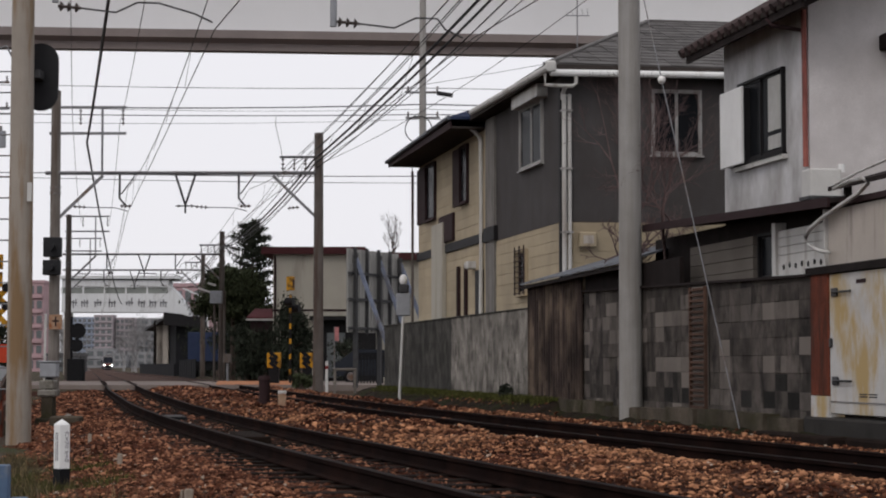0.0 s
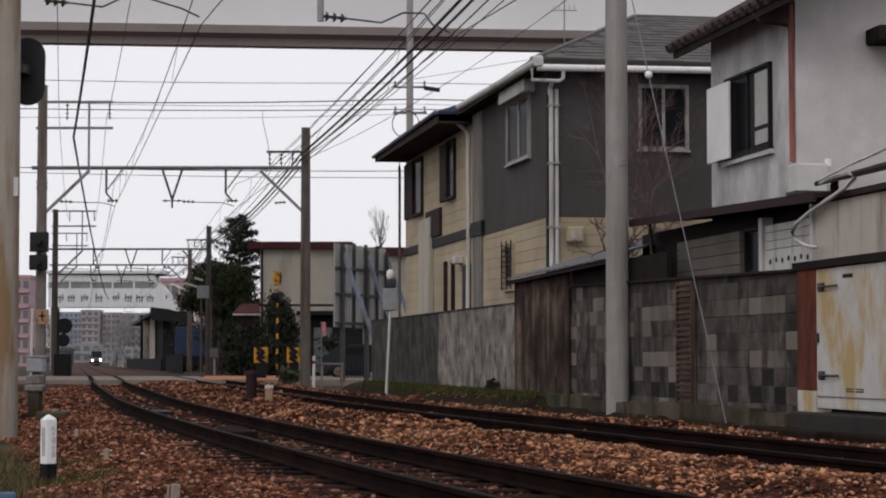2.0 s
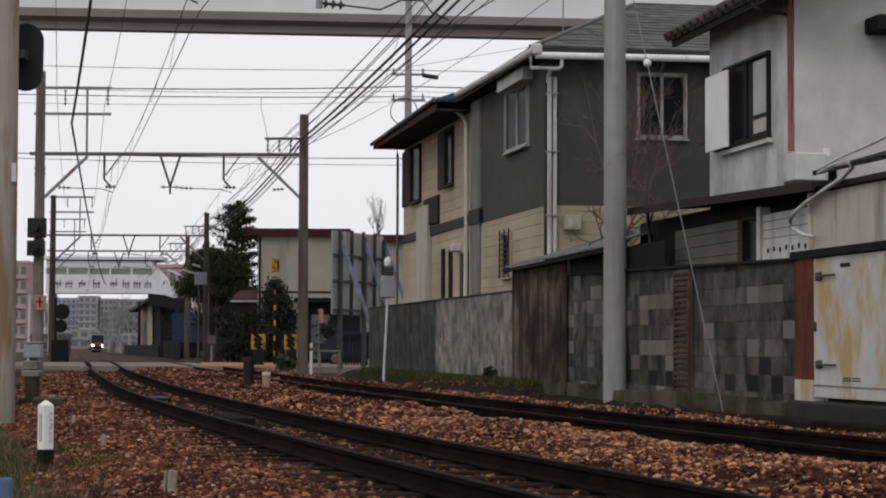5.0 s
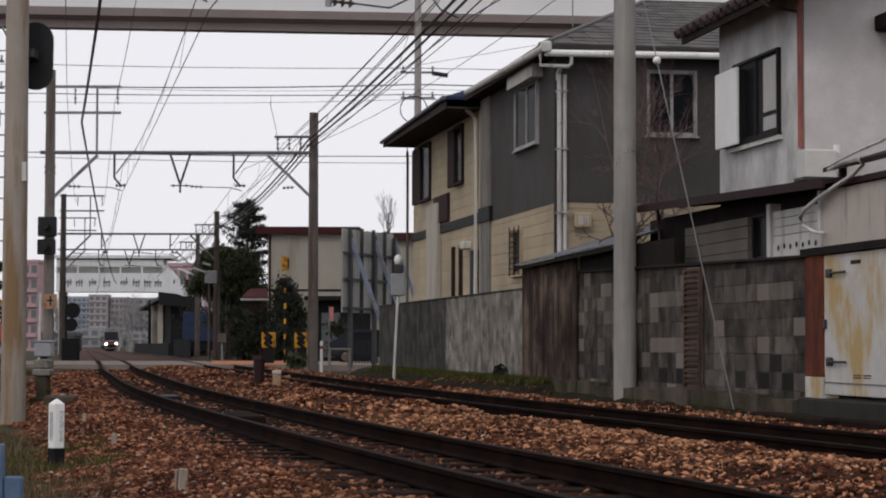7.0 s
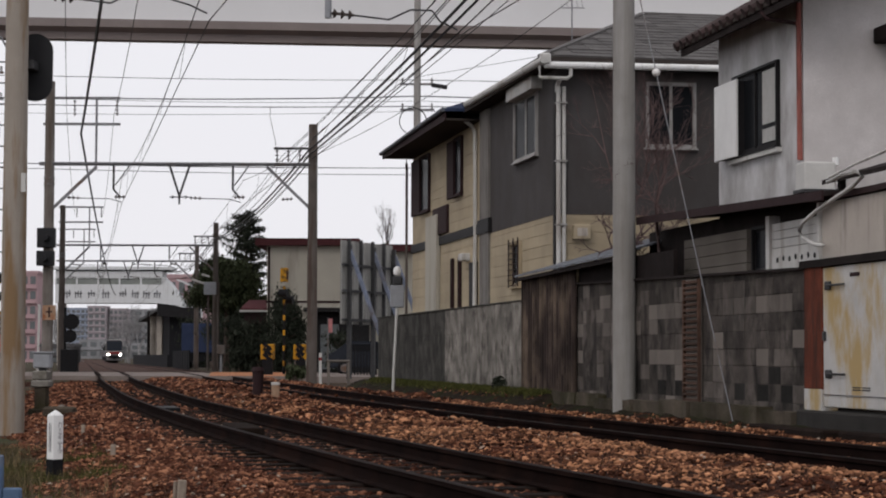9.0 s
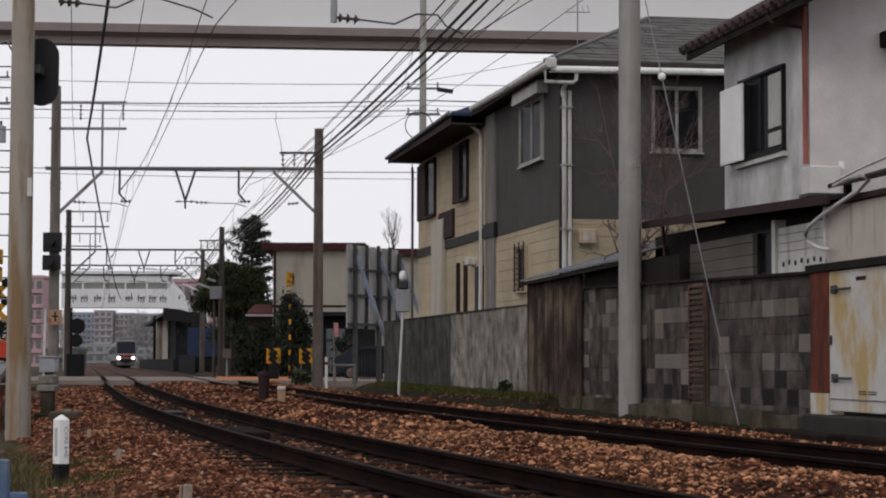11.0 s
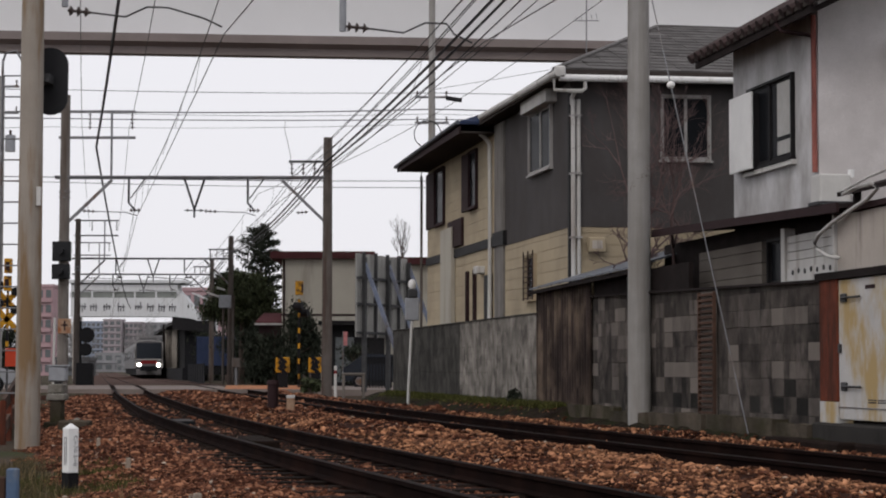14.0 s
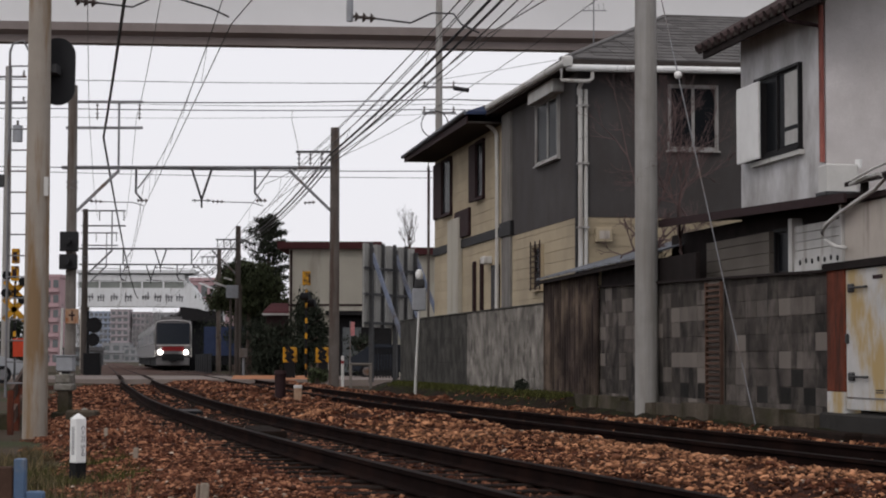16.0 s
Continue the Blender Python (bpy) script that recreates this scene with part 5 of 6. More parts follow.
def crossing_signal(x, y, h, label, turn=0):
    t = thing("crossing_signal", pose(x, y, -0.05, 0, 0, turn), label, "crossing signal", "level crossing signals")
    striped_post(t, h - 0.7, 0.047)
    s = part("direction_box", box(B(), -0.13, 0.13, -0.13, 0.13, h - 0.55, h, 0.02), "yellow", t, "yellow indicator box")
    part("indicator", box(B(), -0.08, 0.08, -0.135, -0.13, h - 0.45, h - 0.12), "brown_trim", s)
    for dx, dz in ((-0.3, -1.0), (0.32, -1.25)):
        l = part("lamp_hood", rod(B(), (dx, -0.25, h + dz), (dx, 0.08, h + dz), 0.16, seg=14), "black", t, "black hooded lamp")
        part("lens", rod(B(), (dx, -0.16, h + dz), (dx, -0.12, h + dz), 0.1, seg=12), "red", l)
    part("lamp_bar", beam(B(), (-0.4, 0, h - 1.0), (0.4, 0, h - 1.2), 0.05, 0.06), "black", t)
    for r in ((45, -45) if turn == 0 else ()):
        c = Matrix.Translation((0, -0.06, h - 1.6)) @ pose(0, 0, 0, 0, r, 0)
        bm = B()
        box(bm, -0.55, 0.55, -0.012, 0.012, -0.1, 0.1)
        o = part("cross_board", bm, "yellow", t)
        o.matrix_local = c
    return t


def barrier_machine(x, y, label):
    t = thing("barrier_machine", pose(x, y, -0.05), label, "crossing barrier", "level crossing barriers")
    part("cabinet", box(B(), -0.26, 0.26, -0.2, 0.2, 0.65, 1.25, 0.03), "yellow", t, "yellow cabinet")
    for k in range(3):
        o = part("stripe", box(B(), -0.4, 0.4, -0.008, 0.008, -0.07, 0.07), "black", t)
        o.matrix_local = pose(0, -0.21, 0.75 + k * 0.2, 0, 40, 0) @ Matrix.Diagonal((0.5, 1, 1, 1))
    part("base", box(B(), -0.2, 0.2, -0.18, 0.18, -0.2, 0.66), "black", t)
    part("arm_pivot", rod(B(), (0, -0.26, 0.95), (0, 0.26, 0.95), 0.12, seg=12), "black", t)


def signal_head(x, y, z, w, h, label, lamps, hood=True, shape="box"):
    t = thing("railway_signal", pose(x, y, z), label, "railway signal", "railway signals")
    bm = B()
    if shape == "oval":
        pts = []
        for k in range(32):
            a = k / 32 * math.tau
            cx, cz = math.cos(a), math.sin(a)
            pts.append((w / 2 * cx, 0.05, (h / 2 - w / 2) * (1 if cz >= 0 else -1) + w / 2 * cz))
        prism(bm, pts, (0, 0.04, 0))
    else:
        box(bm, -w / 2, w / 2, -0.02, 0.16, -h / 2, h / 2, 0.02)
    part("backboard", bm, "signal_black", t)
    part("case", box(B(), -w * 0.3, w * 0.3, 0.08, 0.3, -h * 0.42, h * 0.42, 0.03), "signal_black", t)
    if shape == "oval":
        part("bracket", box(B(), -0.25, 0.05, -0.3, 0.1, -0.06, 0.06), "steel_dark", t)
    for k in range(lamps):
        zz = h * (0.5 - (k + 0.5) / lamps) * 0.8
        part("lamp_hood", rod(B(), (0, -0.28, zz), (0, 0.0, zz), 0.1, seg=14), "signal_black", t)
    return t


def left_side():
    # ladder beside the stained mast and its signal
    t = thing("mast_ladder", pose(-6.25, 28.7, 0), "thin steel ladder beside the signal mast", "ladder")
    for dx in (-0.14, 0.14):
        part("stile", rod(B(), (dx, 0, 0.2), (dx, 0, 5.1), 0.018), "steel", t)
    for k in range(16):
        part("rung", rod(B(), (-0.14, 0, 0.4 + k * 0.3), (0.14, 0, 0.4 + k * 0.3), 0.011, seg=6), "steel", t)
    part("hoop", tube(B(), [(-0.14, 0, 5.1), (-0.1, 0, 5.22), (0.05, 0, 5.26), (0.14, 0, 5.1)], 0.018, 6), "steel", t)
    signal_head(-5.69, 28.55, 4.81, 0.5, 0.96, "black oval signal backboard fixed to the mast", 0, shape="oval")
    # the two small heads on the far left mast
    signal_head(-11.85, 61.6, 4.3, 0.56, 0.6, "square black railway signal on the mast", 1)
    signal_head(-11.87, 61.6, 3.68, 0.54, 0.46, "square black railway signal on the mast", 1)
    part_box = thing("relay_box", pose(-10.4, 54, -0.3), "grey steel relay box on a short stand", "relay box")
    part("cabinet", box(B(), -0.25, 0.2, -0.2, 0.2, 0.7, 1.1, 0.03), "box_grey", part_box)
    part("lid", box(B(), -0.28, 0.23, -0.23, 0.23, 1.1, 1.14, 0.01), "box_grey", part_box)
    part("stand", box(B(), -0.12, 0.08, -0.1, 0.1, -0.05, 0.7), "steel_dark", part_box)
    tb = thing("cable_trough", pose(-7.0, 36.2, -0.32), "stacked pale concrete cable blocks", "concrete block")
    part("block", box(B(), -0.14, 0.12, -0.2, 0.2, 0.63, 0.79, 0.02), "trough", tb)
    part("block", box(B(), -0.16, 0.16, -0.22, 0.22, 0.5, 0.62, 0.02), "trough", tb)
    part("pillar", box(B(), -0.1, 0.1, -0.18, 0.18, 0.1, 0.5, 0.01), "footing", tb)
    part("base", box(B(), -0.2, 0.2, -0.25, 0.25, -0.05, 0.12, 0.02), "footing", tb)
    for x, y, w in ((-6.2, 33.6, 0.5), (-7.1, 31.8, 0.5)):
        c = thing("concrete_block", pose(x, y, -0.4), "mossy concrete block beside the track", "concrete block")
        part("block", box(B(), -w / 2, w / 2, -0.2, 0.2, 0, 0.3, 0.03), "footing", c)
    # orange sheet, rusty fence rails and a parked car behind the mast
    f = thing("fence", pose(0, 0, 0), "rusty low steel fence beside the road", "fence")
    for a, b in (((-7.55, 36.0, 0.72), (-6.49, 29.5, 0.2)), ((-7.55, 36.0, 0.3), (-6.49, 29.5, -0.15))):
        part("rail", beam(B(), a, b, 0.05, 0.2), "ladder_rust", f)
    for k in range(5):
        p = Vector((-7.55, 36, 0)).lerp(Vector((-6.49, 29.5, 0)), k / 4)
        part("post", box(B(), p.x - 0.04, p.x + 0.04, p.y - 0.04, p.y + 0.04, -0.45, 0.78 - 0.5 * k / 4), "rust", f)
    o = thing("orange_sheet", pose(-12.6, 58, 0), "bright orange safety sheet", "safety sheet")
    part("sheet", box(B(), -0.12, 0.22, 0, 0.03, 0.8, 1.32), "orange_sheet", o)
    part("post", box(B(), -0.1, -0.05, 0.03, 0.08, -0.4, 1.32), "steel_dark", o)
    o = thing("pale_pole", pose(-11.71, 60, 0), "thin pale green-white pole beside the signal mast", "pole")
    part("shaft", rod(B(), (-0.04, 0, -0.4), (0.0, 0, 2.24), 0.035), "dull_white", o)
    t = thing("crossing_lamp", pose(-16.55, 92, 0), "black hooded crossing lamps seen from behind", "crossing signal", "level crossing signals")
    part("post", rod(B(), (-0.25, 0.1, -0.1), (-0.25, 0.1, 2.9), 0.06), "black", t)
    part("lamp", rod(B(), (0.1, -0.3, 2.25), (0.1, 0.2, 2.25), 0.36, 0.28, 14), "black", t)
    part("lamp", rod(B(), (0.05, -0.3, 1.6), (0.05, 0.2, 1.6), 0.3, 0.2, 14), "black", t)
    part("cabinet", box(B(), -0.4, 0.35, -0.2, 0.3, -0.1, 1.0, 0.03), "black", t)
    t = thing("mast_sign", pose(-11.72, 61.55, 2.05), "small tan plate with dark marks on the mast", "sign")
    part("plate", box(B(), -0.2, 0.2, 0.0, 0.03, -0.25, 0.2, 0.01), "rusty_white", t)
    part("mark", box(B(), -0.1, 0.1, -0.006, 0.0, -0.02, 0.03), "brown_trim", t)
    part("mark", box(B(), -0.02, 0.03, -0.006, 0.0, -0.16, 0.14), "brown_trim", t)
    part("clip", box(B(), -0.04, 0.04, 0.03, 0.32, -0.1, 0.1), "steel", t)
    crossing_signal(-16.6, 76, 4.9, "yellow and black crossing signal at the road")
    crossing_signal(-16.4, 75, 4.2, "yellow and black crossing signal at the road")


def curve_marker():
    t = thing("curve_marker", pose(-3.36, 18.0, -0.27), "white concrete curve post with black lettering and black foot", "track marker")
    bm = B()
    box(bm, -0.068, 0.068, -0.068, 0.068, 0.1, 0.49, 0.006)
    prism(bm, [(-0.068, -0.068, 0.488), (0.068, -0.068, 0.488), (0.068, 0.068, 0.488), (-0.068, 0.068, 0.488)], (0, 0, 0.002))
    bmesh.ops.create_cone(bm, cap_ends=True, segments=4, radius1=0.094, radius2=0.01, depth=0.045, matrix=pose(0, 0, 0.512, 0, 0, 45))
    p = part("post", bm, "white_paint", t)
    part("foot", box(B(), -0.07, 0.07, -0.07, 0.07, -0.2, 0.102), "black", t)
    t.rotation_euler = (0, 0, radians(42))
    t.scale = (0.76, 0.76, 1.0)
    for body, x, size in (("C=70 S=0", 0.012, 0.066),):
        cu = bpy.data.curves.new("lettering", "FONT")
        cu.body, cu.size, cu.extrude = body, size, 0.001
        cu.align_x, cu.align_y = "CENTER", "CENTER"
        ob = new("lettering_source", cu)
        dg = bpy.context.evaluated_depsgraph_get()
        me = bpy.data.meshes.new_from_object(ob.evaluated_get(dg))
        bpy.data.objects.remove(ob)
        me.materials.clear()
        me.materials.append(M["lettering"])
        o = new("lettering", me)
        o.parent = t
        o.matrix_local = Matrix.Translation((0.022, -0.07, 0.295)) @ pose(0, 0, 0, 90, 90, 0)
    for k in range(2):
        part("lettering_bar", box(B(), -0.0705, -0.069, -0.03 + 0.035 * k, -0.015 + 0.035 * k, 0.17, 0.42), "lettering", t)


def stakes():
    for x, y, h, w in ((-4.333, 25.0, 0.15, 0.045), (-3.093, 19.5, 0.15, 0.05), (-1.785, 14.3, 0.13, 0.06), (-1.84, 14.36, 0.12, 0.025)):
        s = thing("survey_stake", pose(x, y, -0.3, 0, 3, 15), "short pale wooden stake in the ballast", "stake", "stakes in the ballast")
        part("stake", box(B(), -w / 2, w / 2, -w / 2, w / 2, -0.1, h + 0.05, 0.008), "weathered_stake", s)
    # stump and small marker between the tracks
    s = thing("stump_post", pose(-3.46, 39.5, -0.15), "dark rusty stump post between the tracks", "post")
    part("post", rod(B(), (0, 0, -0.1), (0, 0, 0.62), 0.1, 0.11, 12), "brown_trim", s)
    part("cap", rod(B(), (0, 0, 0.6), (0, 0, 0.68), 0.13, 0.1, 12), "brown_trim", s)
    s = thing("track_marker", pose(-2.88, 36.5, -0.02), "small rusty white track marker", "track marker")
    part("body", box(B(), -0.07, 0.07, -0.06, 0.06, -0.2, 0.26, 0.01), "rusty_white", s)
    part("cap", box(B(), -0.075, 0.075, -0.065, 0.065, 0.24, 0.3, 0.01), "dull_white", s)


def lamp_sign():
    # leaning white post with a lamp head and a grey box
    t = thing("sign_post", strip_pose(-0.64, 46.2, -0.15), "leaning white post with a grey box and white lamp", "sign post")
    part("post", rod(B(), (0, 0, -0.2), (0.1, 0, 2.05), 0.032), "dull_white", t, "white painted post")
    part("box", box(B(), -0.06, 0.26, -0.08, 0.08, 1.98, 2.48, 0.02), "box_grey", t)
    part("hood", box(B(), 0.0, 0.22, -0.1, 0.1, 2.48, 2.68, 0.03), "steel_dark", t)
    bm = B()
    bmesh.ops.create_uvsphere(bm, u_segments=12, v_segments=8, radius=0.09, matrix=Matrix.Translation((0.1, 0, 2.78)) @ Matrix.Diagonal((1, 1, 1.4, 1)))
    part("lamp", bm, "white_paint", t, "white lamp head", smooth=True)


def strip_pose(x, y, z):
    p = strip(x, y, z)
    return pose(p.x, p.y, p.z)


# ---- plants ----
def leaf_cloud(bm, centre_p, size, n, leaf, rng, flat=0.8):
    c = Vector(centre_p)
    for _ in range(n):
        d = Vector((rng.gauss(0, 1), rng.gauss(0, 1), rng.gauss(0, 1)))
        d = d.normalized() * (rng.random() ** 0.45)
        p = c + Vector((d.x * size[0], d.y * size[1], d.z * size[2] * flat))
        a = Euler((rng.uniform(0, 6), rng.uniform(0, 6), rng.uniform(0, 6))).to_matrix()
        s = leaf * rng.uniform(0.6, 1.5)
        q = [p + a @ Vector(v) * s for v in ((-0.5, 0, 0), (0, -0.28, 0.06), (0.6, 0, 0), (0, 0.28, 0.06))]
        bm.faces.new([bm.verts.new(v) for v in q])


def leaf_drift(bm, c, size, n, leaf, rng):
    """Leaves thinning out from a middle, with no hard outline."""
    for _ in range(n):
        p = Vector((c[0] + rng.gauss(0, size[0]), c[1] + rng.gauss(0, size[1]), c[2] + rng.gauss(0, size[2])))
        a = Euler((rng.uniform(0, 6), rng.uniform(0, 6), rng.uniform(0, 6))).to_matrix()
        k = leaf * rng.uniform(0.5, 1.7)
        bm.faces.new([bm.verts.new(p + a @ Vector(v) * k) for v in ((-0.5, 0, 0), (0, -0.2, 0.06), (0.7, 0, 0), (0, 0.2, 0.06))])


def branch(bm, p, d, length, r, depth, rng, spread=0.6, up=0.15):
    if depth == 0 or r < 0.0016:
        return
    q = p + d * length
    rod(bm, p, q, r, r * 0.68, 5 if depth > 2 else 4, caps=False)
    k = 2 if rng.random() < 0.55 else 3
    for _ in range(k):
        e = Vector((rng.gauss(0, spread), rng.gauss(0, spread), rng.gauss(0, spread) + up))
        branch(bm, q, (d + e).normalized(), length * rng.uniform(0.62, 0.9), r * 0.66, depth - 1, rng, spread, up)


def evergreen(x, y, h, w, seed, label, mat="leaf", n=2600, leaf=0.2, base=-0.1, cone=1.0):
    rng = random.Random(seed)
    t = thing("tree", pose(x, y, base), label, "tree", "trees beyond the crossing")
    bm = B()
    rod(bm, (0, 0, -0.1), (0, 0, h * 0.85), 0.14, 0.04, 8)
    for k in range(10):
        z = h * (0.2 + 0.07 * k)
        a = rng.uniform(0, 6.28)
        rod(bm, (0, 0, z), (math.cos(a) * w * 0.4, math.sin(a) * w * 0.4, z + 0.3), 0.04, 0.015, 5)
    part("trunk", bm, "bark", t)
    bm = B()
    for k in range(22):
        u = (k + rng.random()) / 22
        a = rng.uniform(0, 6.28)
        rad = w * 0.5 * (1 - u * cone) ** 0.7 * rng.uniform(0.2, 1)
        c = 1.0 - 0.62 * u * cone
        leaf_drift(bm, (math.cos(a) * rad, math.sin(a) * rad, h * (0.1 + 0.82 * u)), (w * 0.16 * c, w * 0.16 * c, h * (0.045 if cone > 0.5 else 0.06)), int(n / 22 * c), leaf, rng)
    if cone > 0.5:
        leaf_cloud(bm, (0, 0, h * 0.9), (w * 0.07, w * 0.07, h * 0.12), n // 30, leaf * 0.8, rng, 1.0)
    part("crown", bm, mat, t)


def pine(x, y, h, w, seed, label, base=-0.1):
    """A dark conifer with drooping boughs in loose whorls and a ragged outline."""
    rng = random.Random(seed)
    t = thing("tree", pose(x, y, base), label, "tree", "trees beyond the crossing")
    wood, needles = B(), B()
    rod(wood, (0, 0, -0.1), (0, 0, h * 0.97), 0.17, 0.03, 8)
    k = 0
    while k < 74:
        u = 0.3 + 0.68 * (k / 74) ** 0.9
        reach = w * 0.5 * (1.03 - u) ** 0.62 * rng.uniform(0.45, 1.25) * 1.25
        a = k * 2.4 + rng.uniform(-0.4, 0.4)
        up = 0.35 * reach * rng.uniform(0.1, 1.0)
        p0 = Vector((0, 0, h * u))
        p1 = Vector((math.cos(a) * reach * 0.6, math.sin(a) * reach * 0.6, h * u + up * 0.5))
        p2 = Vector((math.cos(a) * reach, math.sin(a) * reach, h * u + up))
        rod(wood, p0, p1, 0.03, 0.02, 4, caps=False)
        rod(wood, p1, p2, 0.02, 0.006, 4, caps=False)
        for j in range(9):
            v = 0.2 + 0.8 * j / 8
            c = p0.lerp(p1, v / 0.6) if v < 0.6 else p1.lerp(p2, (v - 0.6) / 0.4)
            leaf_drift(needles, c, (0.13, 0.13, 0.07), 20, 0.13, rng)
        k += 1
    leaf_cloud(needles, (0, 0, h * 0.98), (0.09, 0.09, 0.32), 60, 0.13, rng, 1.0)
    part("trunk", wood, "bark", t)
    part("crown", needles, "leaf", t)


def broad_tree(x, y, h, clear, w, seed, label, mat="leaf_light", n=15000, leaf=0.17, base=-0.1):
    """A broad garden evergreen: limbs that carry flat layered pads of small leaves, with gaps between them."""
    rng = random.Random(seed)
    t = thing("tree", pose(x, y, base), label, "tree", "trees beyond the crossing")
    wood, leaves = B(), B()
    rod(wood, (0, 0, -0.1), (0, 0, clear + (h - clear) * 0.7), 0.2, 0.06, 8)
    pads = 30
    for k in range(pads):
        u = (k + rng.random()) / pads
        a = k * 2.4 + rng.uniform(-0.5, 0.5)
        rad = w * 0.5 * (1 - u ** 2.2) ** 0.5 * rng.uniform(0.25, 0.92)
        c = Vector((math.cos(a) * rad, math.sin(a) * rad, clear + (h - clear) * (0.05 + 0.9 * u)))
        rod(wood, (0, 0, clear + (c.z - clear) * 0.5), c, 0.05, 0.015, 5, caps=False)
        leaf_drift(leaves, c, (w * 0.095, w * 0.095, (h - clear) * 0.085), n // pads, leaf, rng)
        for _ in range(5):
            d = Vector((rng.gauss(0, 1), rng.gauss(0, 1), rng.gauss(0, 0.6))).normalized() * w * 0.17
            rod(wood, c, c + d, 0.012, 0.005, 3, caps=False)
            leaf_drift(leaves, c + d, (w * 0.03, w * 0.03, w * 0.02), n // pads // 12, leaf * 0.9, rng)
    part("trunk", wood, "bark", t)
    part("crown", leaves, mat, t)


def bare_tree(name, m, label, height, r, depth, seed, mat="bark", spread=0.5, up=0.2, lean=(0, 0, 1)):
    rng = random.Random(seed)
    t = thing(name, m, label, "tree")
    bm = B()
    branch(bm, Vector((0, 0, -0.05)), Vector(lean).normalized(), height, r, depth, rng, spread, up)
    part("branching_trunk", bm, mat, t)
    return t


def plants():
    pine(-10.7, 114, 8.95, 5.0, 3, "dark ragged conifer behind the crossing")
    broad_tree(-11.45, 111, 5.85, 3.4, 4.3, 6, "broad olive-green evergreen behind the crossing")
    broad_tree(-16.5, 150, 7.7, 4.6, 3.0, 7, "dark evergreen beside the station", "leaf", n=9000, leaf=0.24)
    broad_tree(-13.9, 140, 6.6, 3.6, 4.2, 19, "olive-green evergreen beside the station", n=9000, leaf=0.22)
    # three added hedges that block the bright sky openings beside the platform
    evergreen(-17.3, 158, 4.4, 3.6, 51, "dark filler hedge behind the parked truck", n=9000, cone=0.1, leaf=0.2)
    evergreen(-13.6, 150, 4.6, 4.2, 52, "dark filler hedge behind the parked truck", n=11000, cone=0.1, leaf=0.2)
    evergreen(-11.9, 122, 3.9, 3.0, 53, "dark filler hedge beside the road", n=9000, cone=0.1, leaf=0.17)
    evergreen(-9.3, 105, 3.4, 1.9, 8, "clipped dark evergreen shrub beside the shop", n=7000, cone=0.2, leaf=0.15)
    evergreen(-7.15, 97, 3.9, 1.8, 9, "clipped dark evergreen cone beside the shop", n=15000, cone=0.4, leaf=0.13)
    evergreen(-27.6, 125, 3.4, 2.6, 12, "dense dark evergreen beyond the signal mast", n=4200, cone=0.2)
    evergreen(-9.7, 101, 2.7, 1.6, 22, "low dark shrub in front of the small house", n=3500, cone=0.2, leaf=0.17)
    evergreen(-8.7, 100, 2.6, 1.9, 23, "low dark shrub in front of the small house", n=3500, cone=0.2, leaf=0.17)
    evergreen(-4.35, 92, 1.95, 1.3, 17, "small clipped shrub beside the shop entrance", n=1800, cone=0.1, leaf=0.14)
    evergreen(-5.0, 72, 0.5, 0.6, 18, "low green weeds clump at the mast foot", "leaf_light", n=1200, cone=0.1, leaf=0.12)
    bare_tree("bare_tree", pose(-2.55, 110, 4.4), "bare upright winter tree behind the shop", 1.15, 0.07, 7, 21, "bark", 0.3, 0.45)
    m = plot(0.3, 31.5, 1.75)
    bare_tree("bare_tree", m, "gnarled bare garden tree with reddish twigs", 0.42, 0.085, 9, 5, "twig", 0.62, 0.1, (0.5, -0.5, 0.7))
    bare_tree("bare_tree", plot(0.3, 31.0, 1.9), "thin bare garden tree with reddish twigs", 0.8, 0.035, 9, 15, "twig", 0.42, 0.3, (0.1, 0, 1))
    bare_tree("bare_tree", plot(0.35, 28.6, 1.9), "thin bare garden tree with reddish twigs", 0.6, 0.032, 8, 27, "twig", 0.5, 0.24, (0.0, 0.25, 1))
    rng = random.Random(2)
    bm = B()
    for _ in range(6000):
        y = rng.uniform(9.5, 24)
        x = -0.24 * y + rng.gauss(0.5, 0.35) + 0.0
        off = x - centre(y)
        if off > -2.0:
            continue
        if noise.noise(Vector((x * 1.6, y * 0.8, 0))) < -0.1:
            continue
        z = max(ground_z(x, y), bed_z(off, y) if off > -3.4 else -1)
        a = rng.uniform(0, 6.28)
        h = rng.uniform(0.04, 0.15)
        w = 0.006
        dx, dy = math.cos(a), math.sin(a)
        lean_x, lean_y = rng.gauss(0, 0.05), rng.gauss(0, 0.05)
        bm.faces.new([bm.verts.new(v) for v in ((x - dx * w, y - dy * w, z - 0.01), (x + dx * w, y + dy * w, z - 0.01), (x + lean_x, y + lean_y, z + h))])
    tagged(part("grass_tufts", bm, "grass"), "dry yellow-green grass tufts beside the ballast", "grass", kind="stuff")
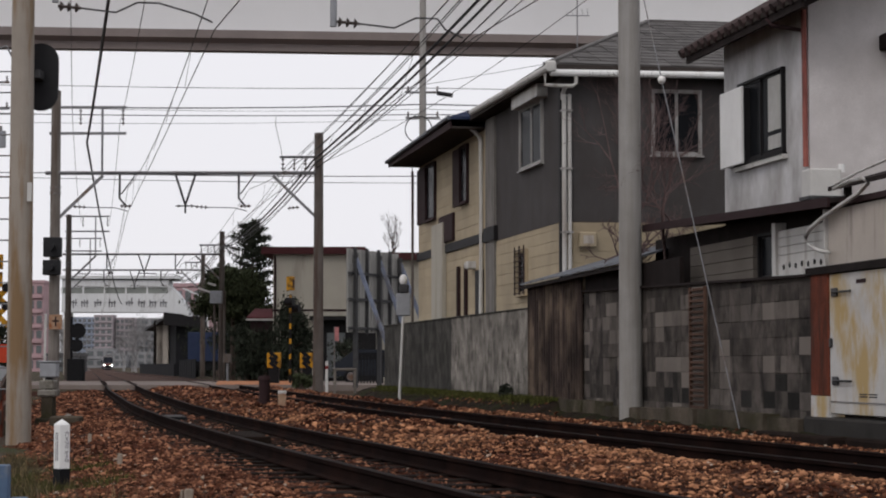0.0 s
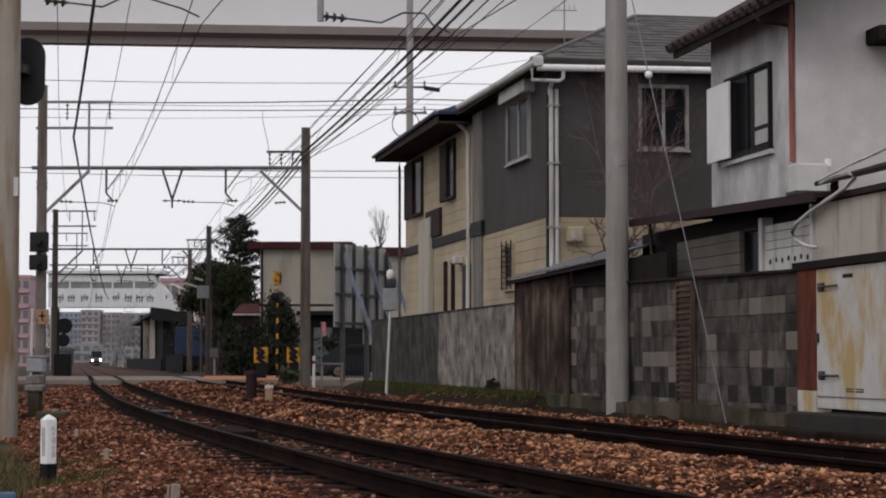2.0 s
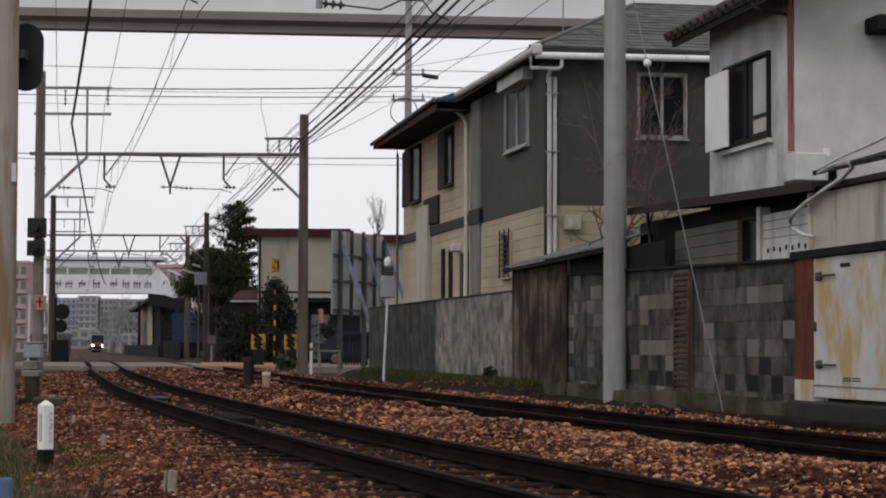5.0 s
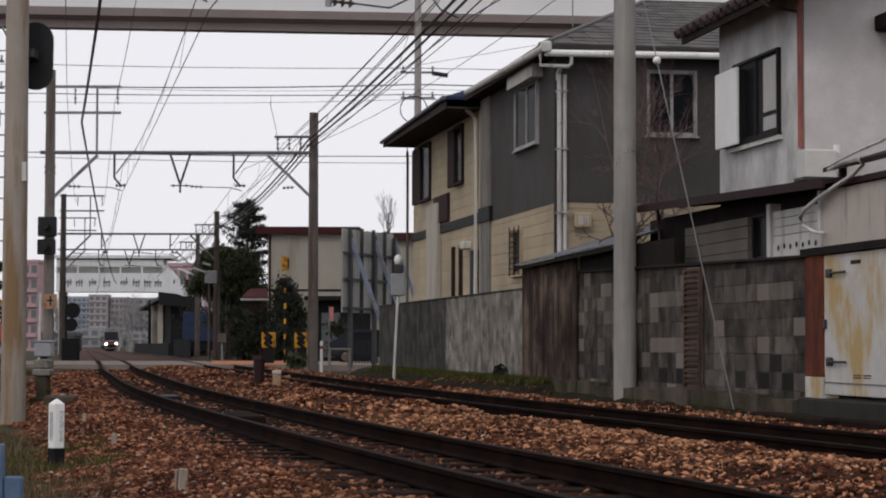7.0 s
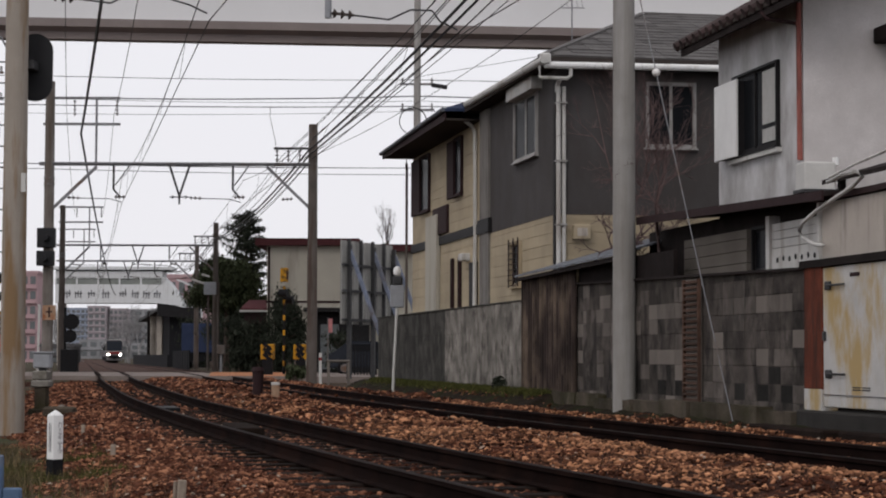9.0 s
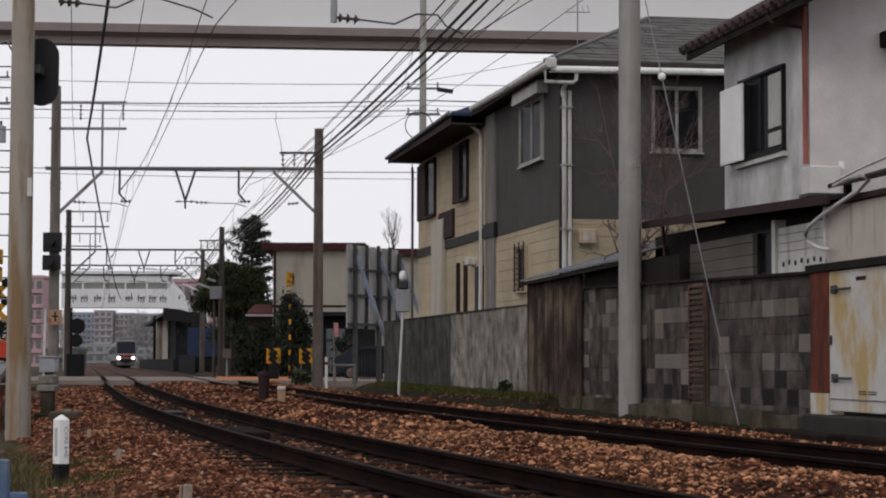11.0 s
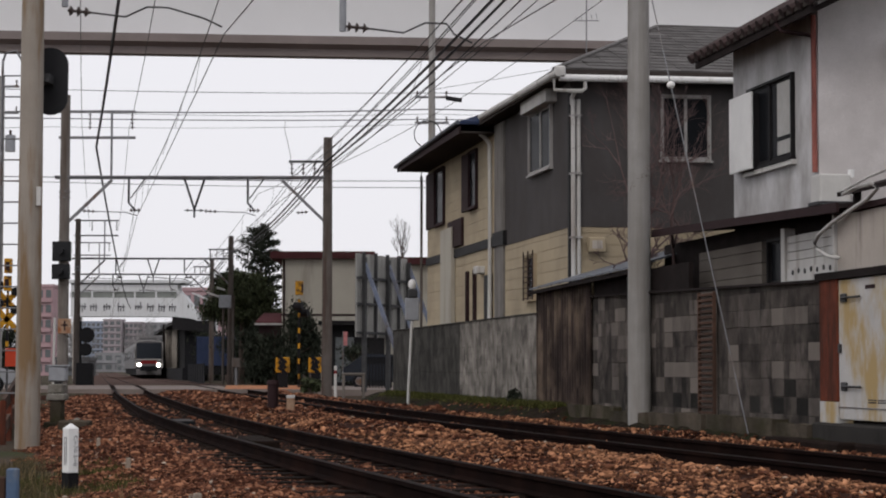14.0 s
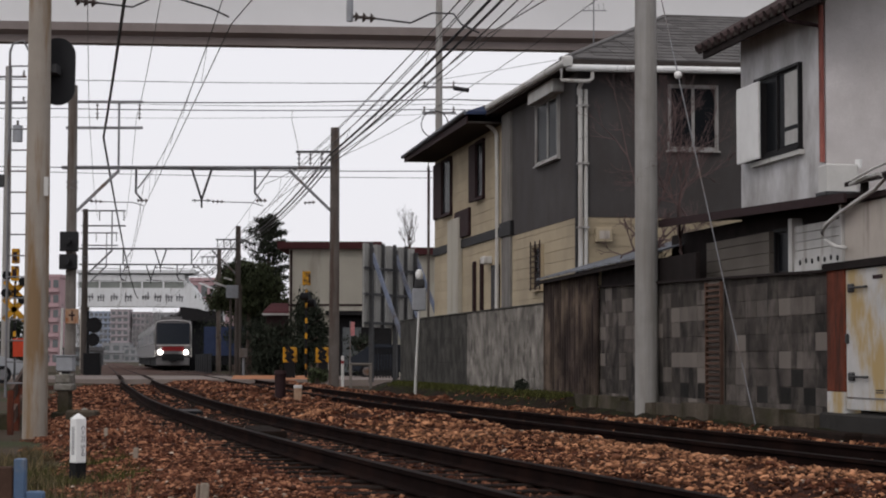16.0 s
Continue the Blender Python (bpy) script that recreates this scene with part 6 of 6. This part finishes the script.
    for mat, count, cx, cy, sx, sy, h0, h1, w, label in (("moss_green", 9000, -3.5, 18.6, 0.42, 1.6, 0.02, 0.07, 0.006, "low moss-green grass round the curve post"),
                                                      ("dry_stalk", 1500, -2.75, 12.3, 0.42, 1.5, 0.08, 0.3, 0.003, "tall dry brown stalks beside the boards")):
        bm = B()
        for _ in range(count):
            x, y = rng.gauss(cx, sx), rng.gauss(cy, sy)
            off = x - centre(y)
            if off > -1.9 or y < 9.6 or noise.noise(Vector((x * 2.5, y * 1.2, 4))) < -0.15:
                continue
            z = max(ground_z(x, y), bed_z(off, y) if off > -3.4 else -1)
            a = rng.uniform(0, 6.28)
            h = rng.uniform(h0, h1)
            dx, dy = math.cos(a) * w, math.sin(a) * w
            bm.faces.new([bm.verts.new(v) for v in ((x - dx, y - dy, z - 0.01), (x + dx, y + dy, z - 0.01), (x + rng.gauss(0, h * 0.4), y + rng.gauss(0, h * 0.4), z + h))])
        tagged(part("grass_tufts", bm, mat), label, "grass", kind="stuff")
    bm = B()
    for _ in range(9000):
        y = rng.uniform(31, 52)
        n = rng.gauss(-0.2, 0.12)
        if n > -0.1 or n < -0.6:
            continue
        p = strip(n, y)
        z = ground_z(p.x, p.y)
        a = rng.uniform(0, 6.28)
        z = max(z, 0.02 + 0.14 * smooth_step(-0.7, -0.2, n)) if y > 33 else z
        dx, dy, h = math.cos(a) * 0.01, math.sin(a) * 0.01, rng.uniform(0.03, 0.1)
        bm.faces.new([bm.verts.new(v) for v in ((p.x - dx, p.y - dy, z), (p.x + dx, p.y + dy, z), (p.x + rng.gauss(0, 0.04), p.y, z + h))])
    tagged(part("weeds", bm, "moss_green"), "low green weeds along the wall foot", "weeds", kind="stuff")
    t = thing("shrub", plot(-0.2, 36.8, 0.12), "small dark shrub at the wall foot", "shrub")
    bm = B()
    leaf_cloud(bm, (0, 0, 0.12), (0.14, 0.2, 0.2), 400, 0.06, rng)
    part("leaves", bm, "leaf", t)


# ---- distance ----
def footbridge():
    t = thing("footbridge", pose(0, 200, 0, 0, 0, 0), "white station footbridge with a name band over the tracks", "footbridge")
    x0, x1 = -37.5, -27.0
    part("girder", box(B(), x0, x1, 0, 3.2, 5.85, 7.7), "bridge_white", t, "white girder with faded lettering")
    part("window_band", box(B(), x0, x1, 0.1, 3.1, 7.7, 8.3), "bridge_glazing", t)
    for k in range(6):
        x = x0 + k * (x1 - x0) / 5
        part("mullion", box(B(), x - 0.08, x + 0.08, 0.0, 0.1, 7.7, 8.3), "bridge_white", t)
    part("upper_wall", box(B(), x0, x1, 0, 3.2, 8.3, 9.0), "bridge_white", t)
    part("roof", box(B(), x0 - 0.3, x1 + 1.0, -0.3, 3.5, 9.15, 9.45), "bridge_white", t)
    # dark filled strip paints the shade under the roof overhang
    part("roof_shadow_gap", box(B(), x0, x1 + 0.8, 0.2, 3.0, 9.0, 9.15), "far_window", t)
    bm = B()
    prism(bm, [(x1, 0, 5.85), (x1, 0, 8.5), (x1 + 0.7, 0, 7.9), (x1 + 2.0, 0, 6.1), (x1 + 2.0, 0, 4.6), (x1 + 1.3, 0, 4.6)], (0, 3.2, 0))
    part("stair_flank", bm, "bridge_white", t)
    # the faded name: plain bars
    rng = random.Random(6)
    for k, x in enumerate((-36.3, -35.2, -33.9, -32.5, -30.8, -29.6, -28.5, -27.45)):
        for j in range(3):
            a = rng.uniform(0.1, 0.34)
            part("lettering_bar", box(B(), x - 0.35 + 0.25 * j, x - 0.24 + 0.25 * j, -0.02, 0, 6.3 + rng.uniform(0, 0.25), 7.3 - rng.uniform(0, 0.4)), "lettering", t)
        part("lettering_bar", box(B(), x - 0.4, x + 0.35, -0.02, 0, 6.75, 6.86), "lettering", t)
    for x in (x0 + 0.4, x1 - 0.3, x1 + 0.6):
        part("column", box(B(), x - 0.25, x + 0.25, 0.5, 2.7, -0.3, 5.85), "tan_panel", t)


def stair_canopies():
    """White slatted canopies over the platform stairs, stepping down from the footbridge."""
    t = thing("stair_canopy", pose(-27.5, 230, 0), "white stepped canopy slats over the platform stairs", "canopy")
    for k in range(6):
        x, z = -1.9 + 0.72 * k, 9.3 - 0.32 * k
        part("slat", beam(B(), (x, 0, z), (x + 1.05, 0, z - 0.36), 0.5, 0.16), "bridge_white", t)
    for k in range(5):
        x, z = -2.0 + 0.5 * k, 7.0 - 0.42 * k
        part("slat", beam(B(), (x, 0.6, z), (x + 0.9, 0.6, z - 0.28), 0.5, 0.14), "bridge_white", t)
    for x, z in ((-0.9, 7.2), (-0.1, 6.9), (0.9, 6.6)):
        part("post", box(B(), x - 0.09, x + 0.09, 0.2, 0.4, -0.6, z), "bridge_white", t)


def far_block(x, y, w, d, h, mat, floors, bays, label, base=-1.0):
    t = thing("apartment_building", pose(x, y, base), label, "building", "far buildings")
    part("wall", box(B(), 0, w, 0, d, 0, h), mat, t)
    part("parapet", box(B(), -0.2, w + 0.2, -0.2, d + 0.2, h, h + 0.6), mat, t)
    fh = h / floors
    for j in range(floors):
        for i in range(bays):
            bw = w / bays
            wd = part("window", box(B(), i * bw + bw * 0.18, (i + 1) * bw - bw * 0.18, -0.15, 0, j * fh + fh * 0.3, j * fh + fh * 0.82), "far_window", t)
        part("balcony", box(B(), 0.2, w - 0.2, -0.6, 0, j * fh, j * fh + fh * 0.22), mat, t)


def distance():
    far_block(-186, 1010, 14, 14, 24.6, "blue_grey_haze_wall", 9, 6, "blue-grey apartment block with haze in its colour")
    far_block(-171.4, 1000, 9, 12, 25.4, "rose_grey_haze_wall", 8, 3, "pale reddish apartment block with haze in its colour")
    far_block(-161.6, 1005, 8.6, 12, 24.2, "rose_grey_haze_wall", 8, 4, "blue-grey apartment block with haze in its colour")
    # added block: stands in for hazy trees and closes a bright sky gap
    far_block(-158, 1030, 19, 12, 24.5, "haze_grey_fill", 7, 4, "haze-grey filler block standing in for far trees")
    far_block(-139.5, 1030, 10, 12, 28, "tan_panel", 8, 3, "pale tan apartment block in the haze")
    rng = random.Random(12)
    for k in range(13):
        ty = 262 + 24 * k
        side = centre(ty) + (7.5 if k % 2 else -5.5) + rng.uniform(-1, 1)
        t = thing("tree", pose(side, ty, grade(ty) - 0.2), "winter tree in haze-grey colour beside the line", "tree", "hazy trees down the line")
        bm = B()
        branch(bm, Vector((0, 0, 0)), Vector((0, 0, 1)), 2.2, 0.16, 8, rng, 0.42, 0.25)
        part("branching_trunk", bm, "haze_grey_tree", t)
    # added row of low blocks in place of the haze below the footbridge
    x = -215.0
    while x < -118:
        w = rng.uniform(6, 14)
        far_block(x, 940 + rng.uniform(0, 30), w, 8, rng.uniform(5, 9), "haze_grey_fill", 2, 3, "low haze-grey filler block far down the line")
        x += w * 0.9
    far_block(-87.5, 420, 5.0, 10, 18.5, "pink_wall", 6, 3, "pink apartment block behind the station")
    far_block(-43.6, 330, 6, 10, 14.3, "pink_wall", 4, 4, "pink apartment block behind the station")
    far_block(-72.0, 370, 6, 8, 3.2, "haze_dark", 2, 3, "low house in dark haze colour beside the line")
    # platform and its fence beside the second track
    a = on_track(SPACING + 1.75, 160)
    t = thing("platform", pose(a.x, a.y, -0.3, 0, 0, 9.843), "dark station platform with a canopy", "station platform")
    part("deck", box(B(), 0, 3.4, 0, 110, -0.6, 1.1), "platform_dark", t)
    part("canopy_roof", box(B(), 0.1, 3.9, 24, 90, 5.1, 5.4), "dark_trim", t, "dark canopy roof")
    part("canopy_edge", prism(B(), [(0.05, 23.7, 4.6), (0.05, 23.7, 5.75), (1.6, 23.7, 5.6), (3.95, 23.7, 4.9), (3.95, 23.7, 4.3)], (0, 0.25, 0)), "dark_trim", t, "dark sloping canopy end")
    for y in (26, 34, 46, 70):
        part("canopy_post", box(B(), 1.5, 1.7, y, y + 0.2, 1.1, 5.15), "dark_trim", t)
    part("waiting_room", box(B(), 1.2, 3.6, 25, 60, 1.1, 5.0), "platform_dark", t)
    part("stair_wall", box(B(), 0.35, 1.0, 52, 58, 1.1, 5.4), "tan_panel", t, "tan stair wall")
    part("stair_post", box(B(), -0.05, 0.25, 50, 50.4, 1.1, 5.6), "wood_dark", t)
    part("stair_post", box(B(), 1.05, 1.4, 50, 50.4, 1.1, 5.6), "pole_dark", t)
    f = thing("truck", pose(-15.9, 137, -0.15, 0, 0, 4), "parked truck with a ribbed slate-blue cargo bed", "truck")
    part("cargo_bed", box(B(), -1.25, 1.25, 0, 6.0, 1.1, 3.05, 0.03), "truck_blue", f)
    for k in range(9):
        part("rib", box(B(), -1.25 + k * 0.31, -1.2 + k * 0.31, -0.05, 0.0, 1.1, 3.05), "truck_blue", f)
    part("chassis", box(B(), -1.15, 1.15, 0.1, 8.0, 0.5, 1.1), "train_under", f)
    part("cab", box(B(), -1.15, 1.15, 6.2, 8.2, 0.6, 2.8, 0.1), "truck_blue", f)
    for x in (-1.1, 0.85):
        for y in (0.9, 6.6):
            w = part("wheel", rod(B(), (x, y, 0.42), (x + 0.25, y, 0.42), 0.42, seg=18), "black", f)
            part("hub", rod(B(), (x - 0.02, y, 0.42), (x + 0.27, y, 0.42), 0.18, seg=12), "steel_dark", w)
    g = thing("fence", pose(-16.9, 118, -0.1, 0, 0, 9.843), "dark sheet fence between the road and the platform", "fence")
    for k in range(14):
        part("sheet", box(B(), 2.55 - 0.03 * (k % 2), 2.6, k * 1.5, k * 1.5 + 1.48, 0.0, 1.15), "platform_dark", g)
    h = thing("house", pose(-10.5, 103, -0.1), "low house with a red-brown roof behind the shrubs", "house")
    part("wall", box(B(), 0.75, 1.9, 0, 3, 0, 3.15), "brown_trim", h)
    bm = B()
    prism(bm, [(0.6, -0.3, 3.15), (2.0, -0.3, 3.15), (1.8, 1.5, 3.62), (0.85, 1.5, 3.62)], (0, 0, 0.08))
    part("roof", bm, "red_tiles", h, "faded red roof")
    part("eave", box(B(), 0.55, 2.05, -0.35, -0.3, 3.05, 3.15), "dull_white", h)


def parked_car(m, paint, label):
    t = thing("car", m, label, "car", "parked cars")
    bm = B()
    prism(bm, [(-2.0, -0.8, 0.3), (2.0, -0.8, 0.3), (2.05, -0.8, 0.75), (1.2, -0.8, 0.92), (0.7, -0.8, 1.4), (-1.1, -0.8, 1.45), (-1.8, -0.8, 0.95), (-2.05, -0.8, 0.85)], (0, 1.6, 0))
    bmesh.ops.bevel(bm, geom=bm.edges[:], offset=0.06, segments=2, affect="EDGES")
    part("body", bm, paint, t)
    for x in (-1.3, 1.3):
        for y in (-0.82, 0.64):
            w = part("wheel", rod(B(), (x, y, 0.3), (x, y + 0.18, 0.3), 0.3, seg=18), "black", t)
            part("rim", rod(B(), (x, y - 0.01, 0.3), (x, y + 0.19, 0.3), 0.18, seg=12), "steel", w)
    part("side_window", box(B(), -1.0, 0.6, -0.82, 0.82, 1.0, 1.32, 0.03), "glass", t)


def clutter():
    # faded blue boards close to the camera
    t = thing("barrier_board", pose(-2.1, 10.0, -0.4), "faded blue weathered barrier boards", "barrier")
    part("upright", box(B(), -0.075, -0.02, -0.03, 0.03, -0.05, 0.66, 0.006), "blue", t)
    part("board", box(B(), -0.02, 0.07, -0.02, 0.04, -0.05, 0.5, 0.008), "blue", t)
    part("batten", box(B(), -0.3, -0.078, -0.02, 0.03, -0.05, 0.62, 0.008), "ladder_rust", t)
    # low pale railing and bollards beside the parked car
    f = thing("railing", pose(-3.0, 66, 0), "low beige pipe railing beside the road", "railing")
    for x in (-0.5, 0.15):
        part("post", rod(B(), (x, 0, -0.2), (x, 0, 0.6), 0.045), "wood_grey", f)
    part("rail", rod(B(), (-0.55, 0, 0.58), (0.2, 0, 0.58), 0.045), "wood_grey", f)
    g = thing("picket_fence", pose(-2.85, 80, -0.06), "low dark steel picket fence in front of the car", "fence")
    for z in (0.3, 1.1):
        part("rail", box(B(), -0.62, 0.62, -0.02, 0.02, z, z + 0.07), "black", g)
    for k in range(11):
        part("picket", box(B(), -0.6 + 0.12 * k - 0.03, -0.6 + 0.12 * k + 0.03, -0.03, 0.03, -0.05, 1.22), "black", g)
    b = thing("bollard", pose(-3.65, 64, -0.1), "thin pale bollard beside the mast", "bollard")
    part("shaft", rod(B(), (0, 0, -0.1), (0, 0, 0.95), 0.045), "dull_white", b)
    part("band", rod(B(), (0, 0, 0.7), (0, 0, 0.8), 0.05), "red", b)
    s = thing("shop_banner", pose(-3.95, 74, 0), "red and white upright shop banner", "banner")
    part("pole", rod(B(), (0, 0, -0.1), (0, 0, 2.12), 0.02), "steel", s)
    part("cloth", box(B(), 0.02, 0.16, -0.01, 0.01, 1.6, 2.1), "banner_pink", s)
    for y, off, l, h, mat, label in ((24.1, -0.02, 1.9, 0.09, "sleeper", "flat dark timber lying between the rails"), (33.4, -0.1, 1.4, 0.07, "black", "dark flat steel plate between the rails")):
        p = on_track(off, y, -0.16)
        b = thing("track_plate", pose(p.x, p.y, p.z, 0, 0, 11), label, "track plate")
        part("plate", box(B(), -0.16, 0.16, -l / 2, l / 2, -0.06, h, 0.015), mat, b)
    a = thing("tv_antenna", pose(2.66, 40, 6.2), "thin rooftop television antenna on the grey roof", "antenna")
    part("mast", rod(B(), (0, 0, 0), (0, 0, 2.2), 0.014, seg=6), "steel", a)
    part("boom", rod(B(), (-0.25, 0, 1.45), (0.25, 0, 1.45), 0.01, seg=6), "steel", a)
    for k in range(5):
        part("element", rod(B(), (-0.2 + 0.1 * k, -0.15, 1.45), (-0.2 + 0.1 * k, 0.15, 1.55 + 0.02 * k), 0.006, seg=5), "steel", a)
    rng = random.Random(31)
    for x, y, s in ((-6.35, 34.0, 0.09), (-6.1, 33.0, 0.07), (-5.75, 31.0, 0.08), (-5.5, 29.3, 0.07), (-5.9, 30.2, 0.06), (-4.7, 24.8, 0.05), (-6.9, 37.5, 0.1)):
        bm = B()
        bmesh.ops.create_icosphere(bm, subdivisions=1, radius=s)
        for v in bm.verts:
            v.co *= rng.uniform(0.7, 1.2)
            v.co.z *= 0.7
        off = x - centre(y)
        z = max(bed_z(off, y), ground_z(x, y)) if off > -3.4 else ground_z(x, y)
        o = part("rubble", bm, "trough")
        o.location = (x, y, z + s * 0.35)
        tagged(o, "pale lump of broken concrete beside the track", "rubble", "concrete rubble")
    for x, s, l in ((-0.42, 20.2, 2.2), (-0.3, 18.4, 1.7)):
        b = thing("timber_baulk", plot(x, s, -0.12), "dark old timber baulk below the gate", "timber", "timber baulks")
        part("baulk", box(B(), -0.1, 0.1, 0, l, -0.05, 0.16, 0.02), "sleeper", b)
    j = thing("junction_box", pose(-11.58, 104, -0.1), "grey junction box on two thin posts with pale lamp arms", "junction box")
    for x in (-0.12, 0.4):
        part("post", rod(B(), (x, 0.15, 0), (x, 0.15, 4.6), 0.06), "pole_dark", j)
    part("box", box(B(), -0.32, 0.3, -0.2, 0.1, 3.95, 4.6, 0.03), "box_grey", j)
    part("lamp_arm", beam(B(), (-0.95, 0, 4.75), (-0.3, 0, 4.52), 0.12, 0.1), "dull_white", j)
    part("lamp_arm", beam(B(), (-0.45, 0.1, 5.0), (-0.05, 0.1, 4.88), 0.12, 0.1), "dull_white", j)
    j = thing("relay_box", pose(-10.05, 95, -0.05), "small grey relay box on a post at the crossing", "relay box")
    part("cabinet", box(B(), -0.2, 0.2, -0.15, 0.15, 0.85, 1.3, 0.03), "pole_dark", j)
    part("post", rod(B(), (0, 0, -0.05), (0, 0, 0.86), 0.06), "steel", j)



# ---- the train ----
def build_train():
    t = thing("train", pose(*on_track(SPACING, 400), 0, 0, 9.843), "silver commuter train with a red front band and lit headlights", "train")
    W, H = 1.37, 3.75
    for c in range(4):
        y0 = c * 19.4
        bm = B()
        sec = [(-W, 0.95), (-W, 3.0), (-W * 0.93, 3.42), (-W * 0.7, 3.66), (0, H), (W * 0.7, 3.66), (W * 0.93, 3.42), (W, 3.0), (W, 0.95)]
        prism(bm, [(x, y0, z) for x, z in sec], (0, 18.9, 0))
        car = part("car_body", bm, "train_body", t, "silver stainless body")
        part("underframe", box(B(), -1.2, 1.2, y0 + 0.3, y0 + 18.6, 0.3, 0.95), "train_under", t)
        for b in (2.3, 15.6):
            g = part("bogie", box(B(), -1.0, 1.0, y0 + b - 1.1, y0 + b + 1.1, 0.25, 0.75), "train_under", t)
            for dy in (-1.0, 1.0):
                part("wheelset", rod(B(), (-0.62, y0 + b + dy, 0.43), (0.62, y0 + b + dy, 0.43), 0.43, seg=20), "train_under", g)
        for s in (-1, 1):
            for k in range(6):
                part("side_window", box(B(), s * W - 0.014, s * W + 0.014, y0 + 1.2 + k * 2.9, y0 + 3.2 + k * 2.9, 1.95, 2.85), "glass", car)
        part("roof_unit", box(B(), -0.8, 0.8, y0 + 4, y0 + 7.5, 3.68, 3.98, 0.05), "train_body", car)
        part("roof_unit", box(B(), -0.8, 0.8, y0 + 11.5, y0 + 15, 3.68, 3.98, 0.05), "train_body", car)
        if c:
            part("gangway", box(B(), -0.6, 0.6, y0 - 0.55, y0 + 0.02, 1.0, 3.2), "train_under", t)
    # the cab front
    f = part("cab_front", box(B(), -W + 0.02, W - 0.02, -0.18, 0.02, 0.95, 3.62, 0.1), "train_body", t)
    rim = B()
    tube(rim, [(-1.3, -0.19, 1.0), (-1.31, -0.19, 3.2), (-1.2, -0.19, 3.5), (-0.9, -0.19, 3.6), (0, -0.19, 3.66), (0.9, -0.19, 3.6), (1.2, -0.19, 3.5), (1.31, -0.19, 3.2), (1.3, -0.19, 1.0)], 0.042, 6)
    part("front_rim", rim, "train_rim", f, "pale rounded rim of the cab front")
    part("windscreen", box(B(), -1.2, 1.2, -0.2, -0.1, 1.9, 3.45, 0.04), "windscreen", f, "dark glazed windscreen")
    part("sill_strip", box(B(), -1.22, 1.22, -0.21, -0.1, 1.8, 1.87), "train_rim", f)
    part("red_band", box(B(), -0.76, 0.76, -0.21, -0.1, 1.42, 1.74), "red", f, "red band across the front")
    part("lower_skirt", box(B(), -1.2, 1.2, -0.1, 0.3, 0.35, 1.0, 0.05), "train_body", f)
    part("coupler", box(B(), -0.25, 0.25, -0.55, 0.0, 0.65, 0.95), "train_under", f)
    part("coupler_recess", box(B(), -0.8, 0.8, -0.2, -0.1, 0.75, 1.2), "train_under", f)
    for x in (-0.92, 0.92):
        part("headlight", rod(B(), (x, -0.26, 1.32), (x, -0.18, 1.32), 0.15, seg=16), "headlight", f, "bright lit headlight")
    return t


# ---- assembly ----
build_ground()
build_ballast()
build_track(0.0, "near railway track with dark rusty rails on timber sleepers")
build_track(SPACING, "second railway track with dark rusty rails on timber sleepers")
build_crossing()
moss_verge()
near_portal()
portal(62.0, -11.85, -3.8, -0.3, -0.1, 9.12, 7.82, 6.56, ("pole_mid", "pole_dark"))
portal(108.0, -19.9, -11.75, -0.2, -0.2, 8.7, 7.8, 6.56, ("pole_dark", "pole_dark"))
portal(130.0, -24.0, -15.35, -0.2, -0.2, 7.8, 7.8, 6.74, ("pole_dark", "pole_dark"))
viaduct()
build_wires()
the_wall = build_wall()
build_shed_front()
grey_house()
cream_house()
white_house()
annex()
steel_gate()
ladder()
left_side()
street_pole(-0.83, 83, 16.5, "tall concrete street pole behind the houses")
left_pole = street_pole(-17.85, 80, 12.4, "concrete street pole with a grey transformer beside the road")
transformer = part("transformer", rod(B(), (0.38, 0, 9.4), (0.38, 0, 10.05), 0.2, seg=14), "box_grey", left_pole, "grey drum transformer")
part("bushing", rod(B(), (0.38, 0, 10.05), (0.38, 0, 10.25), 0.05, seg=8), "porcelain", transformer)
part("switch_box", box(B(), -0.35, -0.1, -0.15, 0.15, 7.6, 8.1, 0.02), "steel_dark", left_pole)
cable_coil()
beige_building()
hoarding()
crossing_signal(-6.0, 80, 4.25, "yellow and black crossing signal with hooded lamps", 72)
barrier_machine(-6.55, 79, "yellow and black crossing barrier machine")
barrier_machine(-5.35, 80, "yellow and black crossing barrier machine")
parked_car(pose(-2.6, 86, -0.06, 0, 0, 4), "car_paint", "dark parked car near the crossing")
parked_car(pose(-16.9, 69, -0.1, 0, 0, 20), "silver_paint", "silver car waiting at the crossing")
clutter()
curve_marker()
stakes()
lamp_sign()
plants()
footbridge()
stair_canopies()
distance()
train = build_train()
build_wall_pieces(the_wall)


def motions():
    # steady run of 24 m/s along the second track
    rows = []
    for t in range(0, 17, 2):
        p = on_track(SPACING, 535.8 - 24.3 * t)
        rows.append((t, pose(p.x, p.y, p.z, 0, 0, 9.843)))
    walk(train, rows)


motions()
